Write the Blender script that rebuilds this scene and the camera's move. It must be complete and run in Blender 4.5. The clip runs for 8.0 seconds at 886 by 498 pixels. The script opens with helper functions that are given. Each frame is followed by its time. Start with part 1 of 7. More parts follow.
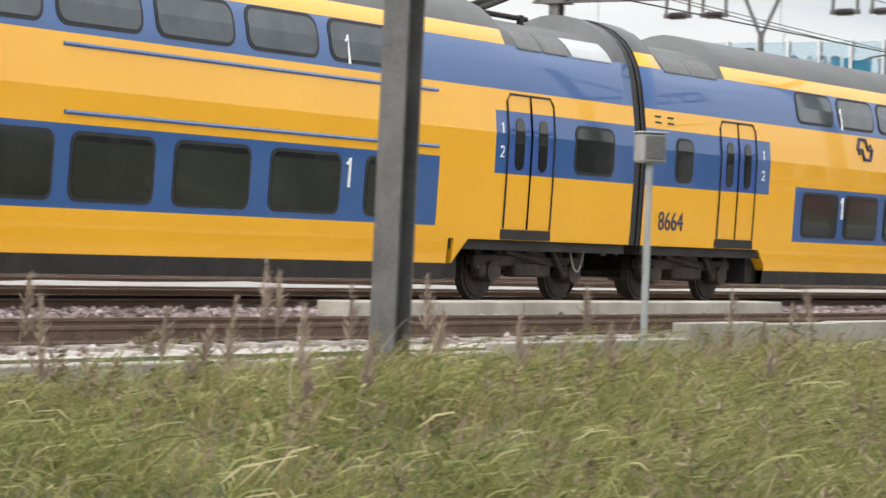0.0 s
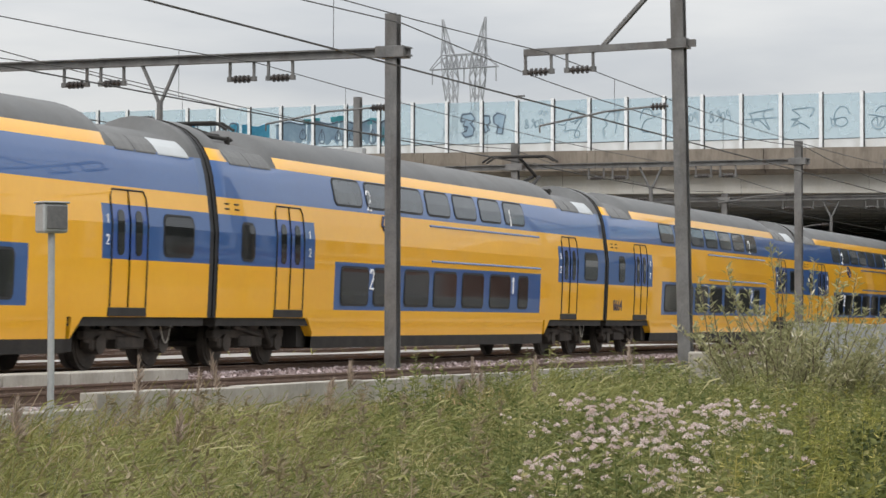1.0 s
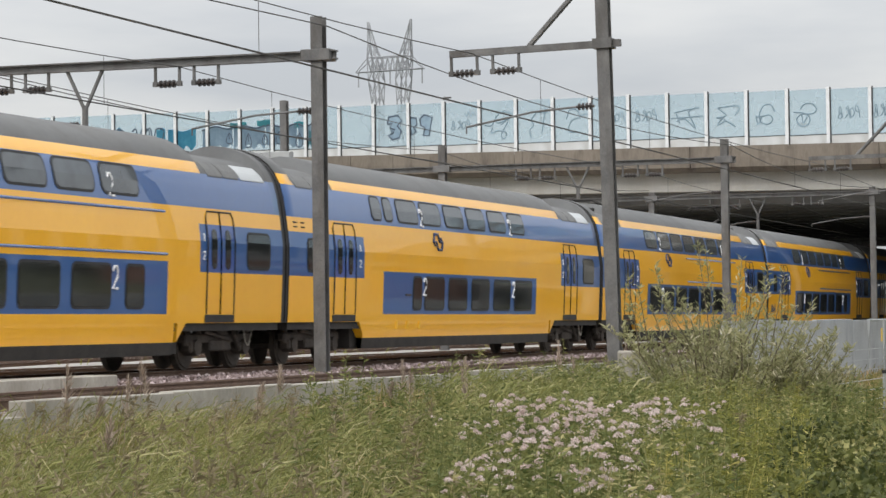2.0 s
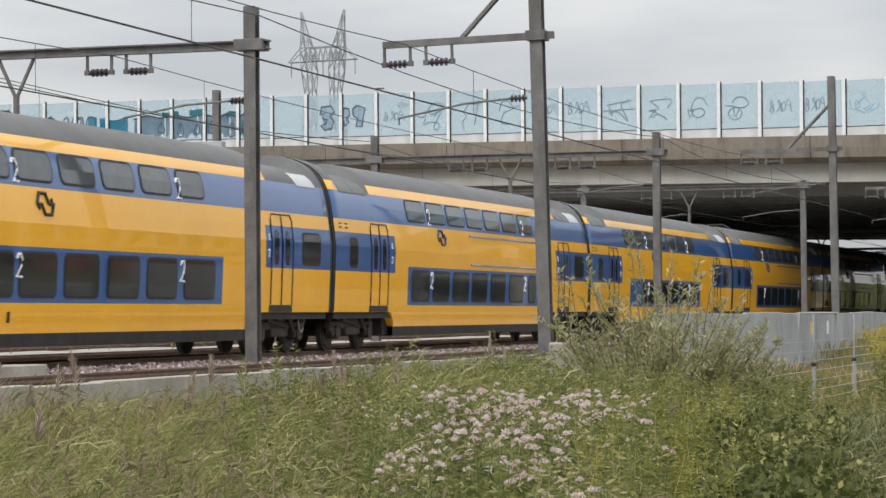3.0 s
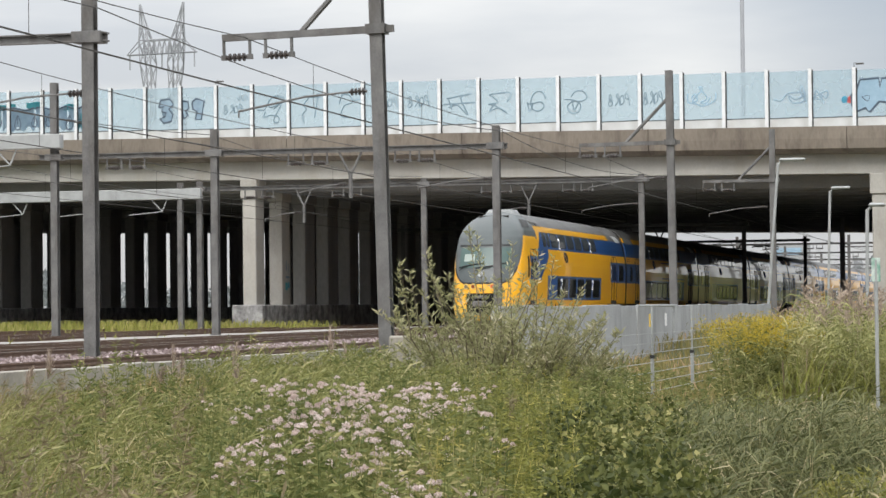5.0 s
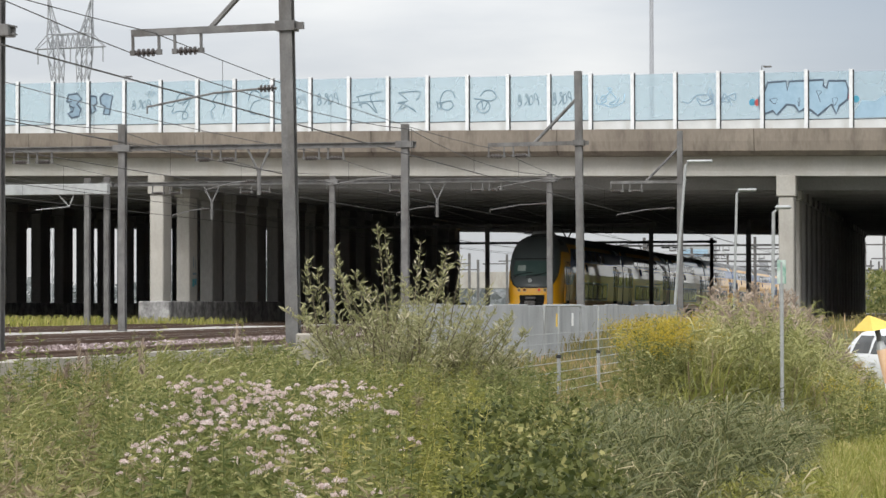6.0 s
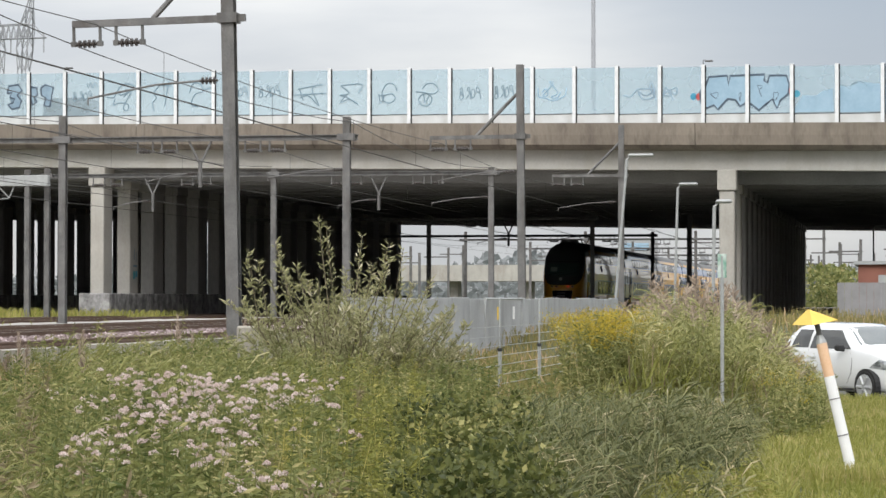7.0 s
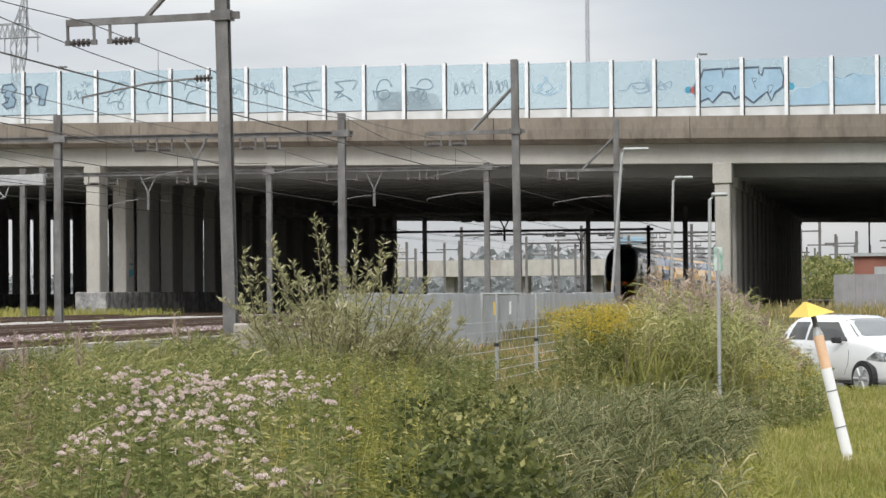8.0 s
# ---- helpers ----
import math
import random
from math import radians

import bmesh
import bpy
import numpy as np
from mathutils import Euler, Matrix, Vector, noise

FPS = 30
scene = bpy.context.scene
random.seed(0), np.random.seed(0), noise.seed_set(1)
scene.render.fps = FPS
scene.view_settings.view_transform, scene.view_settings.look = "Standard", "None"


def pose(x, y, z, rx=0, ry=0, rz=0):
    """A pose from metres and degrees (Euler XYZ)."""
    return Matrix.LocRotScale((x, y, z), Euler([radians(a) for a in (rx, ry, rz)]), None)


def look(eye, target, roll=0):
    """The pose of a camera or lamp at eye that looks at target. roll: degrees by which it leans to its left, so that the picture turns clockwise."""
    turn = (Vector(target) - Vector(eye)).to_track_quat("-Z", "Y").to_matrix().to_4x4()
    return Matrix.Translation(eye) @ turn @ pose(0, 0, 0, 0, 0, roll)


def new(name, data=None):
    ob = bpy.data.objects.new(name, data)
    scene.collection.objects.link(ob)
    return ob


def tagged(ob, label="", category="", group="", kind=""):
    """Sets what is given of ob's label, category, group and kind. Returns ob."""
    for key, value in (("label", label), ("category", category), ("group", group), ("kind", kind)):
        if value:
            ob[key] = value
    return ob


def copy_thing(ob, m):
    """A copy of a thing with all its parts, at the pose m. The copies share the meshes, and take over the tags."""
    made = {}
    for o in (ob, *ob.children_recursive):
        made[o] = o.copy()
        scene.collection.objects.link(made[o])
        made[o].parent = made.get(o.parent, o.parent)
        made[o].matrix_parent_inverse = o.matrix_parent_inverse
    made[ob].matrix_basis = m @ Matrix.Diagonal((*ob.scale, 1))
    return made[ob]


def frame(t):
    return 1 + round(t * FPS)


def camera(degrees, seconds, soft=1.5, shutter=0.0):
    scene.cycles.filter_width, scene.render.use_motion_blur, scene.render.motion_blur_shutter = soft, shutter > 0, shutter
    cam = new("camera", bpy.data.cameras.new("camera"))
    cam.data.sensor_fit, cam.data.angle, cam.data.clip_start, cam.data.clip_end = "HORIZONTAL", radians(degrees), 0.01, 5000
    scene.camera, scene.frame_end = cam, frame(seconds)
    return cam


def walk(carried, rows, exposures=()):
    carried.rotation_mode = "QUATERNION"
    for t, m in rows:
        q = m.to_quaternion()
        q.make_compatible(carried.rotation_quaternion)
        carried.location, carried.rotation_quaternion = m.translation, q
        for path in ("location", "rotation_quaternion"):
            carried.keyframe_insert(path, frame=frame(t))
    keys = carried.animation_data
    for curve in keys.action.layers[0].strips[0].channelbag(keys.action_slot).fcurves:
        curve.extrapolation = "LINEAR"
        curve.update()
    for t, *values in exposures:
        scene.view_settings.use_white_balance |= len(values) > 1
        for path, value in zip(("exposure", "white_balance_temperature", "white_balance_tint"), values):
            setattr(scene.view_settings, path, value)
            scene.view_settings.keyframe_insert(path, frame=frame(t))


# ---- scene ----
TURN = 75.394          # heading of the railway: local x runs along the rails, local y to the far side
EYE = 1.85             # eye height over the car park, which is z = 0
RAIL = 1.02            # top of the rails
TRACK = pose(0, 0, 0, 0, 0, TURN)

# seconds, pan to the right, tilt up, lean
PATH = [
    (0.0, -18.755, -0.060, 1.95),
    (0.1, -16.018, -0.130, 1.90),
    (0.2, -13.696, -0.090, 1.70),
    (0.3, -11.843, 0.060, 1.35),
    (0.5, -9.282, 0.865, 0.85),
    (0.6, -8.266, 1.214, 0.55),
    (0.7, -7.394, 1.413, 0.35),
    (1.0, -5.566, 1.682, 0.05),
    (1.2, -4.859, 1.590, -0.15),
    (1.5, -4.230, 1.676, -0.46),
    (1.7, -4.192, 1.741, -0.69),
    (2.8, -2.820, 1.551, -0.53),
    (3.0, -2.456, 1.505, -0.46),
    (3.5, -1.706, 1.304, -0.41),
    (4.0, -0.949, 1.275, -0.62),
    (4.5, -0.000, 1.341, -0.91),
    (5.8, 2.801, 1.288, -0.08),
    (6.0, 3.154, 1.275, -0.12),
    (6.5, 3.935, 1.189, 0.13),
    (7.0, 4.459, 1.119, 0.03),
    (7.5, 4.886, 1.075, -0.26),
    (8.0, 4.548, 1.020, -0.49),
]

cam = camera(19.55, 8.0, soft=1.5, shutter=0.08)


def aim(pan, tilt, lean):
    a, e = radians(pan), radians(tilt)
    way = Vector((math.sin(a) * math.cos(e), math.cos(a) * math.cos(e), math.sin(e)))
    eye = Vector((0, 0, EYE))
    return look(eye, eye + way * 50, lean)


EXPOSURES = [(0.0, 0.22), (0.4, 0.17), (0.9, -0.11), (3.6, -0.12), (4.6, 0.05), (6.0, 0.14), (8.0, 0.12)]
walk(cam, [(t, aim(p, e, r)) for t, p, e, r in PATH], EXPOSURES)

# ---- world and light: a bright overcast sky, brighter overhead than at the horizon ----
world = bpy.data.worlds.new("overcast_sky")
scene.world = world
world.use_nodes = True
wn, wl = world.node_tree.nodes, world.node_tree.links
wn.clear()
w_out = wn.new("ShaderNodeOutputWorld")
w_bg = wn.new("ShaderNodeBackground")
w_sky = wn.new("ShaderNodeTexSky")
w_sky.sky_type, w_sky.sun_disc = "NISHITA", False
w_sky.sun_elevation, w_sky.sun_rotation = radians(48), radians(200)
w_co = wn.new("ShaderNodeTexCoord")
w_sep = wn.new("ShaderNodeSeparateXYZ")
w_up = wn.new("ShaderNodeMapRange")
w_up.inputs["From Min"].default_value, w_up.inputs["From Max"].default_value = 0.0, 1.0
w_up.inputs["To Min"].default_value, w_up.inputs["To Max"].default_value = 0.72, 3.0
w_map = wn.new("ShaderNodeMapping")
w_map.inputs["Scale"].default_value = (3.0, 3.0, 15.0)
w_noise = wn.new("ShaderNodeTexNoise")
w_noise.inputs["Scale"].default_value, w_noise.inputs["Detail"].default_value = 1.3, 6.0
w_ramp = wn.new("ShaderNodeValToRGB")
w_ramp.color_ramp.elements[0].position, w_ramp.color_ramp.elements[0].color = 0.38, (0.70, 0.725, 0.765, 1)
w_ramp.color_ramp.elements[1].position, w_ramp.color_ramp.elements[1].color = 0.60, (0.96, 0.96, 0.955, 1)
w_mul = wn.new("ShaderNodeVectorMath")
w_mul.operation = "SCALE"
w_dim = wn.new("ShaderNodeVectorMath")
w_dim.operation = "SCALE"
w_dim.inputs["Scale"].default_value = 0.012
w_add = wn.new("ShaderNodeVectorMath")
w_add.operation = "ADD"
wl.new(w_co.outputs["Generated"], w_sep.inputs[0])
wl.new(w_sep.outputs["Z"], w_up.inputs["Value"])
wl.new(w_co.outputs["Generated"], w_map.inputs["Vector"])
wl.new(w_map.outputs[0], w_noise.inputs["Vector"])
wl.new(w_noise.outputs["Fac"], w_ramp.inputs["Fac"])
w_dot = wn.new("ShaderNodeVectorMath")
w_dot.operation = "DOT_PRODUCT"
w_dot.inputs[1].default_value = Vector((math.sin(radians(15)), math.cos(radians(15)), math.tan(radians(11.5)))).normalized()
wl.new(w_co.outputs["Generated"], w_dot.inputs[0])
w_bank = wn.new("ShaderNodeMapRange")
w_bank.interpolation_type = "SMOOTHSTEP"
w_bank.inputs["From Min"].default_value, w_bank.inputs["From Max"].default_value = math.cos(radians(10.5)), math.cos(radians(3))
wl.new(w_dot.outputs["Value"], w_bank.inputs["Value"])
w_grey = wn.new("ShaderNodeMix")
w_grey.data_type = "RGBA"
wl.new(w_bank.outputs[0], w_grey.inputs["Factor"])
wl.new(w_ramp.outputs["Color"], w_grey.inputs["A"])
w_grey.inputs["B"].default_value = (0.42, 0.48, 0.56, 1)
wl.new(w_grey.outputs["Result"], w_mul.inputs[0])
wl.new(w_up.outputs[0], w_mul.inputs["Scale"])
wl.new(w_sky.outputs[0], w_dim.inputs[0])
wl.new(w_mul.outputs[0], w_add.inputs[0])
wl.new(w_dim.outputs[0], w_add.inputs[1])
wl.new(w_add.outputs[0], w_bg.inputs["Color"])
w_bg.inputs["Strength"].default_value = 0.86
wl.new(w_bg.outputs[0], w_out.inputs[0])

sun = new("sun", bpy.data.lights.new("sun", "SUN"))
sun.data.energy, sun.data.angle, sun.data.color = 1.5, radians(25), (1.0, 0.97, 0.92)
sun.matrix_basis = look((-30, -60, 75), (0, 30, 0))

# ---- materials ----
def node_material(name):
    m = bpy.data.materials.new(name)
    m.use_nodes = True
    return m, m.node_tree.nodes, m.node_tree.links, m.node_tree.nodes["Principled BSDF"]


def surface(name, a, b, scale=3.0, rough=0.7, metal=0.0, bump=0.15, fine=40.0, spread=0.5, stretch=(1, 1, 1), each=0.0, dirt=None, dirt_scale=0.6, coat=0.0):
    """Two colours mixed by noise at two scales, with fine relief; optional dirt with a shape of its own."""
    m, n, l, p = node_material(name)
    co = n.new("ShaderNodeTexCoord")
    mp = n.new("ShaderNodeMapping")
    mp.inputs["Scale"].default_value = stretch
    l.new(co.outputs["Object"], mp.inputs["Vector"])
    big = n.new("ShaderNodeTexNoise")
    big.inputs["Scale"].default_value, big.inputs["Detail"].default_value = scale, 5.0
    small = n.new("ShaderNodeTexNoise")
    small.inputs["Scale"].default_value, small.inputs["Detail"].default_value = fine, 4.0
    l.new(mp.outputs[0], big.inputs["Vector"])
    l.new(mp.outputs[0], small.inputs["Vector"])
    add = n.new("ShaderNodeMath")
    add.operation = "MULTIPLY_ADD"
    l.new(small.outputs["Fac"], add.inputs[0])
    add.inputs[1].default_value = 0.5
    l.new(big.outputs["Fac"], add.inputs[2])
    ramp = n.new("ShaderNodeMapRange")
    ramp.inputs["From Min"].default_value, ramp.inputs["From Max"].default_value = 0.75 - spread / 2, 0.75 + spread / 2
    last = add.outputs[0]
    if each:
        oi = n.new("ShaderNodeObjectInfo")
        jig = n.new("ShaderNodeMath")
        jig.operation = "MULTIPLY_ADD"
        l.new(oi.outputs["Random"], jig.inputs[0])
        jig.inputs[1].default_value = each
        l.new(last, jig.inputs[2])
        last = jig.outputs[0]
    l.new(last, ramp.inputs["Value"])
    mix = n.new("ShaderNodeMix")
    mix.data_type = "RGBA"
    mix.inputs["A"].default_value, mix.inputs["B"].default_value = (*a, 1), (*b, 1)
    l.new(ramp.outputs[0], mix.inputs["Factor"])
    colour = mix.outputs["Result"]
    if dirt:
        dn = n.new("ShaderNodeTexNoise")
        dn.inputs["Scale"].default_value, dn.inputs["Detail"].default_value, dn.inputs["Roughness"].default_value = dirt_scale, 8.0, 0.65
        dmap = n.new("ShaderNodeMapping")
        dmap.inputs["Scale"].default_value = (1.6, 1.6, 0.5)
        l.new(co.outputs["Object"], dmap.inputs["Vector"])
        l.new(dmap.outputs[0], dn.inputs["Vector"])
        dr = n.new("ShaderNodeMapRange")
        dr.inputs["From Min"].default_value, dr.inputs["From Max"].default_value = 0.48, 0.72
        dr.inputs["To Max"].default_value = 0.75
        l.new(dn.outputs["Fac"], dr.inputs["Value"])
        dm = n.new("ShaderNodeMix")
        dm.data_type = "RGBA"
        l.new(dr.outputs[0], dm.inputs["Factor"])
        l.new(colour, dm.inputs["A"])
        dm.inputs["B"].default_value = (*dirt, 1)
        colour = dm.outputs["Result"]
    l.new(colour, p.inputs["Base Color"])
    p.inputs["Roughness"].default_value, p.inputs["Metallic"].default_value = rough, metal
    p.inputs["Coat Weight"].default_value = coat
    if bump:
        bp = n.new("ShaderNodeBump")
        bp.inputs["Strength"].default_value, bp.inputs["Distance"].default_value = bump, 0.02
        l.new(add.outputs[0], bp.inputs["Height"])
        l.new(bp.outputs[0], p.inputs["Normal"])
    return m


def leafy(name, a, b, c=None, rough=0.6, warm=1.0):
    """Plant matter: each leaf or blade takes its own tone."""
    a, b, c = [t and (t[0] * warm * 1.07, t[1], t[2] * 1.10) for t in (a, b, c)]
    m, n, l, p = node_material(name)
    geo = n.new("ShaderNodeNewGeometry")
    ramp = n.new("ShaderNodeValToRGB")
    ramp.color_ramp.elements[0].color, ramp.color_ramp.elements[1].color = (*a, 1), (*b, 1)
    if c:
        e = ramp.color_ramp.elements.new(0.9)
        e.color = (*b, 1)
        ramp.color_ramp.elements[2].color = (*c, 1)
    # stands of the same plant differ in tone from metre to metre
    co = n.new("ShaderNodeTexCoord")
    nz = n.new("ShaderNodeTexNoise")
    nz.inputs["Scale"].default_value, nz.inputs["Detail"].default_value = 0.9, 3.0
    l.new(co.outputs["Object"], nz.inputs["Vector"])
    sway = n.new("ShaderNodeMapRange")
    sway.inputs["From Min"].default_value, sway.inputs["From Max"].default_value = 0.3, 0.7
    sway.inputs["To Min"].default_value, sway.inputs["To Max"].default_value = -0.35, 0.35
    l.new(nz.outputs["Fac"], sway.inputs["Value"])
    both = n.new("ShaderNodeMath")
    both.operation, both.use_clamp = "ADD", True
    l.new(geo.outputs["Random Per Island"], both.inputs[0])
    l.new(sway.outputs[0], both.inputs[1])
    l.new(both.outputs[0], ramp.inputs["Fac"])
    l.new(ramp.outputs["Color"], p.inputs["Base Color"])
    p.inputs["Roughness"].default_value = rough
    p.inputs["Specular IOR Level"].default_value = 0.25
    tr = n.new("ShaderNodeBsdfTranslucent")
    l.new(ramp.outputs["Color"], tr.inputs["Color"])
    ms = n.new("ShaderNodeMixShader")
    ms.inputs[0].default_value = 0.35
    l.new(p.outputs[0], ms.inputs[1])
    l.new(tr.outputs[0], ms.inputs[2])
    l.new(ms.outputs[0], n["Material Output"].inputs["Surface"])
    return m


YELLOW = surface("yellow_paint", (0.88, 0.425, 0.010), (0.95, 0.485, 0.018), 0.5, 0.34, 0, 0.02, 6.0, 0.6, coat=0.7)
BLUE = surface("blue_paint", (0.022, 0.088, 0.27), (0.032, 0.110, 0.31), 0.5, 0.34, 0, 0.02, 6.0, 0.6, coat=0.8)
ROOF = surface("roof_grey", (0.095, 0.098, 0.10), (0.135, 0.135, 0.132), 0.6, 0.65, 0, 0.04, 12.0, 0.6, dirt=(0.08, 0.075, 0.07), dirt_scale=0.4)
CABGREY = surface("cab_grey", (0.065, 0.078, 0.08), (0.085, 0.10, 0.10), 0.7, 0.42, 0, 0.02, 12.0, coat=0.1)
PALE = surface("pale_roof_panel", (0.42, 0.44, 0.45), (0.52, 0.54, 0.55), 1.0, 0.5, 0, 0.03)
BLACK = surface("black_underframe", (0.012, 0.011, 0.010), (0.035, 0.030, 0.026), 2.0, 0.8, 0, 0.2, 20.0)
BOGIE = surface("brake_dust_steel", (0.020, 0.016, 0.013), (0.075, 0.060, 0.048), 3.0, 0.75, 0.2, 0.3, 25.0)
RUBBER = surface("black_rubber", (0.012, 0.012, 0.013), (0.024, 0.024, 0.025), 3.0, 0.6, 0, 0.05)
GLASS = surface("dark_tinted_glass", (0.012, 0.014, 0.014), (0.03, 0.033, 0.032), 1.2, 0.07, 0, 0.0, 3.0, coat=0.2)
# upper panes: reflected sky is painted in as a paler blue-grey base
SKYTONEDGLASS = surface("sky_toned_upper_glass", (0.045, 0.055, 0.062), (0.085, 0.10, 0.11), 1.2, 0.07, 0, 0.0, 3.0, coat=0.3)
SCREEN = surface("windscreen_glass", (0.045, 0.085, 0.080), (0.072, 0.125, 0.112), 1.0, 0.32, 0, 0.0, 3.0)
NAVY = surface("navy_marking", (0.016, 0.028, 0.085), (0.025, 0.040, 0.11), 2, 0.5, 0, 0)
WHITE = surface("white_marking", (0.78, 0.78, 0.78), (0.82, 0.82, 0.82), 2, 0.5, 0, 0)
STEEL = surface("galvanised_mast", (0.10, 0.10, 0.10), (0.19, 0.185, 0.18), 2.5, 0.55, 0.35, 0.1, 25.0, dirt=(0.055, 0.042, 0.032), dirt_scale=0.9)
STEELPALE = surface("pale_galvanised_steel", (0.30, 0.31, 0.31), (0.42, 0.43, 0.43), 2.5, 0.5, 0.3, 0.1)
WIRE = surface("contact_wire", (0.03, 0.028, 0.026), (0.06, 0.055, 0.05), 8.0, 0.5, 0.5, 0)
CERAMIC = surface("brown_insulator", (0.02, 0.014, 0.012), (0.04, 0.03, 0.025), 8.0, 0.3)
RUST = surface("rusty_rail", (0.072, 0.044, 0.030), (0.14, 0.088, 0.062), 5.0, 0.85, 0.1, 0.3)
POLISHED = surface("worn_rail_head", (0.30, 0.29, 0.28), (0.45, 0.44, 0.43), 4.0, 0.35, 0.7, 0.05)
BALLAST = surface("ballast_stone", (0.24, 0.21, 0.19), (0.54, 0.50, 0.47), 2.2, 0.95, 0, 0.5, 14.0, 0.6)
SLEEPER = surface("concrete_sleeper", (0.24, 0.22, 0.20), (0.38, 0.35, 0.32), 3.0, 0.9, 0, 0.3)
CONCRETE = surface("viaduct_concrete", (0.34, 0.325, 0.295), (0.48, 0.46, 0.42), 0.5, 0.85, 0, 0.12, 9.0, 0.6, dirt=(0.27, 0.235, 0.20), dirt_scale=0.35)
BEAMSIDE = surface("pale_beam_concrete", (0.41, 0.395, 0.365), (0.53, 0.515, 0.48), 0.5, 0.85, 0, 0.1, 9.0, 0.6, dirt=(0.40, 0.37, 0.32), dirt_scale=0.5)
PARAPET = surface("stained_parapet", (0.15, 0.126, 0.102), (0.265, 0.227, 0.186), 0.35, 0.9, 0, 0.12, 9.0, 0.7, stretch=(1, 1, 0.35), dirt=(0.070, 0.055, 0.045), dirt_scale=0.8)
# deck slab and girders: darker concrete than the edge beam
SOFFITGREY = surface("dark_soffit_concrete", (0.20, 0.198, 0.195), (0.32, 0.315, 0.31), 0.4, 0.9, 0, 0.1, 9.0, 0.6)
# inner piers: the shade under the deck is put into their colour
SHADEDPIER = surface("shaded_pier_concrete", (0.17, 0.163, 0.155), (0.30, 0.29, 0.275), 0.4, 0.9, 0, 0.1, 9.0, 0.6, stretch=(1, 1, 0.3))
KERB = surface("trackside_concrete", (0.27, 0.25, 0.215), (0.42, 0.39, 0.34), 1.2, 0.9, 0, 0.2, 16.0, dirt=(0.22, 0.20, 0.16))
WALLGREY = surface("grey_wall_panel", (0.31, 0.315, 0.325), (0.41, 0.415, 0.425), 1.0, 0.8, 0, 0.1, 16.0, dirt=(0.19, 0.195, 0.19))
ASPHALT = surface("asphalt", (0.045, 0.045, 0.045), (0.065, 0.063, 0.06), 2.0, 0.9, 0, 0.3, 50.0)
SOIL = surface("grassy_soil", (0.035, 0.050, 0.014), (0.085, 0.085, 0.035), 0.6, 0.95, 0, 0.6, 9.0, 0.7)
BRICK = surface("red_brick", (0.19, 0.075, 0.055), (0.30, 0.13, 0.095), 0.8, 0.9, 0, 0.2, 22.0)


# ---- small builders ----
def box(bm, x0, x1, y0, y1, z0, z1, m=None, bevel=0.0):
    r = bmesh.ops.create_cube(bm, size=1.0)
    vs = r["verts"]
    mat = Matrix.Translation(((x0 + x1) / 2, (y0 + y1) / 2, (z0 + z1) / 2)) @ Matrix.Diagonal((x1 - x0, y1 - y0, z1 - z0, 1))
    bmesh.ops.transform(bm, matrix=mat, verts=vs)
    if bevel:
        es = list({e for v in vs for e in v.link_edges})
        vs = list({v for f in bmesh.ops.bevel(bm, geom=es, offset=bevel, segments=1, affect="EDGES")["faces"] for v in f.verts} | {v for v in vs if v.is_valid})
    if m is not None:
        bmesh.ops.transform(bm, matrix=m, verts=vs)
    return bm


def rod(bm, a, b, r, n=8, r2=None):
    a, b = Vector(a), Vector(b)
    d = b - a
    m = Matrix.Translation((a + b) / 2) @ d.to_track_quat("Z", "Y").to_matrix().to_4x4()
    bmesh.ops.create_cone(bm, cap_ends=True, segments=n, radius1=r, radius2=r if r2 is None else r2, depth=d.length, matrix=m)
    return bm


def tube(bm, pts, r, n=6):
    """One continuous tube along a line of points."""
    pts = [Vector(p) for p in pts]
    rings = []
    for i, p in enumerate(pts):
        d = (pts[min(i + 1, len(pts) - 1)] - pts[max(i - 1, 0)]).normalized()
        up = Vector((0, 0, 1)) if abs(d.z) < 0.9 else Vector((1, 0, 0))
        a = d.cross(up).normalized()
        b = d.cross(a)
        rings.append([bm.verts.new(p + (a * math.cos(k * 2 * math.pi / n) + b * math.sin(k * 2 * math.pi / n)) * r) for k in range(n)])
    for u, v in zip(rings, rings[1:]):
        for k in range(n):
            bm.faces.new((u[k], u[(k + 1) % n], v[(k + 1) % n], v[k]))
    bm.faces.new(rings[0][::-1])
    bm.faces.new(rings[-1])
    return bm


def mesh_of(name, bm, material):
    me = bpy.data.meshes.new(name)
    bm.normal_update()
    bm.to_mesh(me)
    bm.free()
    for one in (material if isinstance(material, (list, tuple)) else [material]):
        me.materials.append(one)
    return me


def part(name, bm, material, parent, label="", at=None):
    ob = new(name, bm if isinstance(bm, bpy.types.Mesh) else mesh_of(name, bm, material))
    ob.parent = parent
    if at is not None:
        ob.matrix_basis = at
    return tagged(ob, label)


def thing(name, label, category, at=None, group="", kind=""):
    ob = new(name)
    ob.empty_display_size = 0.2
    if at is not None:
        ob.matrix_basis = at
    return tagged(ob, label, category, group, kind)


def solid(name, bm, material, label, category="", kind="", at=None, group=""):
    ob = new(name, mesh_of(name, bm, material))
    if at is not None:
        ob.matrix_basis = at
    return tagged(ob, label, category, group, kind)


def smooth(ob):
    for f in ob.data.polygons:
        f.use_smooth = True
    return ob


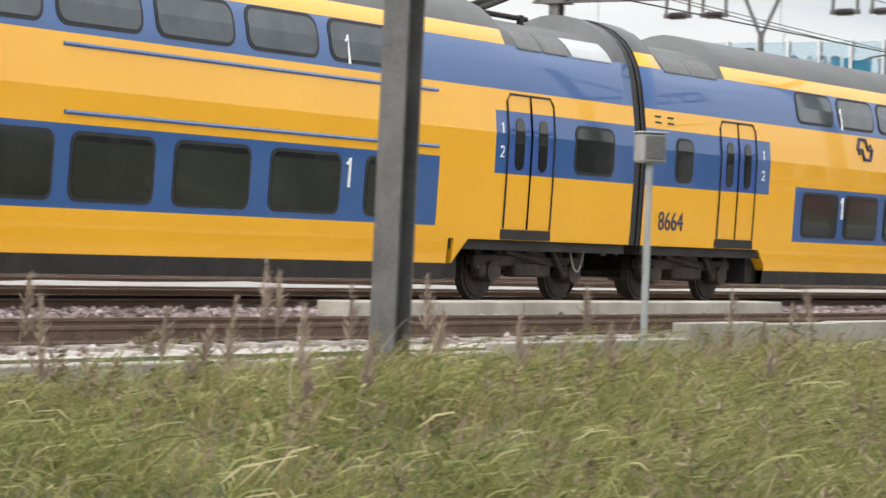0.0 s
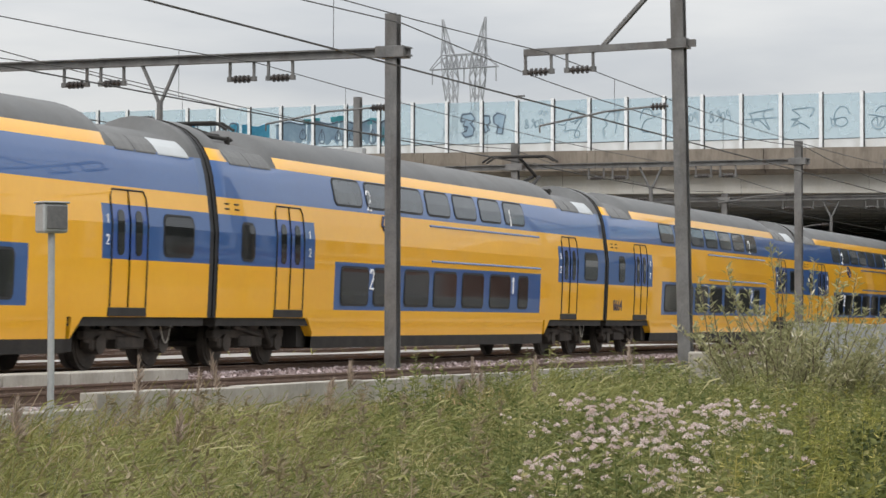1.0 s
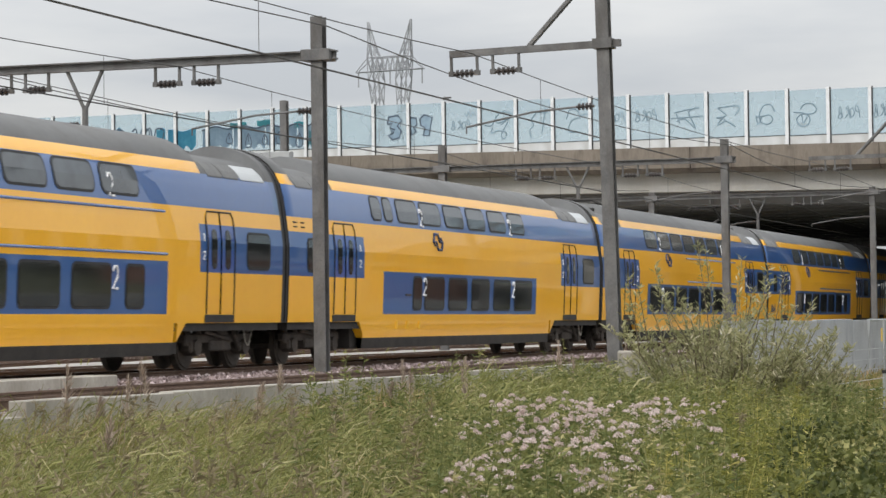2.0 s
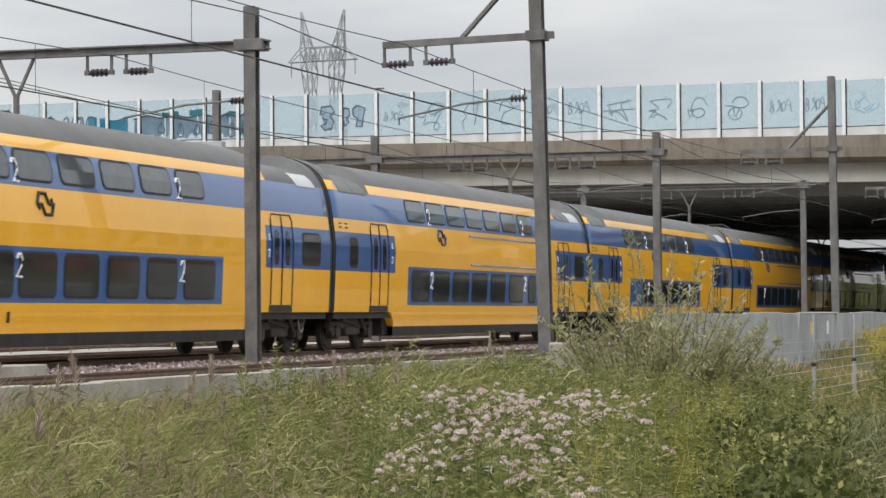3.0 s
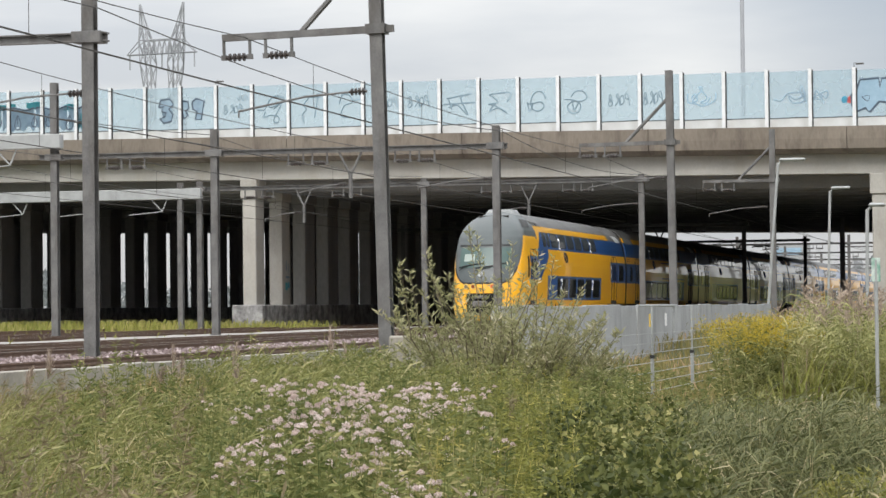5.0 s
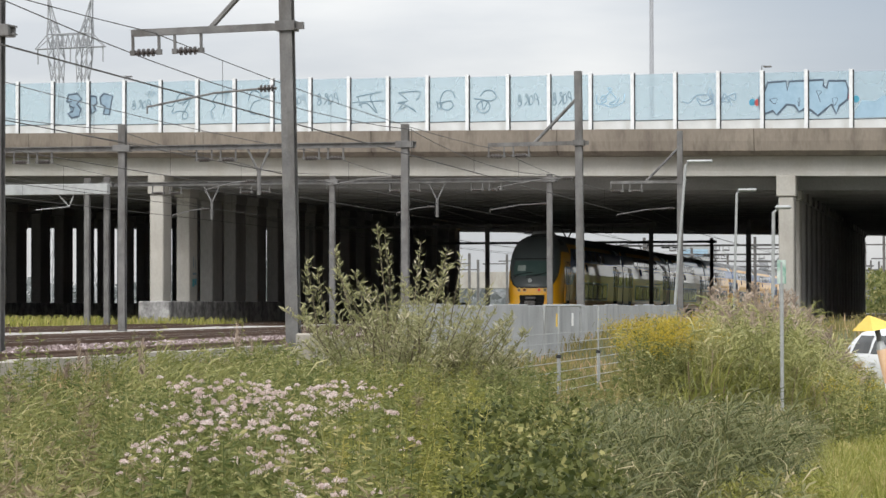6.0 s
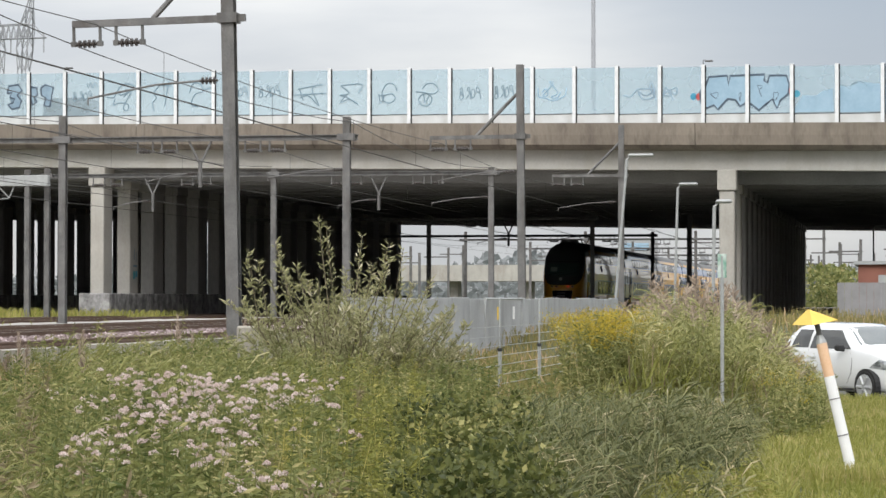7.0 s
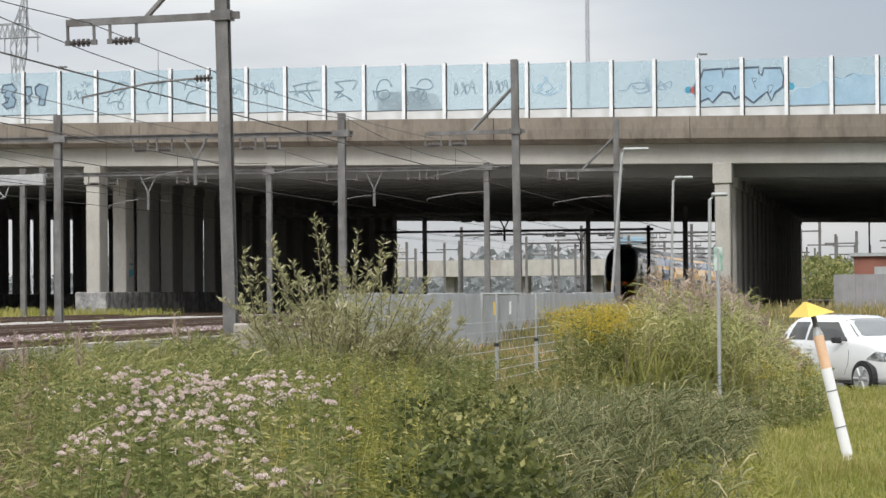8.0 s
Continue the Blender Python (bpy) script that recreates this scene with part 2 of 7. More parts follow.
# ---- ground: one sheet to the horizon, in the railway's own axes ----
def ground_z(s, l):
    if l < 7:
        z = 0.0
    elif l < 13:
        z = 0.5 * (l - 7) / 6
    elif l < 13.8:
        z = 0.5
    elif l < 14.2:
        z = 0.5 + 0.32 * (l - 13.8) / 0.4
    else:
        z = 0.82
    if l < 13.8 and s > 58:
        u = min(1.0, (s - 58) / 26)
        z = max(z, 1.1 * u * u * (3 - 2 * u))
    return z


DRYDIRT = surface("sheltered_dry_dirt", (0.16, 0.15, 0.135), (0.27, 0.25, 0.225), 0.5, 0.95, 0, 0.5, 6.0)


def build_ground():
    ss = [-3000, -800, -200, -60] + list(np.arange(-30, 130, 3.0)) + [133, 150, 200, 226, 260, 400, 800, 1600, 3500]
    ls = [-3000, -900, -300, -120, -60, -30] + list(np.arange(-18, 13, 1.0)) + [13.0, 13.8, 14.0, 14.2, 16, 20, 30, 45, 47, 60, 90, 160, 400, 1200, 3000]
    bm = bmesh.new()
    grid = [[bm.verts.new((s, l, ground_z(s, l) + (0.10 * noise.noise((s * 0.25, l * 0.25, 0)) if -40 < s < 130 and -18 < l < 13 and not (38 < s < 62 and l < 4) else -0.12 if 38 < s < 60 and l < 4 else 0))) for l in ls] for s in ss]
    for i in range(len(ss) - 1):
        for j in range(len(ls) - 1):
            f = bm.faces.new((grid[i][j], grid[i + 1][j], grid[i + 1][j + 1], grid[i][j + 1]))
            f.material_index = 0 if ls[j] < 14.1 or ls[j] >= 47 or abs(ss[i]) > 700 else 1
            if 126 < ss[i] < 235 and -120 < ls[j] < 160:
                f.material_index = 2
    return solid("ground", bm, [SOIL, BALLAST, DRYDIRT], "rough grassy ground rising to a ballasted railway bed", "ground", "structure", TRACK)


build_ground()

RAIL_PROFILE = [(-0.07, -0.16), (0.07, -0.16), (0.07, -0.145), (0.012, -0.125), (0.012, -0.045), (0.036, -0.03), (0.036, 0.0), (-0.036, 0.0), (-0.036, -0.03), (-0.012, -0.045), (-0.012, -0.125), (-0.07, -0.145)]


def rail_mesh(x0, x1, worn):
    bm = bmesh.new()
    a = [bm.verts.new((x0, y, z)) for y, z in RAIL_PROFILE]
    b = [bm.verts.new((x1, y, z)) for y, z in RAIL_PROFILE]
    n = len(a)
    for i in range(n):
        f = bm.faces.new((a[i], b[i], b[(i + 1) % n], a[(i + 1) % n]))
        f.material_index = 1 if i == 6 and worn else 0
    return mesh_of("rail", bm, [RUST, POLISHED])


def build_track(l, worn, label):
    t = thing("railway_track", label, "railway track", TRACK @ pose(0, l, RAIL), "parallel railway tracks")
    me = rail_mesh(-60, 640, worn)
    for y in (-0.7525, 0.7525):
        part("rail", me, None, t, "worn bright rail head" if worn else "rust-brown rail", pose(0, y, 0))
    bm = bmesh.new()
    for i in range(300):
        x = -10 + i * 0.62
        box(bm, x - 0.13, x + 0.13, -1.3, 1.3, -0.30, -0.165)
    tagged(part("sleepers", bm, SLEEPER, t, "row of worn concrete sleepers"), kind="stuff")
    return t


build_track(16.2, False, "rust-brown railway track in pale ballast beside the kerb")
build_track(22.7, True, "used railway track with bright rail heads under the train")
build_track(26.9, True, "railway track with worn rails beyond the train")
build_track(34.0, True, "far railway track in weedy ballast")
build_track(38.6, True, "far railway track in weedy ballast")
build_track(46.5, False, "outermost rusty railway track along the weeds")


def build_stones():
    """Loose ballast stones, uneven lumps by the thousand."""
    rng = np.random.default_rng(5)
    shape = np.array([(1, 0, 0), (-1, 0, 0), (0, 1, 0), (0, -1, 0), (0, 0, 1), (0, 0, -1)], float)
    tri = np.array([(0, 2, 4), (2, 1, 4), (1, 3, 4), (3, 0, 4), (2, 0, 5), (1, 2, 5), (3, 1, 5), (0, 3, 5)])
    n = 16000
    s = 12 + 78 * rng.random(n) ** 1.3
    l = np.where(rng.random(n) < 0.75, rng.uniform(17.2, 21.7, n), rng.uniform(14.2, 29.5, n))
    z = 0.83 + rng.random(n) * 0.05 + np.where((l > 17.4) & (l < 21.4), 0.06, 0)
    r = rng.uniform(0.025, 0.06, n)
    v = shape[None] * (r[:, None, None] * rng.uniform(0.6, 1.3, (n, 6, 1)))
    a = rng.uniform(0, 6.28, n)
    ca, sa = np.cos(a)[:, None], np.sin(a)[:, None]
    v = np.stack([v[..., 0] * ca - v[..., 1] * sa, v[..., 0] * sa + v[..., 1] * ca, v[..., 2] * 0.8], -1)
    v += np.stack([s, l, z], -1)[:, None]
    f = tri[None] + (np.arange(n) * 6)[:, None, None]
    me = bpy.data.meshes.new("ballast_stones")
    me.from_pydata(v.reshape(-1, 3).tolist(), [], f.reshape(-1, 3).tolist())
    m = leafy("ballast_lumps", (0.13, 0.10, 0.085), (0.42, 0.37, 0.33), (0.62, 0.57, 0.53), 0.95)
    me.materials.append(m)
    ob = new("ballast_stones", me)
    ob.matrix_basis = TRACK
    return tagged(ob, "loose grey and pinkish ballast stones between the tracks", "ballast", kind="stuff")


build_stones()


def build_trackside():
    bm = bmesh.new()
    for i in range(34):
        x = -14 + i * 2.0
        box(bm, x + 0.01, x + 1.99, 13.72, 13.95, 0.15, (1.06 if x > 25 else 0.90 if x > 20 else 0.80) + 0.012 * math.sin(i * 2.3), bevel=0.012)
    solid("kerb_wall", bm, KERB, "low pale concrete kerb wall along the railway", "kerb wall", "structure", TRACK)
    slab = thing("crossing_slab", "flat pale concrete slab lying between two tracks", "concrete slab", TRACK)
    for i in range(6):
        bm = bmesh.new()
        box(bm, 26.3 + i * 2.03, 28.3 + i * 2.03, 18.6, 19.2, 0.80, 1.12, bevel=0.015)
        part("slab", bm, KERB, slab)
    bm = bmesh.new()
    box(bm, 42.0, 44.0, 10.55, 11.05, 0.2, 1.40, bevel=0.03)
    for v in bm.verts:
        if v.co.x > 43.0 and v.co.z > 1:
            v.co.z -= 0.2
    solid("concrete_block", bm, KERB, "weathered pale concrete block in the weeds", "concrete block", at=TRACK)


build_trackside()


def build_ballast_path():
    """A raised strip of pale ballast between the two pairs of tracks."""
    rng = np.random.default_rng(3)
    bm = bmesh.new()
    prof = [(28.25, 0.72), (28.7, 0.95), (30.4, 0.98), (32.1, 0.95), (32.6, 0.72)]
    rows = [[bm.verts.new((x, y + rng.normal(0, 0.04), z + (rng.normal(0, 0.02) if z > 0.8 else 0))) for y, z in prof] for x in np.arange(16, 127, 1.5)]
    for p, q in zip(rows, rows[1:]):
        for k in range(4):
            bm.faces.new((p[k], q[k], q[k + 1], p[k + 1]))
    bmesh.ops.recalc_face_normals(bm, faces=bm.faces)
    solid("ballast_path", bm, PATHSTONE, "raised strip of pale ballast between the tracks", "ballast", "structure", TRACK)


PATHSTONE = surface("pale_path_stone", (0.20, 0.185, 0.17), (0.40, 0.375, 0.35), 2.5, 0.95, 0, 0.5, 14.0, 0.6)
build_ballast_path()

# ---- viaduct: its own axes, y along the roadway, z rising gently with y ----
VIADUCT = TRACK @ pose(122, 0, 0, 0, 0, -10.2)
RISE, DEEP = 0.021, 105.0


def slope(bm):
    for v in bm.verts:
        v.co.z += RISE * v.co.y
    return bm


def build_viaduct():
    v = thing("viaduct", "wide weathered concrete road viaduct with glass noise barrier", "viaduct", VIADUCT, kind="structure")
    part("edge_beam", slope(box(bmesh.new(), 1.2, 2.2, -160, 230, 7.92, 9.6)), BEAMSIDE, v, "pale concrete edge beam")
    part("deck", slope(box(bmesh.new(), 2.2, DEEP, -160, 230, 7.95, 9.6)), SOFFITGREY, v, "dark concrete deck slab")
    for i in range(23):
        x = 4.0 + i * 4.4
        part("girder", slope(box(bmesh.new(), x, x + 0.7, -160, 230, 7.35, 7.947)), SOFFITGREY, v, "dark concrete girder under the deck")
    for i in range(39):
        y0 = -160 + i * 10
        bm = bmesh.new()
        prof = [(0.35, 8.86), (0.05, 9.08), (0.0, 9.55), (0.0, 10.14), (0.45, 10.14), (0.45, 9.6), (1.6, 9.6), (1.6, 8.86)]
        a = [bm.verts.new((x, y0 + 0.015, z)) for x, z in prof]
        b = [bm.verts.new((x, y0 + 9.985, z)) for x, z in prof]
        n = len(prof)
        for k in range(n):
            bm.faces.new((a[k], b[k], b[(k + 1) % n], a[(k + 1) % n]))
        bm.faces.new(a)
        bm.faces.new(b[::-1])
        bmesh.ops.recalc_face_normals(bm, faces=bm.faces)
        slope(bm)
        part("parapet", bm, PARAPET, v, "brown-stained concrete parapet unit")
    # piers in rows that follow the tracks, with a low crash wall at the foot of each row
    for row, (l, s0, n, wall) in enumerate(((41.85, 131.0, 18, True), (8.35, 125.0, 20, False), (64.0, 135.0, 20, True), (85.0, 139.0, 19, True), (-25.0, 119.5, 19, False), (106.0, 143.0, 19, True))):
        for i in range(n):
            s = s0 + i * 4.7
            q = VIADUCT.inverted() @ (TRACK @ Vector((s, l, 0)))
            top = 7.36 + RISE * q.y
            bm = bmesh.new()
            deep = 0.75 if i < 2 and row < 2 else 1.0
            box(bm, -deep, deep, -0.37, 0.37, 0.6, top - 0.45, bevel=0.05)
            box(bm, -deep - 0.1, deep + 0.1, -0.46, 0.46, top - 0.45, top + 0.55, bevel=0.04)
            # two plain piers lead each row, the rest carry shade in their colour
            part("pier", bm, CONCRETE if i < 2 else SHADEDPIER, v, "pale concrete pier at the open edge" if i < 2 else "concrete pier darkened for the shade under the deck", pose(q.x, q.y, 0, 0, 0, 10.2))
        if wall:
            q = VIADUCT.inverted() @ (TRACK @ Vector((s0, l, 0)))
            bm = bmesh.new()
            box(bm, -1.2, n * 4.7 - 3.5, -0.85, 0.85, 0.5, 2.15, bevel=0.05)
            part("crash_wall", bm, GRAFWALL, v, "low wall covered in faded spray paint", pose(q.x, q.y, 0, 0, 0, 10.2))
    # walls added at both ends to stop side light reaching under the deck
    for y in (-62.0, 128.0):
        bm = slope(box(bmesh.new(), 2.0, DEEP - 1, y - 1.5, y + 1.5, 0.0, 7.9))
        part("light_block_wall", bm, CONCRETE, v, "plain concrete wall added to block side light")
    # noise barrier: posts, panes and a pale bottom strip
    post = slope(box(bmesh.new(), 0.02, 0.20, -0.085, 0.085, 10.0, 12.94))
    post = mesh_of("barrier_post", post, BARRIERWHITE)
    strip = mesh_of("barrier_strip", box(bmesh.new(), 0.12, 0.17, 0.08, 2.08, 10.12, 10.6), STRIP)
    pane = mesh_of("barrier_pane", box(bmesh.new(), 0.13, 0.145, 0.08, 2.08, 10.6, 12.86), PANE)
    seal = box(bmesh.new(), 0.05, 0.128, -0.135, -0.086, 10.12, 12.90)
    box(seal, 0.118, 0.128, 0.08, 2.08, 10.575, 10.62)
    seal = mesh_of("barrier_seal", seal, RUBBER)
    first, step = 0.95 - 24 * 2.165, 2.165
    for i in range(66):
        y = first + i * step
        at = pose(0, y, RISE * y)
        part("barrier_post", post, None, v, "white barrier post", at)
        part("barrier_strip", strip, None, v, "", at)
        p = part("barrier_pane", pane, None, v, "blue-tinted clear barrier pane", at)
        p.visible_shadow = False
        part("barrier_seal", seal, None, v, "", at)
        if i in (28, 44):
            lamp = tube(bmesh.new(), [(0.1, 0, 12.86), (0.08, 0, 13.14), (0.06, -0.12, 13.16)], 0.02, 6)
            box(lamp, -0.02, 0.14, -0.48, -0.1, 13.06, 13.14, bevel=0.02)
            part("barrier_lamp", lamp, STEEL, v, "small dark lamp on the barrier", at)
    return v


BARRIERWHITE = surface("white_barrier_post", (0.66, 0.67, 0.68), (0.78, 0.79, 0.80), 3, 0.5, 0, 0.03)
STRIP = surface("pale_barrier_strip", (0.50, 0.51, 0.51), (0.62, 0.63, 0.63), 1.5, 0.6, 0, 0.04, dirt=(0.40, 0.38, 0.35))


def pane_material():
    m, n, l, p = node_material("tinted_pane")
    tr = n.new("ShaderNodeBsdfTransparent")
    tr.inputs["Color"].default_value = (0.83, 0.90, 0.925, 1)
    p.inputs["Base Color"].default_value = (0.46, 0.55, 0.60, 1)
    p.inputs["Roughness"].default_value = 0.15
    co = n.new("ShaderNodeTexCoord")
    nz = n.new("ShaderNodeTexNoise")
    nz.inputs["Scale"].default_value, nz.inputs["Detail"].default_value = 0.9, 6
    l.new(co.outputs["Object"], nz.inputs["Vector"])
    mr = n.new("ShaderNodeMapRange")
    mr.inputs["To Min"].default_value, mr.inputs["To Max"].default_value = 0.28, 0.46
    l.new(nz.outputs["Fac"], mr.inputs["Value"])
    mx = n.new("ShaderNodeMixShader")
    l.new(mr.outputs[0], mx.inputs[0])
    l.new(tr.outputs[0], mx.inputs[1])
    l.new(p.outputs[0], mx.inputs[2])
    l.new(mx.outputs[0], n["Material Output"].inputs["Surface"])
    return m


PANE = pane_material()
GRAFWALL = surface("sprayed_wall", (0.13, 0.125, 0.125), (0.46, 0.45, 0.44), 1.6, 0.85, 0, 0.1, 5.0, 0.4, dirt=(0.05, 0.05, 0.06), dirt_scale=1.2)
build_viaduct()


# ---- overhead line masts ----
def h_beam(bm, w, d, z0, z1, web=0.012, flange=0.02):
    a, b, c, e = w / 2, d / 2, web / 2, d / 2 - flange
    prof = [(-b, -a), (-b, a), (-e, a), (-e, c), (e, c), (e, a), (b, a), (b, -a), (e, -a), (e, -c), (-e, -c), (-e, -a)]
    lo = [bm.verts.new((x, y, z0)) for x, y in prof]
    hi = [bm.verts.new((x, y, z1)) for x, y in prof]
    n = len(prof)
    for k in range(n):
        bm.faces.new((lo[k], lo[(k + 1) % n], hi[(k + 1) % n], hi[k]))
    bm.faces.new(hi)
    bmesh.ops.recalc_face_normals(bm, faces=bm.faces)
    return bm


def mast(s, l, top, foot=0.72, lean=0.0, w=0.26, material=None):
    m = thing("catenary_mast", "grey galvanised steel H-section railway mast on a bolted foot", "mast", TRACK @ pose(s, l, 0, lean, 0, 0), "overhead line masts")
    bm = h_beam(bmesh.new(), w, w, foot, top)
    part("column", bm, material or STEEL, m)
    bm = bmesh.new()
    box(bm, -0.26, 0.26, -0.26, 0.26, foot, foot + 0.1)
    for a in (-1, 1):
        for b in (-1, 1):
            rod(bm, (a * 0.2, b * 0.2, foot + 0.1), (a * 0.2, b * 0.2, foot + 0.2), 0.025, 6)
            box(bm, a * 0.14 - 0.02, a * 0.14 + 0.02, b * 0.13 - 0.01, b * 0.13 + 0.05, foot + 0.1, foot + 0.3)
    part("foot_plate", bm, STEEL, m, "rusty bolted foot plate")
    return m


def insulator_pair(parent, y, z, drop=0.36):
    """Two short hangers with dark ribbed insulators between them."""
    for k in (-0.45, 0.45):
        for e in (-0.28, 0.28):
            bm = box(bmesh.new(), -0.03, 0.03, y + k + e - 0.025, y + k + e + 0.025, z - drop, z)
            rod(bm, (0, y + k + e, z - drop - 0.05), (0, y + k + e, z - drop + 0.05), 0.07, 8)
            part("hanger", bm, STEEL, parent)
        bm = bmesh.new()
        rod(bm, (0, y + k - 0.25, z - drop), (0, y + k + 0.25, z - drop), 0.04, 8)
        for j in range(4):
            rod(bm, (0, y + k - 0.15 + j * 0.1 - 0.02, z - drop), (0, y + k - 0.15 + j * 0.1 + 0.02, z - drop), 0.085, 10)
        part("insulator", bm, CERAMIC, parent, "dark ribbed insulator")


def registration_arm(parent, y0, y1, z):
    """Thin steady arm with an insulator at the mast end."""
    bm = bmesh.new()
    rod(bm, (0, y0 + 0.5, z), (0, (y0 + y1) / 2, z - 0.05), 0.022, 6)
    rod(bm, (0, (y0 + y1) / 2, z - 0.05), (0, y1, z - 0.28), 0.022, 6)
    rod(bm, (0, y1, z - 0.28), (0, y1, z - 0.42), 0.018, 6)
    part("steady_arm", bm, STEEL, parent)
    bm = bmesh.new()
    rod(bm, (0, y0 + 0.12, z), (0, y0 + 0.5, z), 0.03, 8)
    for j in range(4):
        rod(bm, (0, y0 + 0.18 + j * 0.08, z), (0, y0 + 0.21 + j * 0.08, z), 0.075, 10)
    part("insulator", bm, CERAMIC, parent, "dark ribbed insulator")


def cantilever(s, l, top, arm, lean=0.0, reach=3.3, foot=0.6):
    m = mast(s, l, top, foot, lean)
    bm = bmesh.new()
    box(bm, -0.06, 0.06, -0.35, reach, arm - 0.07, arm + 0.07)
    box(bm, -0.20, 0.20, -0.2, 0.2, arm - 0.1, arm + 0.1)
    part("arm", bm, STEEL, m)
    bm = rod(bmesh.new(), (0, 1.6, arm + 0.05), (0, 0.1, arm + 1.55), 0.06, 6)
    part("brace", bm, STEEL, m)
    insulator_pair(m, reach - 0.75, arm - 0.05)
    registration_arm(m, 0.13, reach - 0.3, arm - 1.25)
    return m


cantilever(50.5, 13.30, 10.1, 7.55, -1.2)
cantilever(91.0, 13.40, 10.25, 7.68, -0.5)
cantilever(121.0, 13.1, 10.1, 7.70, 0.0)
mast(20.0, 13.75, 9.6, 0.55, 0.8, 0.28)


def portal(s, posts, arm, tracks, tops, ydrops=()):
    ms = [mast(s, l, t) for l, t in zip(posts, tops)]
    b = thing("portal_beam", "grey steel portal beam carrying insulators over the tracks", "portal beam", TRACK @ pose(s, 0, arm), "portal beams")
    bm = bmesh.new()
    y0, y1 = posts[0] - 0.4, posts[-1] + 0.6
    box(bm, -0.11, 0.11, y0, y1, -0.09, -0.06)
    box(bm, -0.11, 0.11, y0, y1, 0.07, 0.10)
    box(bm, -0.008, 0.008, y0, y1, -0.06, 0.07)
    part("beam", bm, STEEL, b)
    for l in posts:
        bm = box(bmesh.new(), -0.22, 0.22, l - 0.32, l + 0.32, -0.12, 0.12, bevel=0.01)
        part("clamp", bm, STEEL, b)
    for l in tracks:
        insulator_pair(b, l, -0.09)
    for l in ydrops:
        bm = bmesh.new()
        rod(bm, (0, l - 0.42, -0.08), (0, l, -0.95), 0.045, 6)
        rod(bm, (0, l + 0.42, -0.08), (0, l, -0.95), 0.045, 6)
        rod(bm, (0, l, -0.9), (0, l, -1.75), 0.075, 6)
        part("drop_post", bm, STEEL, b, "Y-shaped drop post")
        registration_arm(b, l, l + 2.0, -1.25)
    registration_arm(b, posts[0], posts[0] + 2.9, -1.15)
    return b


portal(50.0, (19.49, 30.06), 7.54, (22.5, 26.5), (8.35, 8.4), (24.9,))
portal(89.5, (19.5, 30.05, 36.3), 7.62, (22.5, 26.5, 33.5), (8.35, 8.5, 10.4), (24.9,))
portal(121.5, (19.4, 30.1, 41.6), 7.9, (22.5, 26.5, 34.0, 38.5), (8.15, 8.2, 8.3), (24.9, 36.2))
portal(163.0, (19.5, 30.1, 41.8), 7.0, (22.7, 26.9), (7.3, 7.3, 7.3), (24.9,))
portal(203.0, (19.5, 30.1, 41.8), 6.9, (22.7, 26.9), (7.2, 7.2, 7.2), (24.9,))
for s in (163.0, 203.0):
    mast(s, 13.3, 7.3)
    mast(s + 20, 15.0, 7.2)
for s in (246.0, 290.0, 335.0, 380.0, 430.0):
    portal(s, (13.3, 19.5, 30.1, 41.8), 7.6, (16.2, 22.7, 26.9), (8.4, 8.4, 8.4, 8.4))


def white_beam(s, y0, y1, z):
    b = thing("box_beam", "pale box-section portal beam with small brackets", "portal beam", TRACK @ pose(s, 0, z), "pale portal beams")
    part("beam", box(bmesh.new(), -0.2, 0.2, y0, y1, -0.26, 0.26, bevel=0.02), STEELPALE, b)
    for k in range(5):
        y = y0 + 2.2 + k * 3.7
        bm = bmesh.new()
        rod(bm, (0, y - 0.4, -0.26), (0, y - 0.15, -0.85), 0.035, 6)
        rod(bm, (0, y + 0.4, -0.26), (0, y - 0.15, -0.85), 0.035, 6)
        rod(bm, (0, y - 0.15, -0.85), (0, y + 1.6, -1.0), 0.022, 6)
        part("bracket", bm, STEELPALE, b)


white_beam(89.2, 35.9, 62.0, 8.2)
white_beam(120.6, 41.2, 75.0, 7.65)
mast(120.6, 42.3, 8.2)
mast(120.6, 57.5, 8.2)
mast(89.2, 57.0, 9.2)


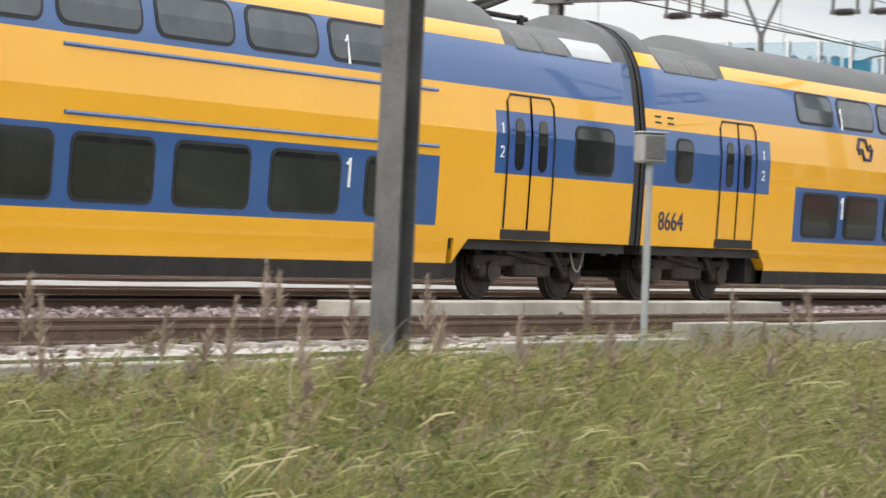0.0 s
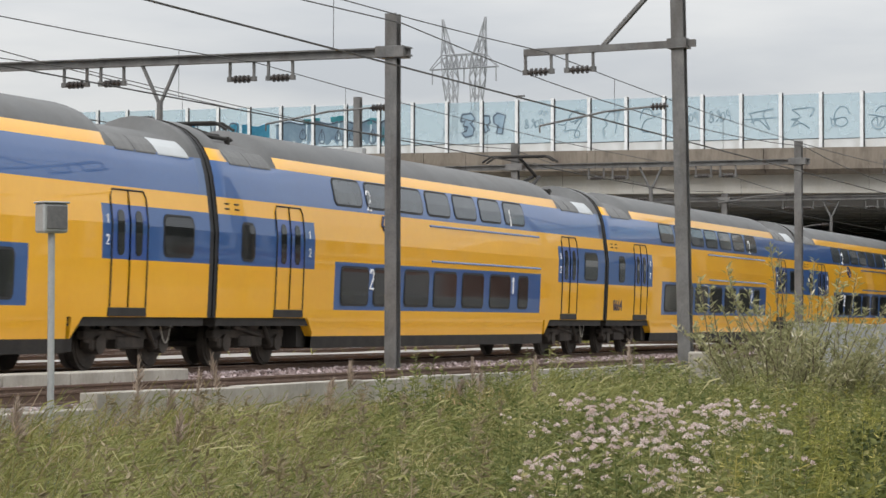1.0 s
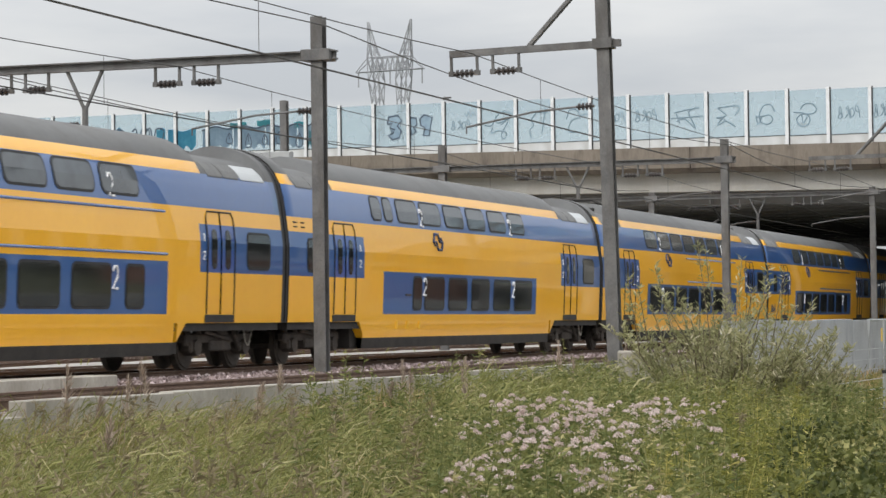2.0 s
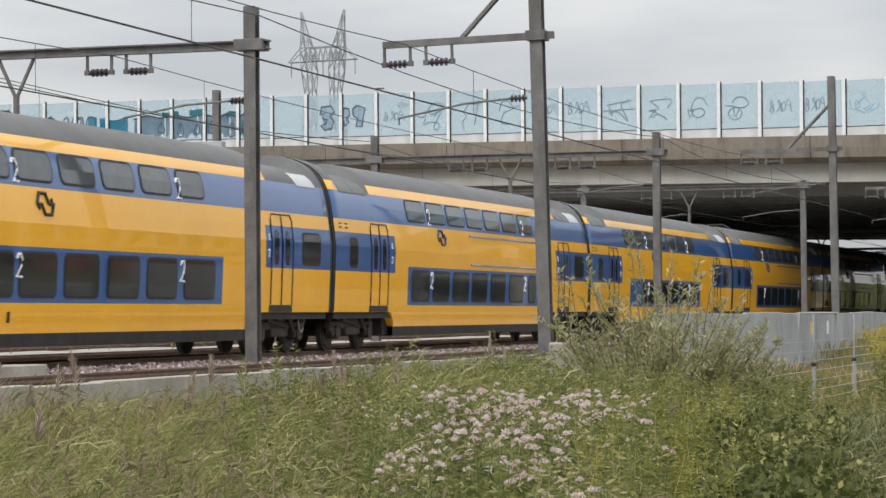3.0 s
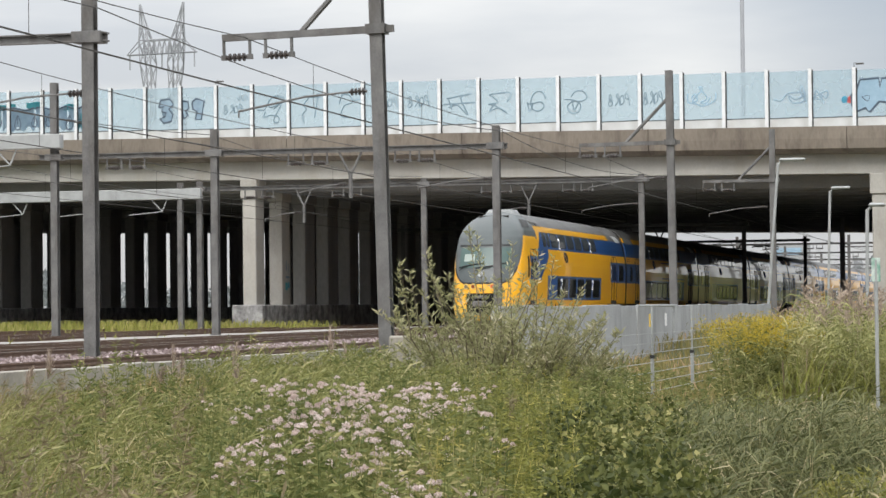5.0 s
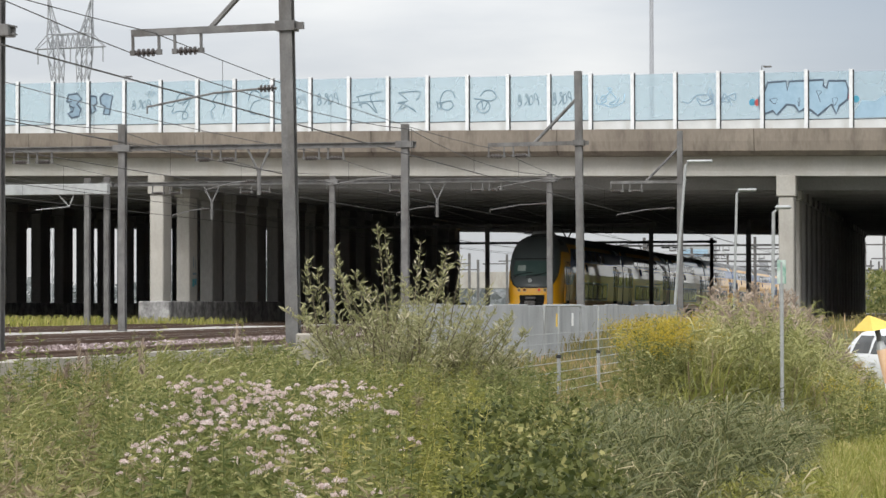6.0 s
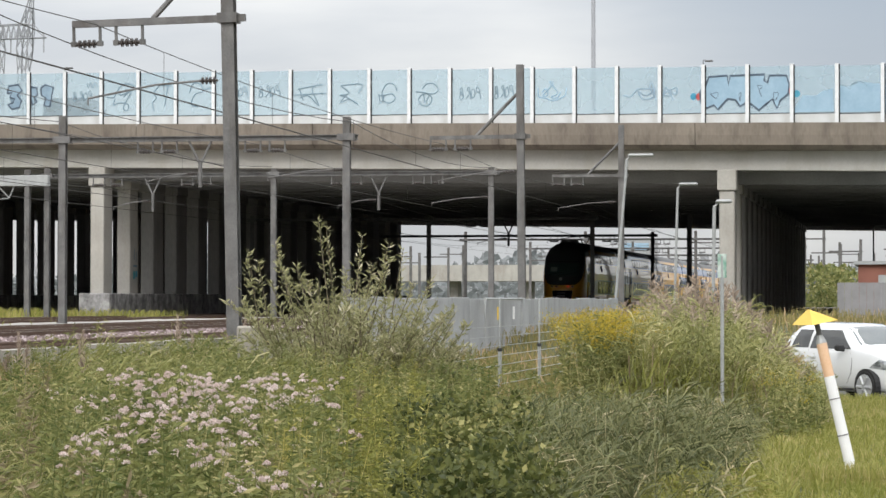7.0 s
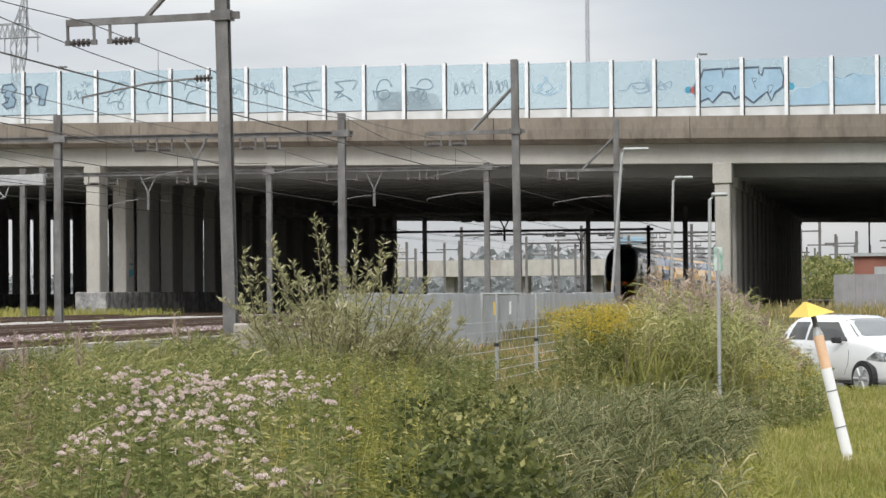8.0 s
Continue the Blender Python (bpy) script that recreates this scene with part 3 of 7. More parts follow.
def wires():
    for k, (l, kind) in enumerate(((16.2, 0), (22.7, 0), (26.9, 0), (34.0, 0), (38.6, 0))):
        stops = [(-12.0, 7.4), (20.0, 7.4), (50.2, 7.45), (90.3, 7.4), (121.3, 7.3), (163, 6.6), (203, 6.5), (246, 7.1), (290, 7.1), (380, 7.1)]
        t = thing("overhead_wires", "dark overhead contact and carrier wires above a track", "overhead wires", TRACK, "overhead line wires")
        hang = bmesh.new()
        side = 0.0
        line = []
        for (a, za), (b, zb) in zip(stops, stops[1:]):
            n = 8
            last = None
            for i in range(n + 1):
                u = i / n
                z = za + (zb - za) * u - 3.2 * u * (1 - u) * 0.28
                p = (a + (b - a) * u, l + side, z)
                if last or not line:
                    line.append(p)
                if 0 < i < n and i % 2:
                    rod(hang, p, (p[0], l, RAIL + 5.35), 0.006, 4)
                last = p
        part("carrier_wire", tube(bmesh.new(), line, 0.011, 5), WIRE, t)
        tagged(part("dropper_wire", hang, WIRE, t), kind="stuff")
        for dy in (-0.03, 0.03):
            part("contact_wire", rod(bmesh.new(), (-40, l + dy, RAIL + 5.35), (380, l + dy, RAIL + 5.35), 0.009, 5), WIRE, t)
    # feeder lines on the mast side, climbing towards the eye
    for l, z in ((19.3, 8.15), (30.2, 8.3)):
        t = thing("feeder_line", "thin dark feeder cable running from mast to mast", "cable", TRACK, "feeder cables")
        line = []
        for a, b in ((-10, 50), (50, 89.5), (89.5, 121.5)):
            for i in range(9):
                u = i / 8
                p = (a + (b - a) * u, l, z - 1.8 * u * (1 - u))
                if i or not line:
                    line.append(p)
        part("cable", tube(bmesh.new(), line, 0.014, 5), WIRE, t)


wires()


# ---- the train ----
SECTION = [(0.33, 1.36), (0.58, 1.395), (0.96, 1.435), (1.14, 1.45), (1.56, 1.47), (1.99, 1.49), (2.18, 1.495), (2.62, 1.51), (2.97, 1.475), (3.30, 1.435), (3.70, 1.375), (4.02, 1.29), (4.26, 1.17), (4.45, 1.02), (4.62, 0.80), (4.75, 0.50), (4.82, 0.25), (4.85, 0.0)]


def half_width(z):
    return float(np.interp(z, [a for a, b in SECTION], [b for a, b in SECTION]))


def livery(x, z, tail, alt=False):
    """0 yellow, 1 blue, 2 roof grey, 3 black."""
    if z < 0.58:
        return 3
    low0, low1 = (6.07, 20.36) if not (tail or alt) else (6.3, 19.3)
    vest0 = 4.95 if not tail else 2.9
    if 1.14 < z < 2.18 and low0 < x < low1:
        return 1
    if 1.99 < z < 2.97 and (x > 21.9 or (x < vest0 and not tail)):
        return 1
    if tail and 2.0 < z < 2.97 and 2.55 < x < 5.0:
        return 1
    if 3.30 < z < 4.02:
        if tail:
            return 1 if x > 5.4 else (0 if x > 4.6 else (2 if z > 3.7 else 0))
        return 1
    if tail and 2.97 < z < 3.3 and 4.4 < x < 5.6:
        return 1
    if 4.02 < z < 4.24:
        if tail:
            return 0 if 4.6 < x < 22.4 else 2
        return 0 if 3.4 < x < 22.4 or x < 1.0 else 2
    if z > 4.24:
        return 2
    return 0


def roof_drop(x, tail):
    """How far the roof's crown comes down over the coach ends."""
    return 0.66 if 22.6 < x < 25.9 or (0.9 < x < 3.4 and not tail) else 1.0


def lowered(bm, k=0.66):
    for v in bm.verts:
        if v.co.z > 4.02:
            v.co.z = 4.02 + (v.co.z - 4.02) * k
    return bm


def coach_shell(tail, x_from, alt=False):
    xs = sorted({x_from, 0.9, 1.0, 2.55, 2.9, 3.4, 4.4, 4.6, 4.95, 5.0, 5.25, 5.4, 5.6, 6.07, 6.3, 9, 12, 15, 18, 19.3, 20.36, 20.75, 21.05, 21.9, 22.4, 22.7, 24, 25.8, 25.95, 26.3} | (set() if tail else {0.7, 3.2}))
    xs = [x for x in xs if x >= x_from]
    bm = bmesh.new()
    mats = []
    ring = [(z, -w) for z, w in SECTION] + [(z, w) for z, w in SECTION[-2::-1]]

    def lowest(x):
        return 0.33 if 5.1 < x < 20.9 else 0.96
    cols = []
    for x in xs:
        cols.append([bm.verts.new((x, w, z if z < 4.02 else 4.02 + (z - 4.02) * roof_drop(x, tail))) for z, w in ring])
    n = len(ring)
    for i in range(len(xs) - 1):
        xm = (xs[i] + xs[i + 1]) / 2
        for j in range(n - 1):
            zm = (ring[j][0] + ring[j + 1][0]) / 2
            if zm < lowest(xm):
                continue
            f = bm.faces.new((cols[i][j], cols[i + 1][j], cols[i + 1][j + 1], cols[i][j + 1]))
            f.material_index = livery(xm, zm, tail, alt)
            f.smooth = zm > 3.3
        lo = [k for k in range(n // 2) if ring[k][0] >= lowest(xm) - 0.01][0]
        f = bm.faces.new((cols[i][lo], cols[i][n - 1 - lo], cols[i + 1][n - 1 - lo], cols[i + 1][lo]))
        f.material_index = 3
    for x, k in ((xs[0], 0), (xs[-1], -1)):
        lo = 2
        f = bm.faces.new(cols[k][lo:n - lo])
        f.material_index = 3
    bmesh.ops.recalc_face_normals(bm, faces=bm.faces)
    return mesh_of("body", bm, [YELLOW, BLUE, ROOF, BLACK])


def valance(x, sgn, side):
    """Slanted yellow end of the low middle part, with its black under-edge."""
    bm = bmesh.new()
    pts = [(x, 0.58), (x, 0.96), (x + sgn * 0.40, 0.96)]
    vs = [bm.verts.new((a, side * (half_width(b) + 0.002), b)) for a, b in pts]
    vs2 = [bm.verts.new((a, side * (half_width(b) - 0.5), b)) for a, b in pts]
    bm.faces.new(vs)
    for k in range(3):
        bm.faces.new((vs[k], vs[(k + 1) % 3], vs2[(k + 1) % 3], vs2[k]))
    bmesh.ops.recalc_face_normals(bm, faces=bm.faces)
    return bm


def skin(x, z, side=-1, off=0.0):
    """A point on the coach side, off metres proud of it."""
    return Vector((x, side * (half_width(z) + off), z))


def patch(x0, x1, z0, z1, off, side=-1, corner=0.12, depth=0.03, taper=0.0, rows=4):
    """A rounded plate that follows the side's curve."""
    bm = bmesh.new()
    w, h = x1 - x0, z1 - z0
    c = min(corner, w / 2.01, h / 2.01)
    pts = []
    for cx, cz, a0 in ((x1 - c, z1 - c, 0), (x0 + c, z1 - c, 90), (x0 + c, z0 + c, 180), (x1 - c, z0 + c, 270)):
        for k in range(5):
            a = radians(a0 + k * 22.5)
            pts.append((cx + c * math.cos(a), cz + c * math.sin(a)))
    mid_z = [z0 + h * k / rows for k in range(1, rows)]
    out = []
    for i, p in enumerate(pts):
        out.append(p)
        q = pts[(i + 1) % len(pts)]
        if abs(p[0] - q[0]) < 1e-6 and abs(p[1] - q[1]) > c:
            for mz in (mid_z if q[1] > p[1] else mid_z[::-1]):
                if min(p[1], q[1]) < mz < max(p[1], q[1]):
                    out.append((p[0], mz))
    outer = [bm.verts.new(skin(x, z, side, off)) for x, z in out]
    inner = [bm.verts.new(skin(x, z, side, off - depth)) for x, z in out]
    # triangulate as horizontal strips between equal heights
    left = sorted([k for k in range(len(out)) if out[k][0] < (x0 + x1) / 2], key=lambda k: out[k][1])
    right = sorted([k for k in range(len(out)) if out[k][0] >= (x0 + x1) / 2], key=lambda k: out[k][1])
    for a in range(len(left) - 1):
        quad = [outer[left[a]], outer[right[a]], outer[right[a + 1]], outer[left[a + 1]]]
        if len(set(quad)) == 4:
            bm.faces.new(quad)
    n = len(outer)
    for i in range(n):
        bm.faces.new((outer[i], outer[(i + 1) % n], inner[(i + 1) % n], inner[i]))
    bmesh.ops.recalc_face_normals(bm, faces=bm.faces)
    return bm


def frame_bars(bm, pts, side, width=0.035, off=0.012):
    """Thin dark bars along a line of (x, z) points on the side."""
    line = [skin(*pts[0], side, off)]
    for (xa, za), (xb, zb) in zip(pts, pts[1:]):
        n = max(1, int(abs(zb - za) / 0.4))
        line += [skin(xa + (xb - xa) * k / n, za + (zb - za) * k / n, side, off) for k in range(1, n + 1)]
    return tube(bm, line, width / 2, 6)


def stroke_marks(bm, strokes, x, z, w, h, side, thick):
    for line in strokes:
        tube(bm, [skin(x + a * w, z + b * h, side, 0.006) for a, b in line], thick, 6)
    return bm


DIGITS = {"1": [[(0.15, 0.75), (0.5, 1), (0.5, 0)]], "2": [[(0, 0.8), (0.25, 1), (0.75, 1), (1, 0.75), (0.9, 0.5), (0, 0), (1, 0)]]}


def window_at(parent, name, x0, x1, z0, z1, side, corner=0.14):
    w = part(name, patch(x0 - 0.05, x1 + 0.05, z0 - 0.05, z1 + 0.05, 0.010, side, corner + 0.03), RUBBER, parent)
    part("pane", patch(x0, x1, z0, z1, 0.018, side, corner), SKYTONEDGLASS if z0 > 3 else GLASS, w, "dark tinted glass pane, upper ones with sky reflection in the colour")
    return w


def build_doors(parent, x0, x1, side, name="door"):
    mid = (x0 + x1) / 2
    for a, b in ((x0, mid), (mid, x1)):
        d = part(name, patch(a + 0.01, b - 0.01, 1.16, 3.22, 0.006, side, 0.04), DOORPAINT, parent, "yellow and blue sliding door leaf")
        c = (a + b) / 2
        part("door_window", patch(c - 0.13, c + 0.13, 2.06, 2.88, 0.018, side, 0.12), GLASS, d, "narrow dark door window")
        bm = bmesh.new()
        frame_bars(bm, [(a, 1.14), (a, 3.12), (a + 0.1 if a == x0 else a, 3.24), (b - 0.1 if b == x1 else b, 3.24), (b, 3.12), (b, 1.14)], side)
        part("door_seal", bm, RUBBER, d, "black rubber seal")
    bm = bmesh.new()
    y0, y1 = sorted((side * 1.2, side * 1.46))
    box(bm, x0 - 0.05, x1 + 0.05, y0, y1, 0.97, 1.13, bevel=0.01)
    part("step", bm, BLACK, parent, "black door step")


def door_material():
    """Coach paint that changes from yellow to blue at the stripe's height."""
    m = YELLOW.copy()
    m.name = "door_paint"
    n, l = m.node_tree.nodes, m.node_tree.links
    p = n["Principled BSDF"]
    old = p.inputs["Base Color"].links[0].from_socket
    co = n.new("ShaderNodeTexCoord")
    sep = n.new("ShaderNodeSeparateXYZ")
    l.new(co.outputs["Object"], sep.inputs[0])
    lo = n.new("ShaderNodeMath")
    lo.operation = "GREATER_THAN"
    lo.inputs[1].default_value = 1.99
    hi = n.new("ShaderNodeMath")
    hi.operation = "LESS_THAN"
    hi.inputs[1].default_value = 2.97
    both = n.new("ShaderNodeMath")
    both.operation = "MULTIPLY"
    l.new(sep.outputs["Z"], lo.inputs[0])
    l.new(sep.outputs["Z"], hi.inputs[0])
    l.new(lo.outputs[0], both.inputs[0])
    l.new(hi.outputs[0], both.inputs[1])
    mx = n.new("ShaderNodeMix")
    mx.data_type = "RGBA"
    l.new(both.outputs[0], mx.inputs["Factor"])
    l.new(old, mx.inputs["A"])
    mx.inputs["B"].default_value = (0.035, 0.095, 0.33, 1)
    l.new(mx.outputs["Result"], p.inputs["Base Color"])
    return m


DOORPAINT = door_material()


def wheel_mesh():
    bm = bmesh.new()
    rod(bm, (0, -0.065, 0), (0, 0.065, 0), 0.46, 28)
    rod(bm, (0, -0.095, 0), (0, -0.06, 0), 0.40, 28)
    rod(bm, (0, -0.13, 0), (0, -0.09, 0), 0.14, 16)
    return mesh_of("wheel", bm, BOGIE)


WHEEL = wheel_mesh()


def build_bogie(parent, x):
    b = part("bogie", bogie_mesh(), BOGIE, parent, "dusty brown-black bogie frame", pose(x, 0, 0))
    for dx in (-1.25, 1.25):
        for y, r in ((-0.78, 0), (0.78, 180)):
            part("wheel", WHEEL, None, b, "steel railway wheel", pose(dx, y, 0.46, 0, 0, r))


def bogie_mesh():
    bm = bmesh.new()
    for y in (-1.0, 1.0):
        box(bm, -1.7, 1.7, y - 0.09, y + 0.09, 0.55, 0.74, bevel=0.03)
        box(bm, -0.55, 0.55, y - 0.12, y + 0.12, 0.38, 0.62, bevel=0.03)
        for x in (-1.25, 1.25):
            rod(bm, (x, y - 0.16, 0.46), (x, y + 0.16, 0.46), 0.17, 14)
            box(bm, x - 0.3, x + 0.3, y - 0.13, y + 0.13, 0.36, 0.58, bevel=0.04)
            for e in (-0.3, 0.3):
                rod(bm, (x + e, y, 0.5), (x + e, y, 0.85), 0.09, 10)
        rod(bm, (-0.9, y * 1.14, 0.80), (0.35, y * 1.14, 0.62), 0.05, 8)
        rod(bm, (0.5, y * 1.14, 0.88), (0.9, y * 1.14, 0.42), 0.045, 8)
        box(bm, -0.35, 0.35, y - 0.16, y + 0.16, 0.66, 0.95, bevel=0.06)
    for x in (-0.6, 0.6):
        box(bm, x - 0.15, x + 0.15, -0.95, 0.95, 0.5, 0.75)
    for x in (-1.25, 1.25):
        rod(bm, (x, -0.7, 0.46), (x, 0.7, 0.46), 0.08, 10)
    return bm


BUMPER = surface("worn_yellow_bumper", (0.78, 0.42, 0.025), (0.84, 0.52, 0.07), 1.2, 0.55, 0, 0.05, 9.0)
LOW_WINDOWS = [(6.45, 7.98), (8.36, 9.86), (10.27, 11.8), (12.2, 13.72), (14.2, 15.72), (16.25, 17.8), (18.5, 19.25)]
TOP_WINDOWS = [(6.25, 7.8), (8.12, 9.72), (10.02, 11.62), (11.95, 13.5), (13.85, 15.4), (15.75, 17.3), (17.65, 19.2)]
TAIL_LOW = [(8.5, 9.1), (9.4, 10.9), (11.3, 12.8), (13.25, 14.75), (15.2, 16.7), (17.15, 18.8)]
TAIL_TOP = [(5.75, 6.4), (6.65, 7.2), (7.6, 9.1), (9.4, 10.9), (11.3, 12.8), (13.2, 14.7), (15.1, 16.6), (17.0, 18.4)]


def build_coach(tail, s0, first, alt=False):
    label = "yellow and blue double-deck driving coach with rounded grey cab" if tail else "yellow and blue double-deck railway coach with grey roof"
    c = thing("driving_coach" if tail else "railway_coach", label, "railway coach", TRACK @ pose(s0, 22.7, RAIL), "coaches of the train")
    body = part("body", coach_shell(tail, 4.35 if tail else 0.2, alt), None, c)
    for side in (-1, 1):
        part("valance", valance(5.1, -1, side), YELLOW, c)
        part("valance", valance(20.9, 1, side), YELLOW, c)
        lows, tops = (TAIL_LOW, TAIL_TOP) if tail or alt else (LOW_WINDOWS, TOP_WINDOWS)
        for a, b in lows:
            window_at(c, "lower_window", a, b, 1.28, 2.05, side, 0.12)
        for a, b in tops:
            window_at(c, "upper_window", a, b, 3.44, 3.96, side, 0.16)
        if not tail:
            build_doors(c, 2.96, 4.36, side)
            window_at(c, "vestibule_window", 1.3, 1.85, 2.12, 2.80, side, 0.14)
        else:
            build_doors(c, 2.75, 3.95, side)
        build_doors(c, 22.25, 23.65, side)
        window_at(c, "vestibule_window", 24.35, 25.55, 2.12, 2.82, side, 0.14)
        for z in ((2.32, 3.16) if not (tail or alt) else ()):
            part("stripe", frame_bars(bmesh.new(), [(12.0, z), (20.3, z)], side, 0.06, 0.0), BLUE, c, "thin blue stripe")
        for e in ((0.55, 1.0) if not tail else ()):
            for z in (3.08, 3.18):
                part("vent_slot", frame_bars(bmesh.new(), [(e, z), (e + 0.2, z)], side, 0.035, 0.0), BLACK, c, "small dark vent slot")
        classes = first
        for x, z, h in ((classes[1], 1.75, 0.42), (classes[1], 3.5, 0.42), (classes[3], 1.75, 0.42), (classes[3], 3.5, 0.42)):
            d = classes[0] if x == classes[1] else classes[2]
            w = 0.2 if side < 0 else -0.2
            part("class_number", stroke_marks(bmesh.new(), DIGITS[d], x, z - h / 2 + 0.08, w, h, side, 0.03), WHITE, c, "white class number " + d)
        for x in ((4.62, 22.05) if not tail else (4.3, 22.05)):
            for z in (2.25, 2.62):
                part("class_number", stroke_marks(bmesh.new(), DIGITS["2" if z < 2.5 else "1"], x, z, 0.09 if side < 0 else -0.09, 0.16, side, 0.016), WHITE, c, "small white number")
        if alt:
            for a in (7.3, 8.1, 9.0):
                part("catch", frame_bars(bmesh.new(), [(a, 0.78), (a, 0.98)], side, 0.07), BUMPER, c, "small worn catch")
            part("hatch_handle", frame_bars(bmesh.new(), [(7.9, 1.62), (8.3, 1.62)], side, 0.05), RUBBER, c, "dark hatch handle")
        # plain two-arrow emblem
        bm = bmesh.new()
        x, z, w, h = (8.75, 2.78, 0.95, 0.46) if not (tail or alt) else (10.0, 2.74, 0.95, 0.46)
        for line in ([(0.0, 0.45), (0.16, 0.98), (0.56, 0.98), (0.70, 0.52), (0.98, 0.52), (0.86, 0.74)], [(1.0, 0.55), (0.84, 0.02), (0.44, 0.02), (0.30, 0.48), (0.02, 0.48), (0.14, 0.26)]):
            stroke_marks(bm, [line], x + 0.1, z + 0.05, w * 0.75, h * 0.9, side, 0.04)
        part("emblem", bm, RUBBER if tail else NAVY, c, "dark angular emblem" if tail else "blue angular emblem")
        if not tail:
            for a, b in ((1.1, 2.05), (2.1, 3.1)):
                part("roof_grille", lowered(patch(a, b, 3.98, 4.44, 0.012, side, 0.03)), GRILLE, c, "grey ribbed roof grille")
            for a, b in ((22.75, 23.5), (23.55, 24.35)):
                part("roof_grille", lowered(patch(a, b, 3.98, 4.44, 0.012, side, 0.03)), GRILLE, c, "grey ribbed roof grille")
            part("roof_hatch", lowered(patch(24.45, 25.75, 3.98, 4.46, 0.012, side, 0.03)), PALE, c, "pale grey roof hatch")
        else:
            part("roof_grille", patch(4.5, 5.9, 4.27, 4.47, 0.012, side, 0.03), GRILLE, c, "grey ribbed roof grille")
            part("roof_hatch", lowered(patch(24.45, 25.75, 3.98, 4.46, 0.012, side, 0.03)), PALE, c, "pale grey roof hatch")
    # end bellows and underframe
    bm = bmesh.new()
    for k in range(3):
        g = 1 - 0.012 * (k % 2)
        x = 26.3 + k * 0.14
        lo = [(z, w) for z, w in SECTION if z >= 0.96]
        ring = [(-w * g, z) for z, w in lo] + [(w * g, z) for z, w in lo[-2::-1]]
        a = [bm.verts.new((x, y * 0.985, z * 0.995)) for y, z in ring]
        b = [bm.verts.new((x + 0.12, y * 0.985, z * 0.995)) for y, z in ring]
        for i in range(len(ring)):
            bm.faces.new((a[i], b[i], b[(i + 1) % len(ring)], a[(i + 1) % len(ring)]))
    part("gangway_bellows", bm, RUBBER, c, "black rubber gangway bellows")
    for x0, x1, x in ((0.3 if not tail else 2.2, 5.3, 4.9), (20.7, 26.25, 21.1)):
        bm = box(bmesh.new(), x0, x1, -1.38, 1.38, 0.80, 0.965)
        box(bm, x - 0.25, x + 0.25, -1.2, 1.2, 0.35, 0.9)
        part("underframe", bm, BLACK, c, "black underframe")
    for x in ((2.55, 23.75) if not tail else (3.9, 23.75)):
        build_bogie(c, x)
    hose = [(25.0 + 0.45 * (k / 8 - 0.5), -1.2, 0.82 - 1.35 * (k / 8) * (1 - k / 8)) for k in range(9)]
    part("hose", tube(bmesh.new(), hose, 0.016, 6), KERB, c, "thin pale hanging hose")
    return c


GRILLE = surface("roof_grille", (0.10, 0.10, 0.10), (0.20, 0.20, 0.195), 1.0, 0.7, 0, 0.3, 14.0, 0.8, stretch=(6, 1, 1))

DARKGRILLE = surface("dark_roof_grille", (0.035, 0.036, 0.037), (0.075, 0.075, 0.075), 1.0, 0.7, 0, 0.3, 14.0, 0.8, stretch=(6, 1, 1))
FAIRING = surface("grey_roof_fairing", (0.24, 0.25, 0.25), (0.32, 0.33, 0.33), 1.0, 0.5, 0, 0.03)

# cab of the driving coach: outline at each height, from the sides round the front
NOSE_Z = [0.34, 0.5, 0.75, 0.96, 1.2, 1.5, 1.8, 2.0, 2.2, 2.5, 2.8, 3.1, 3.4, 3.7, 3.95, 4.15, 4.32, 4.45, 4.6, 4.72, 4.80, 4.84]
NOSE_X = [0.30, 0.22, 0.16, 0.17, 0.2, 0.2, 0.24, 0.29, 0.36, 0.47, 0.59, 0.70, 0.83, 1.02, 1.25, 1.5, 1.78, 2.03, 2.4, 2.85, 3.4, 3.95]


def nose_point(u, z, off=0.0):
    """u from -1 (near side) to 1 (far side) round the front."""
    w = half_width(z)
    xf = float(np.interp(z, NOSE_Z, NOSE_X))
    deep = min(float(np.interp(z, [2.6, 3.7], [2.0, 1.55])), 4.33 - xf)
    a = u * math.pi / 2
    sy, cx = math.sin(a), math.cos(a)
    y = w * math.copysign(abs(sy) ** 0.72, sy)
    x = xf + deep * (1 - abs(cx) ** 0.62)
    k = Vector((-cx, sy, 0.35 * max(0, z - 2) / 2.6)).normalized()
    return Vector((x, y, z)) + k * off


def nose_patch(u0, u1, z0, z1, off, nu=12, nz=6, keep=None):
    bm = bmesh.new()
    g = [[bm.verts.new(nose_point(u0 + (u1 - u0) * i / nu, z0 + (z1 - z0) * j / nz, off)) for i in range(nu + 1)] for j in range(nz + 1)]
    for j in range(nz):
        for i in range(nu):
            bm.faces.new((g[j][i], g[j][i + 1], g[j + 1][i + 1], g[j + 1][i])).smooth = True
    bmesh.ops.recalc_face_normals(bm, faces=bm.faces)
    return bm


def mask_edge(u):
    """Lower edge of the grey mask: a wide U that climbs to the roof along the sides."""
    lo, hi = 1.70, 3.78
    for _ in range(24):
        z = (lo + hi) / 2
        x = nose_point(u, z).x
        edge = 1.79 + 1.12 * max(0.0, x - 0.34) ** 1.25
        lo, hi = (z, hi) if z < edge else (lo, z)
    return lo


def bumper_low(u):
    return 0.30 + 0.34 * abs(u) ** 5


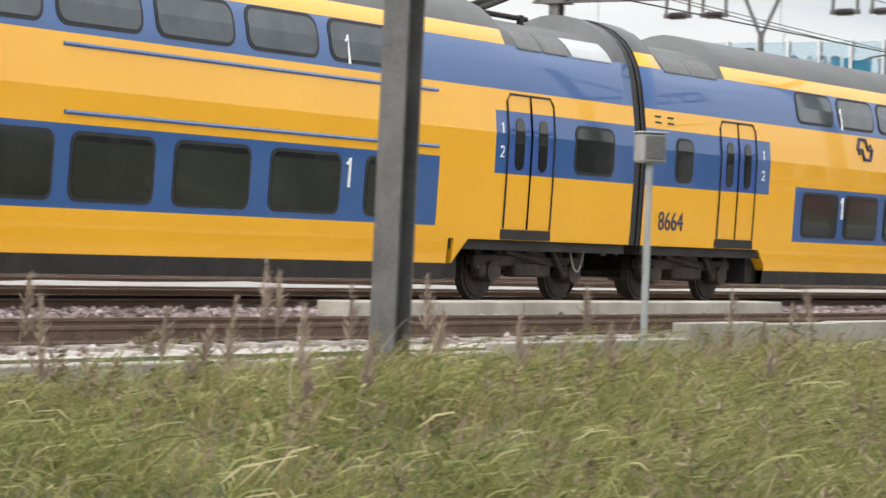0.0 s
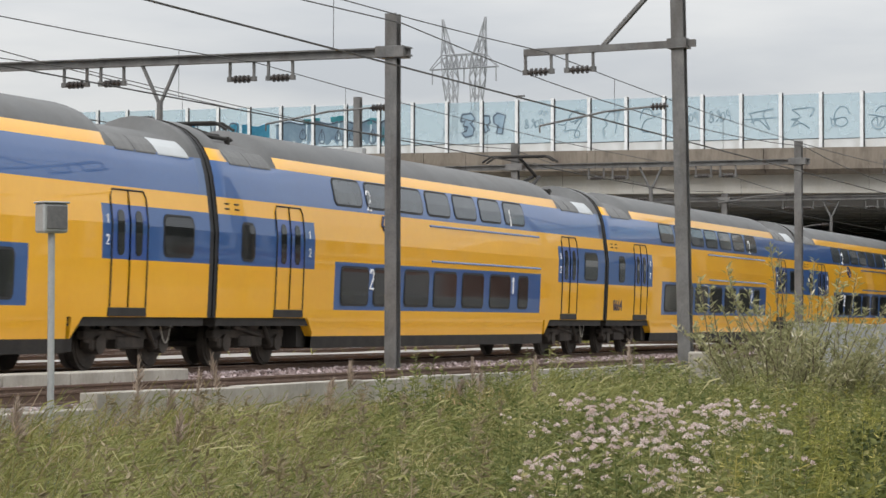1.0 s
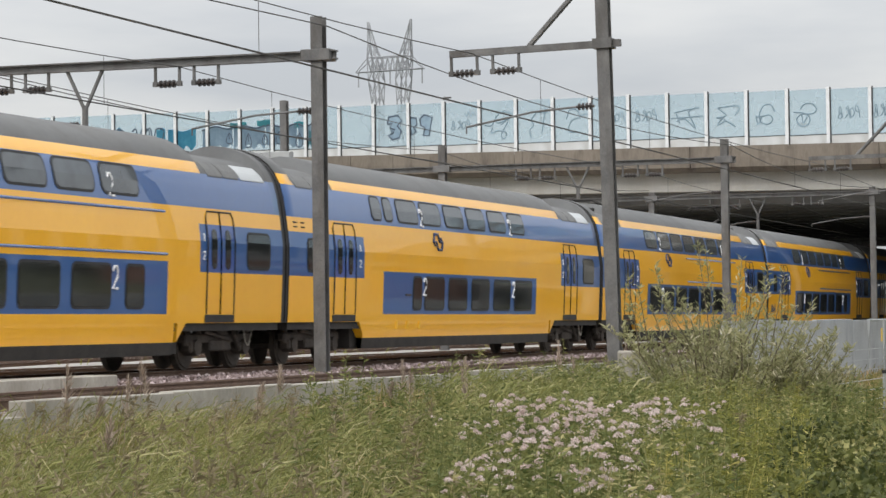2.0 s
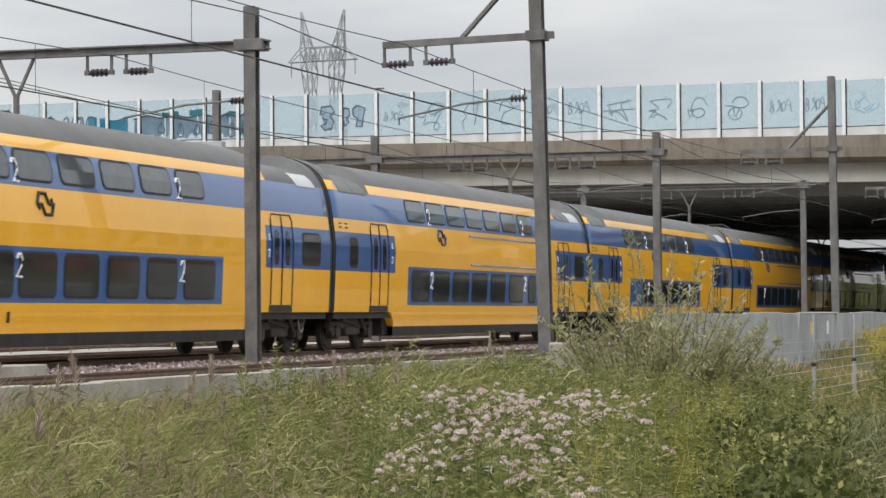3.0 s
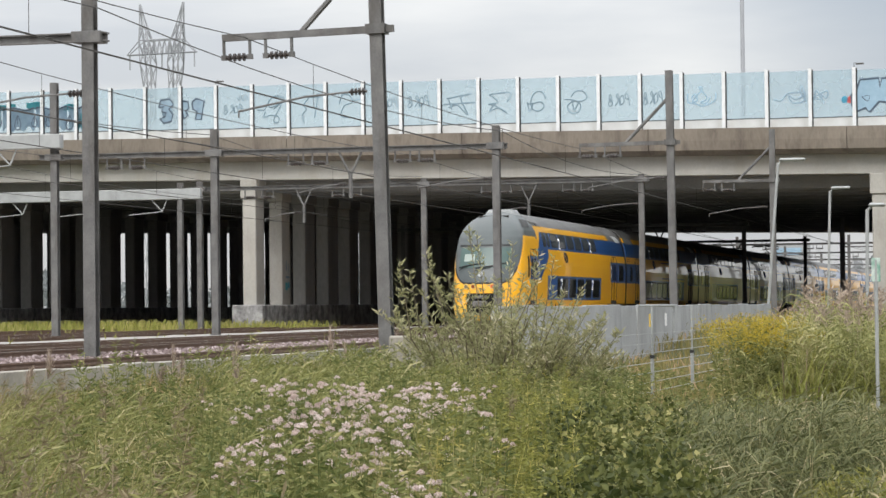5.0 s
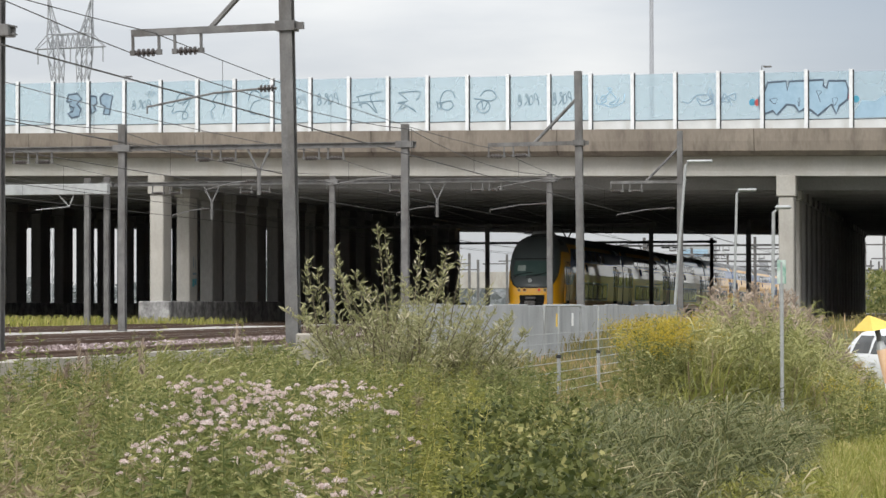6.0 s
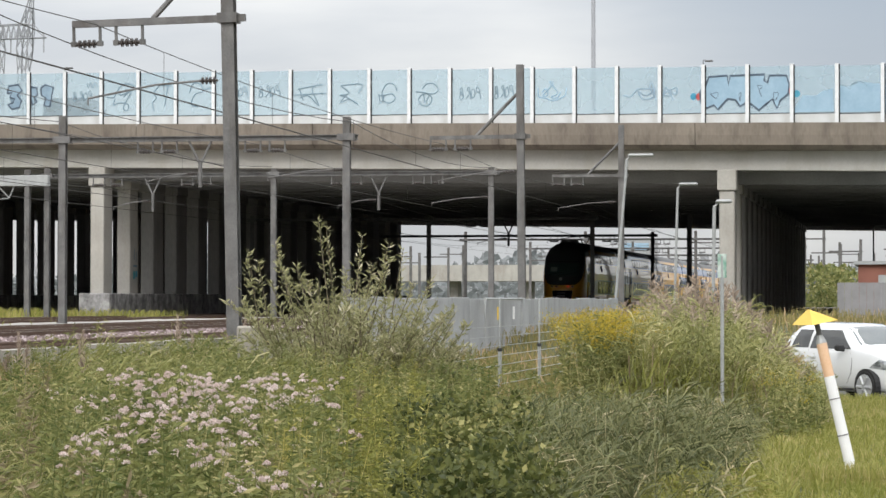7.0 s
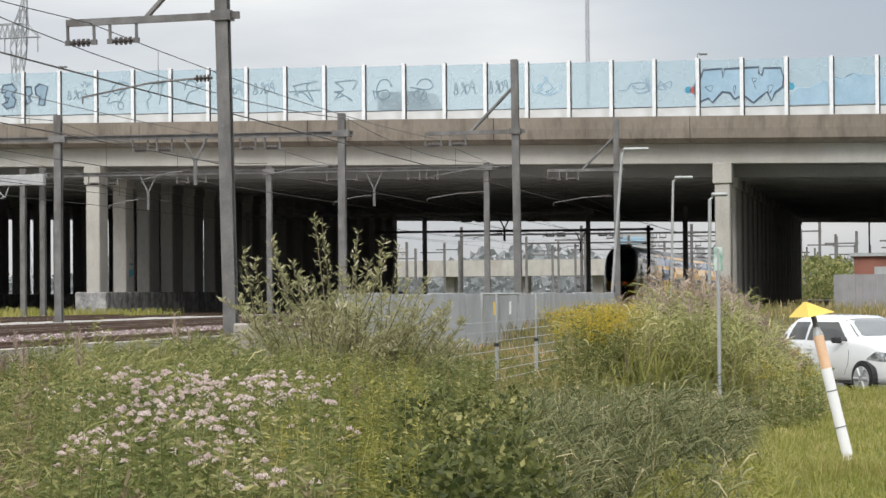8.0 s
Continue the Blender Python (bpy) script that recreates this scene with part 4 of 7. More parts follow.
def cab_side(x, z, side, off=0.014):
    """A point on the cab's shoulder at a given length and height."""
    w = half_width(z)
    xf = float(np.interp(z, NOSE_Z, NOSE_X))
    deep = min(float(np.interp(z, [2.6, 3.7], [2.0, 1.55])), 4.33 - xf)
    u = min(1.0, max(0.0, (x - xf) / deep))
    cx = (1 - u) ** (1 / 0.62)
    y = w * max(0.0, 1 - cx * cx) ** 0.36
    return Vector((x, side * (y + off), z + off))


def build_cab(c):
    nu, below, above = 120, 26, 46
    cols = []
    for i in range(nu + 1):
        u = -1 + 2 * i / nu
        e = mask_edge(u)
        zs = [0.34, 0.45] + [0.45 + (e - 0.45) * k / below for k in range(1, below + 1)] + [e + (4.84 - e) * (k / above) for k in range(1, above + 1)]
        cols.append((u, zs))
    bm = bmesh.new()
    rows = len(cols[0][1])
    g = [[bm.verts.new(nose_point(u, zs[j])) for u, zs in cols] for j in range(rows)]
    back = [[bm.verts.new((4.36, s * half_width(cols[k][1][j]), cols[k][1][j])) for s, k in ((-1, 0), (1, nu))] for j in range(rows)]
    for j in range(rows - 1):
        tone = 2 if j == 0 else (0 if j <= below else 1)
        for i in range(nu):
            f = bm.faces.new((g[j][i], g[j][i + 1], g[j + 1][i + 1], g[j + 1][i]))
            f.material_index, f.smooth = tone, True
        for k, i in ((0, 0), (1, nu)):
            if cols[i][1][j] > 0.94:
                f = bm.faces.new((back[j][k], g[j][i], g[j + 1][i], back[j + 1][k]))
                f.material_index, f.smooth = tone, True
    f = bm.faces.new(g[-1] + [back[-1][1], back[-1][0]])
    f.material_index = 1
    bmesh.ops.recalc_face_normals(bm, faces=bm.faces)
    for side in (-1, 1):
        part("blue_panel", patch(2.6, 4.6, 2.0, 2.97, 0.004, side, 0.03), BLUE, c, "blue paint panel round the door")
        pb = bmesh.new()
        rows = []
        for k in range(13):
            z = 2.0 + 2.02 * k / 12
            x0 = 4.3 if z < 2.97 else 4.3 + (z - 2.97) * 1.0
            x1 = 4.75 + min(z - 2.0, 1.0) * 1.9
            rows.append((pb.verts.new(skin(x0, z, side, 0.004)), pb.verts.new(skin(x1, z, side, 0.004))))
        for a, b in zip(rows, rows[1:]):
            pb.faces.new((a[0], a[1], b[1], b[0]))
        bmesh.ops.recalc_face_normals(pb, faces=pb.faces)
        part("blue_panel", pb, BLUE, c, "slanted blue paint panel")
    nose = part("cab_nose", bm, [YELLOW, CABGREY, ROOF], c, "rounded yellow and grey cab front")
    part("windscreen", nose_patch(-0.43, 0.43, 2.45, 3.27, 0.012), SCREEN, nose, "greenish windscreen reflecting the sky")
    part("blind", nose_patch(0.10, 0.30, 2.72, 3.02, 0.016, 6, 3), BLIND, nose, "pale blind behind the windscreen")
    part("windscreen_seal", nose_patch(-0.47, 0.47, 3.34, 3.40, 0.02, 12, 1), RUBBER, nose, "black strip over the windscreen")
    seam = tube(bmesh.new(), [nose_point(-0.58 + 1.16 * k / 24, mask_edge(-0.58 + 1.16 * k / 24) + 0.05, 0.004) for k in range(25)], 0.035, 6)
    part("nose_seal", seam, RUBBER, nose, "black seam along the grey mask")
    for u0, u1, z0, z1 in ((0.41, 0.0, 2.47, 2.64), (0.08, -0.37, 2.45, 2.68)):
        bm = tube(bmesh.new(), [nose_point(u0 + (u1 - u0) * k / 10, z0 + (z1 - z0) * k / 10, 0.045) for k in range(11)], 0.022, 6)
        tube(bm, [nose_point(u0 + (u1 - u0) * k / 10, 2.34 + (z0 * 0.5 + z1 * 0.5 - 2.34) * k / 5, 0.05) for k in range(6)], 0.014, 6)
        part("wiper", bm, RUBBER, nose, "black windscreen wiper")
    bm = bmesh.new()
    p = nose_point(0.02, 2.2, 0.01)
    rod(bm, p, p + Vector((-0.05, 0, 0.01)), 0.11, 20)
    part("headlamp", bm, PALE, nose, "round top headlamp")
    for u in (-0.225, -0.10, 0.10, 0.225):
        p = nose_point(u, 1.70)
        q = nose_point(u, 1.70, 0.05)
        bm = bmesh.new()
        rod(bm, p, q, 0.125, 8)
        lamp = part("lamp_bezel", bm, CHROME, nose, "pale yellow lamp surround")
        bm = bmesh.new()
        rod(bm, p, p + (q - p) * 1.15, 0.074, 14)
        lens, label = (REDLENS, "lit red tail lamp") if u == -0.10 else ((DULLRED, "unlit dark red lamp") if u == 0.10 else (CLEARLENS, "dull unlit lamp"))
        part("lamp_lens", bm, lens, lamp, label)
    # bumper: a ledge round the front with a swept-up lower edge
    bm = bmesh.new()
    n = 60
    rings = []
    for k in range(n + 1):
        u = -0.97 + 1.94 * k / n
        low = bumper_low(u)
        keep = 1 - abs(u) ** 5
        rings.append([bm.verts.new(nose_point(u, z, o * keep + 0.006)) for z, o in ((low, 0.0), (low, 0.06), (0.92, 0.09), (0.965, 0.07), (0.97, 0.0))])
    for p, q in zip(rings, rings[1:]):
        for e in range(4):
            bm.faces.new((p[e], q[e], q[e + 1], p[e + 1])).smooth = e == 1
    bm.faces.new(rings[0])
    bm.faces.new(rings[-1][::-1])
    bmesh.ops.recalc_face_normals(bm, faces=bm.faces)
    part("bumper", bm, BUMPER, nose, "worn yellow bumper ledge")
    bm = bmesh.new()
    lip = []
    for k in range(n + 1):
        u = -0.97 + 1.94 * k / n
        low, keep = bumper_low(u), 1 - abs(u) ** 5
        lip.append([bm.verts.new(nose_point(u, low - d, o * keep + 0.004)) for d, o in ((-0.01, 0.05), (0.05, 0.05), (0.10, 0.02), (0.10, -0.12))])
    for p, q in zip(lip, lip[1:]):
        for e in range(3):
            bm.faces.new((p[e], q[e], q[e + 1], p[e + 1])).smooth = True
    bmesh.ops.recalc_face_normals(bm, faces=bm.faces)
    part("bumper_lip", bm, ROOF, nose, "dull grey lip under the bumper")
    for side in (-1, 1):
        for x0, x1 in ((2.35, 2.95), (3.0, 3.6)):
            bm = bmesh.new()
            g = [[bm.verts.new(cab_side(x0 + 0.12 * j + (x1 - x0) * i / 6, 4.13 + 0.085 * j, side)) for i in range(7)] for j in range(5)]
            for p, q in zip(g, g[1:]):
                for e in range(6):
                    bm.faces.new((p[e], p[e + 1], q[e + 1], q[e]))
            bmesh.ops.recalc_face_normals(bm, faces=bm.faces)
            part("roof_grille", bm, DARKGRILLE, c, "dark slanted roof grille")
    # flat patch on the nose: the coupler opening's shade painted near-black
    bm = bmesh.new()
    rows = []
    for j in range(15):
        v = j / 14
        z = 0.54 + 0.88 * v
        round_off = 0.06 * (max(0.0, 0.14 - v) / 0.14) ** 2 + 0.025 * (max(0.0, v - 0.92) / 0.08) ** 2
        half = 0.185 + 0.045 * v - round_off
        rows.append([bm.verts.new(nose_point(-half + 2 * half * i / 14, z, 0.115 if z < 0.985 else 0.012)) for i in range(15)])
    for p, q in zip(rows, rows[1:]):
        for e in range(14):
            bm.faces.new((p[e], p[e + 1], q[e + 1], q[e]))
    bmesh.ops.recalc_face_normals(bm, faces=bm.faces)
    part("coupler_shade_patch", bm, DEEPBLACK, nose, "flat black patch for the shade in the coupler opening")
    bm = bmesh.new()
    box(bm, -0.08, 0.2, -0.22, 0.32, 1.20, 1.33, bevel=0.03)
    box(bm, -0.14, 0.2, -0.20, 0.36, 0.86, 1.12, bevel=0.05)
    rod(bm, (-0.3, 0.0, 1.0), (0.2, 0.0, 1.0), 0.09, 12)
    rod(bm, (-0.22, 0.24, 1.0), (0.0, 0.24, 1.0), 0.10, 12)
    rod(bm, (-0.25, 0.08, 0.86), (-0.15, -0.06, 0.66), 0.02, 6)
    part("coupler", bm, COUPLER, nose, "worn steel automatic coupler")
    for side in (-1, 1):
        part("cab_window", patch(2.12, 2.34, 2.05, 2.95, 0.016, side, 0.10), GLASS, c, "tall dark cab side window")
        bm = bmesh.new()
        frame_bars(bm, [(2.15, 0.98), (2.15, 2.0)], side, 0.05)
        frame_bars(bm, [(2.5, 0.98), (2.5, 2.0)], side, 0.05)
        part("handrail", bm, YELLOW, c, "yellow cab door handrails")
        for x in (7.3, 8.1, 9.0):
            part("catch", frame_bars(bmesh.new(), [(x, 0.78), (x, 0.98)], side, 0.07), BLACK, c, "small dark catch")
    bm = bmesh.new()
    box(bm, 3.5, 5.0, -0.7, 0.7, 4.5, 4.93, bevel=0.08)
    for v in bm.verts:
        if v.co.z > 4.8:
            v.co.x = 4.3 + (v.co.x - 4.3) * 0.8
            v.co.y *= 0.78
    part("roof_box", bm, FAIRING, c, "pale grey roof box behind the cab")
    for side in (-1, 1):
        for x0 in (4.5, 5.15, 5.8):
            part("roof_grille", patch(x0, x0 + 0.6, 4.30, 4.54, 0.012, side, 0.03), GRILLE, c, "dark slanted roof grille")
    bm = bmesh.new()
    rod(bm, (2.5, -0.58, 4.60), (2.5, 0.62, 4.60), 0.03, 8)
    for y in (-0.6, -0.1, 0.55):
        rod(bm, (2.5, y, 4.42), (2.5, y, 4.64), 0.03, 8)
    part("roof_horn", bm, BLACK, c, "dark horns and aerials")


def glow(name, colour, strength):
    m, n, l, p = node_material(name)
    p.inputs["Base Color"].default_value = (*colour, 1)
    p.inputs["Roughness"].default_value = 0.2
    p.inputs["Emission Color"].default_value = (*colour, 1)
    p.inputs["Emission Strength"].default_value = strength
    return m


REDLENS = glow("red_lens", (0.55, 0.06, 0.015), 0.5)
BLIND = surface("dusty_blind", (0.30, 0.36, 0.33), (0.38, 0.44, 0.40), 3.0, 0.5)
DULLRED = surface("unlit_red_lens", (0.20, 0.05, 0.02), (0.26, 0.08, 0.03), 4, 0.15)
# stands in for the shade inside the coupler opening
DEEPBLACK = surface("recess_shade_black", (0.004, 0.004, 0.004), (0.010, 0.009, 0.008), 2.0, 0.9, 0, 0)
COUPLER = surface("worn_coupler_steel", (0.10, 0.095, 0.09), (0.22, 0.21, 0.20), 5.0, 0.6, 0.3, 0.2)
CLEARLENS = surface("clear_lens", (0.16, 0.12, 0.07), (0.24, 0.19, 0.12), 4, 0.15)
CHROME = surface("lamp_surround", (0.66, 0.42, 0.10), (0.74, 0.52, 0.18), 4, 0.4, 0.0, 0)


def pantograph(c, x, up):
    p = part("pantograph", bmesh_pantograph(up), BLACK, c, "raised black pantograph" if up else "folded black pantograph", pose(x, 0, 4.60))
    return p


def bmesh_pantograph(up):
    bm = bmesh.new()
    h = 0.88 if up else 0.22
    for y in (-0.5, 0.5):
        rod(bm, (-0.6, y, 0.0), (0.9, y, 0.0), 0.04, 6)
        for x in (-0.5, 0.7):
            rod(bm, (x, y, -0.12), (x, y, 0.05), 0.06, 8)
    knee = (1.1, 0, h * 0.5)
    rod(bm, (-0.4, -0.3, 0.02), (1.1, -0.1, h * 0.48), 0.05, 8)
    rod(bm, (-0.4, 0.3, 0.02), (1.1, 0.1, h * 0.48), 0.05, 8)
    rod(bm, knee, (-0.35, 0, h), 0.045, 8)
    rod(bm, (0.0, 0.15, 0.05), (0.9, 0.1, h * 0.42), 0.025, 6)
    for x in (-0.5, -0.15):
        rod(bm, (x, -0.8, h + 0.03), (x, 0.8, h + 0.03), 0.035, 6)
        rod(bm, (x, -0.8, h + 0.03), (x, -1.05, h - 0.12), 0.03, 6)
        rod(bm, (x, 0.8, h + 0.03), (x, 1.05, h - 0.12), 0.03, 6)
    return bm


PITCH = 26.5
START = 37.78           # where the first seam stands along the railway at the clip's start
coaches = []
plain = build_coach(False, START - 4 * PITCH, ("2", 8.1, "2", 17.9))
coaches.append((plain, -3))
for k in (1, 2):
    o = copy_thing(plain, TRACK @ pose(START + k * PITCH, 22.7, RAIL))
    coaches.append((o, k))
service = build_coach(False, START - 2 * PITCH, ("2", 9.25, "2", 16.9), True)
coaches.append((service, -2))
mixed = build_coach(False, START - PITCH, ("2", 8.1, "1", 17.95))
pantograph(mixed, 23.4, True)
pantograph(mixed, 2.0, False)
coaches.append((mixed, -1))
first = build_coach(False, START, ("1", 8.1, "2", 17.95))
coaches.append((first, 0))
text = bpy.data.curves.new("coach_number", "FONT")
text.body, text.size, text.extrude, text.align_x = "8664", 0.46, 0.004, "LEFT"
carrier = bpy.data.objects.new("coach_number", text)
number_mesh = bpy.data.meshes.new_from_object(carrier)
bpy.data.objects.remove(carrier)
number_mesh.materials.append(NAVY)
part("coach_number", number_mesh, None, first, "dark blue coach number 8664", pose(0.75, -1.468, 1.24, 91.5, 0, 0))
tail = build_coach(True, START - 4 * PITCH, ("2", 9.25, "2", 16.9))
build_cab(tail)
coaches.append((tail, -4))
lead = copy_thing(plain, TRACK @ pose(START + 3 * PITCH, 22.7, RAIL))
coaches.append((lead, 3))
# metres along the railway, time by time
RUN = [(0.0, 0.40), (0.2, 6.93), (0.5, 16.90), (1.0, 33.66), (1.5, 50.5), (2.0, 67.5), (2.5, 84.5), (3.0, 101.55), (3.5, 118.4), (4.0, 135.3), (4.5, 152.2), (5.0, 169.3), (5.5, 186.5), (6.0, 204.0), (6.5, 222.0), (7.0, 240.6), (7.5, 259.6), (8.0, 279.5)]


# ---- vegetation ----
def place(az, d):
    """Railway axes of a spot at a bearing (degrees to the right of straight ahead) and a distance from the eye's foot."""
    a = np.radians(14.606 - np.asarray(az, float))
    return d * np.cos(a), d * np.sin(a)


def ground_at(s, l):
    return np.array([ground_z(a, b) for a, b in zip(s, l)])


def stuff_mesh(name, verts, faces, material, label, category, smooth_it=False):
    me = bpy.data.meshes.new(name)
    me.from_pydata(verts.tolist(), [], faces.tolist())
    me.materials.append(material)
    if smooth_it:
        for f in me.polygons:
            f.use_smooth = True
    ob = new(name, me)
    ob.matrix_basis = TRACK
    return tagged(ob, label, category, kind="stuff")


def blade_field(name, s, l, height, width, lean, material, label, category, rng, droop=0.6, wind=(0.25, -0.05), base=None):
    """Grass blades: bent tapering strips that share one lean from the wind."""
    n = len(s)
    z = ground_at(s, l) if base is None else base
    a = rng.uniform(0, 2 * np.pi, n)
    dirx, diry = np.cos(a) * lean + wind[0] * height, np.sin(a) * lean + wind[1] * height
    face = rng.uniform(0, 2 * np.pi, n)
    wx, wy = np.cos(face) * width / 2, np.sin(face) * width / 2
    verts = np.empty((n, 7, 3))
    for k, (u, w) in enumerate(((0, 0.8), (0.4, 1.0), (0.75, 0.7))):
        bx, by = s + dirx * u ** 2, l + diry * u ** 2
        bz = z + height * (u - droop * 0.35 * u ** 3)
        verts[:, 2 * k] = np.stack([bx - wx * w, by - wy * w, bz], -1)
        verts[:, 2 * k + 1] = np.stack([bx + wx * w, by + wy * w, bz], -1)
    verts[:, 6] = np.stack([s + dirx * 1.15, l + diry * 1.15, z + height * (1 - droop * 0.5)], -1)
    tri = np.array([(0, 1, 3), (0, 3, 2), (2, 3, 5), (2, 5, 4), (4, 5, 6)])
    faces = (tri[None] + (np.arange(n) * 7)[:, None, None]).reshape(-1, 3)
    return stuff_mesh(name, verts.reshape(-1, 3), faces, material, label, category)


def leaf_arrays(centre, direction, length, width, rng):
    """Pointed leaves: four-cornered blades folded a little along the middle."""
    n = len(centre)
    d = direction / np.linalg.norm(direction, axis=1, keepdims=True)
    r = rng.normal(size=(n, 3))
    side = np.cross(d, r)
    side /= np.linalg.norm(side, axis=1, keepdims=True) + 1e-9
    up = np.cross(side, d)
    L, W = length[:, None], width[:, None]
    verts = np.empty((n, 4, 3))
    verts[:, 0] = centre
    verts[:, 1] = centre + d * L * 0.45 + side * W * 0.5 + up * W * 0.15
    verts[:, 2] = centre + d * L
    verts[:, 3] = centre + d * L * 0.45 - side * W * 0.5 + up * W * 0.15
    tri = np.array([(0, 1, 2), (0, 2, 3)])
    faces = (tri[None] + (np.arange(n) * 4)[:, None, None]).reshape(-1, 3)
    return verts.reshape(-1, 3), faces


def stem_arrays(foot, tip, r, rng):
    """Thin three-sided stems with a slight bow."""
    n = len(foot)
    bow = rng.normal(size=(n, 3)) * 0.05 * np.linalg.norm(tip - foot, axis=1, keepdims=True)
    rings = []
    for u, k in ((0, 1.0), (0.5, 0.8), (1.0, 0.4)):
        p = foot + (tip - foot) * u + bow * 4 * u * (1 - u)
        for a in (0, 2.1, 4.2):
            rings.append(p + np.stack([np.cos(a) * r * k, np.sin(a) * r * k, 0 * r], -1))
    verts = np.stack(rings, 1)
    tri = []
    for k in (0, 3):
        for e in range(3):
            a, b = k + e, k + (e + 1) % 3
            tri += [(a, b, b + 3), (a, b + 3, a + 3)]
    faces = (np.array(tri)[None] + (np.arange(n) * 9)[:, None, None]).reshape(-1, 3)
    return verts.reshape(-1, 3), faces, bow


def herb_field(name, s, l, height, leaves, size, material, label, category, rng, slim=0.35, spread=0.12, low=0.1):
    """Leafy stems: each plant is a stem set with small leaves up its length."""
    n = len(s)
    z = ground_at(s, l)
    foot = np.stack([s, l, z - 0.03], -1)
    tip = foot + np.stack([rng.normal(0, spread, n) * height + 0.06 * height, rng.normal(0, spread, n) * height, height], -1)
    v1, f1, bow = stem_arrays(foot, tip, np.full(n, 0.006), rng)
    u = rng.uniform(low, 1.0, (n, leaves))
    at = foot[:, None] + (tip - foot)[:, None] * u[..., None] + bow[:, None] * (4 * u * (1 - u))[..., None]
    a = rng.uniform(0, 2 * np.pi, (n, leaves))
    dirs = np.stack([np.cos(a), np.sin(a), rng.uniform(-0.3, 0.8, (n, leaves))], -1)
    length = size * rng.uniform(0.6, 1.3, (n, leaves)) * (1.15 - 0.5 * u)
    v2, f2 = leaf_arrays(at.reshape(-1, 3), dirs.reshape(-1, 3), length.reshape(-1), length.reshape(-1) * slim, rng)
    return stuff_mesh(name, np.concatenate([v1, v2]), np.concatenate([f1, f2 + len(v1)]), material, label, category), tip


def reed_field(name, s, l, height, leaves, size, material, label, rng, width=0.018, blow=(0.35, 0.0), bend=(0.08, 0.0), sag=0.25):
    """Reed plants: a thin stem with long narrow leaves that arch over on all sides."""
    n = len(s)
    foot = np.stack([s, l, ground_at(s, l) - 0.03], -1)
    tip = foot + np.stack([rng.normal(bend[0], 0.08, n) * height, rng.normal(bend[1], 0.08, n) * height, height], -1)
    v1, f1, bow = stem_arrays(foot, tip, np.full(n, 0.005), rng)
    u = rng.uniform(0.15, 1.0, (n, leaves))
    at = (foot[:, None] + (tip - foot)[:, None] * u[..., None] + bow[:, None] * (4 * u * (1 - u))[..., None]).reshape(-1, 3)
    m = len(at)
    a = rng.uniform(0, 2 * np.pi, m)
    out = np.stack([np.cos(a) + blow[0], np.sin(a) + blow[1], 0 * a], -1)
    out /= np.maximum(0.7, np.linalg.norm(out, axis=1, keepdims=True))
    side = np.stack([-np.sin(a), np.cos(a), rng.normal(0, 0.5, m)], -1)
    length = size * rng.uniform(0.6, 1.3, m)
    rise = rng.uniform(0.35, 1.0, m)
    verts = np.empty((m, 7, 3))
    for k, (o, z, w) in enumerate(((0.0, 0.0, 0.5), (0.36, 0.42, 1.0), (0.72, 0.52, 0.75))):
        p = at + out * (length * o)[:, None] + np.stack([0 * a, 0 * a, length * z * rise], -1)
        verts[:, 2 * k] = p - side * (width * w / 2)
        verts[:, 2 * k + 1] = p + side * (width * w / 2)
    verts[:, 6] = at + out * length[:, None] + np.stack([0 * a, 0 * a, length * sag * rise], -1)
    tri = np.array([(0, 1, 3), (0, 3, 2), (2, 3, 5), (2, 5, 4), (4, 5, 6)])
    faces = (tri[None] + (np.arange(m) * 7)[:, None, None]).reshape(-1, 3)
    return stuff_mesh(name, np.concatenate([v1, verts.reshape(-1, 3)]), np.concatenate([f1, faces + len(v1)]), material, label, "reeds")


def mound_field(name, s, l, radius, height, leaves, size, material, label, category, rng, slim=0.6):
    """Rounded bushy mounds: leaves lie on the outside of each dome and leave dark hollows between the domes."""
    n = len(s)
    z = ground_at(s, l)
    a = rng.uniform(0, 2 * np.pi, (n, leaves))
    up = rng.random((n, leaves)) ** 0.8
    ring = np.sqrt(1 - up ** 2)
    push = rng.uniform(0.82, 1.08, (n, leaves))
    at = np.stack([s[:, None] + np.cos(a) * ring * radius[:, None] * push, l[:, None] + np.sin(a) * ring * radius[:, None] * push, z[:, None] + up * height[:, None] * push], -1)
    dirs = np.stack([np.cos(a) * ring + rng.normal(0, 0.5, (n, leaves)), np.sin(a) * ring + rng.normal(0, 0.5, (n, leaves)), rng.normal(-0.1, 0.5, (n, leaves))], -1)
    ln = size * rng.uniform(0.6, 1.35, n * leaves)
    v, f = leaf_arrays(at.reshape(-1, 3), dirs.reshape(-1, 3), ln, ln * slim, rng)
    return stuff_mesh(name, v, f, material, label, category)


def swell(s, l, low=0.55, high=1.35, scale=0.45):
    """Taller and shorter patches, so that the growth stands in uneven hummocks."""
    f = np.array([noise.noise((a * scale, b * scale, 7.7)) + 0.5 * noise.noise((a * scale * 3, b * scale * 3, 2.2)) for a, b in zip(s, l)])
    return low + (high - low) * np.clip(0.5 + 0.75 * f, 0, 1)


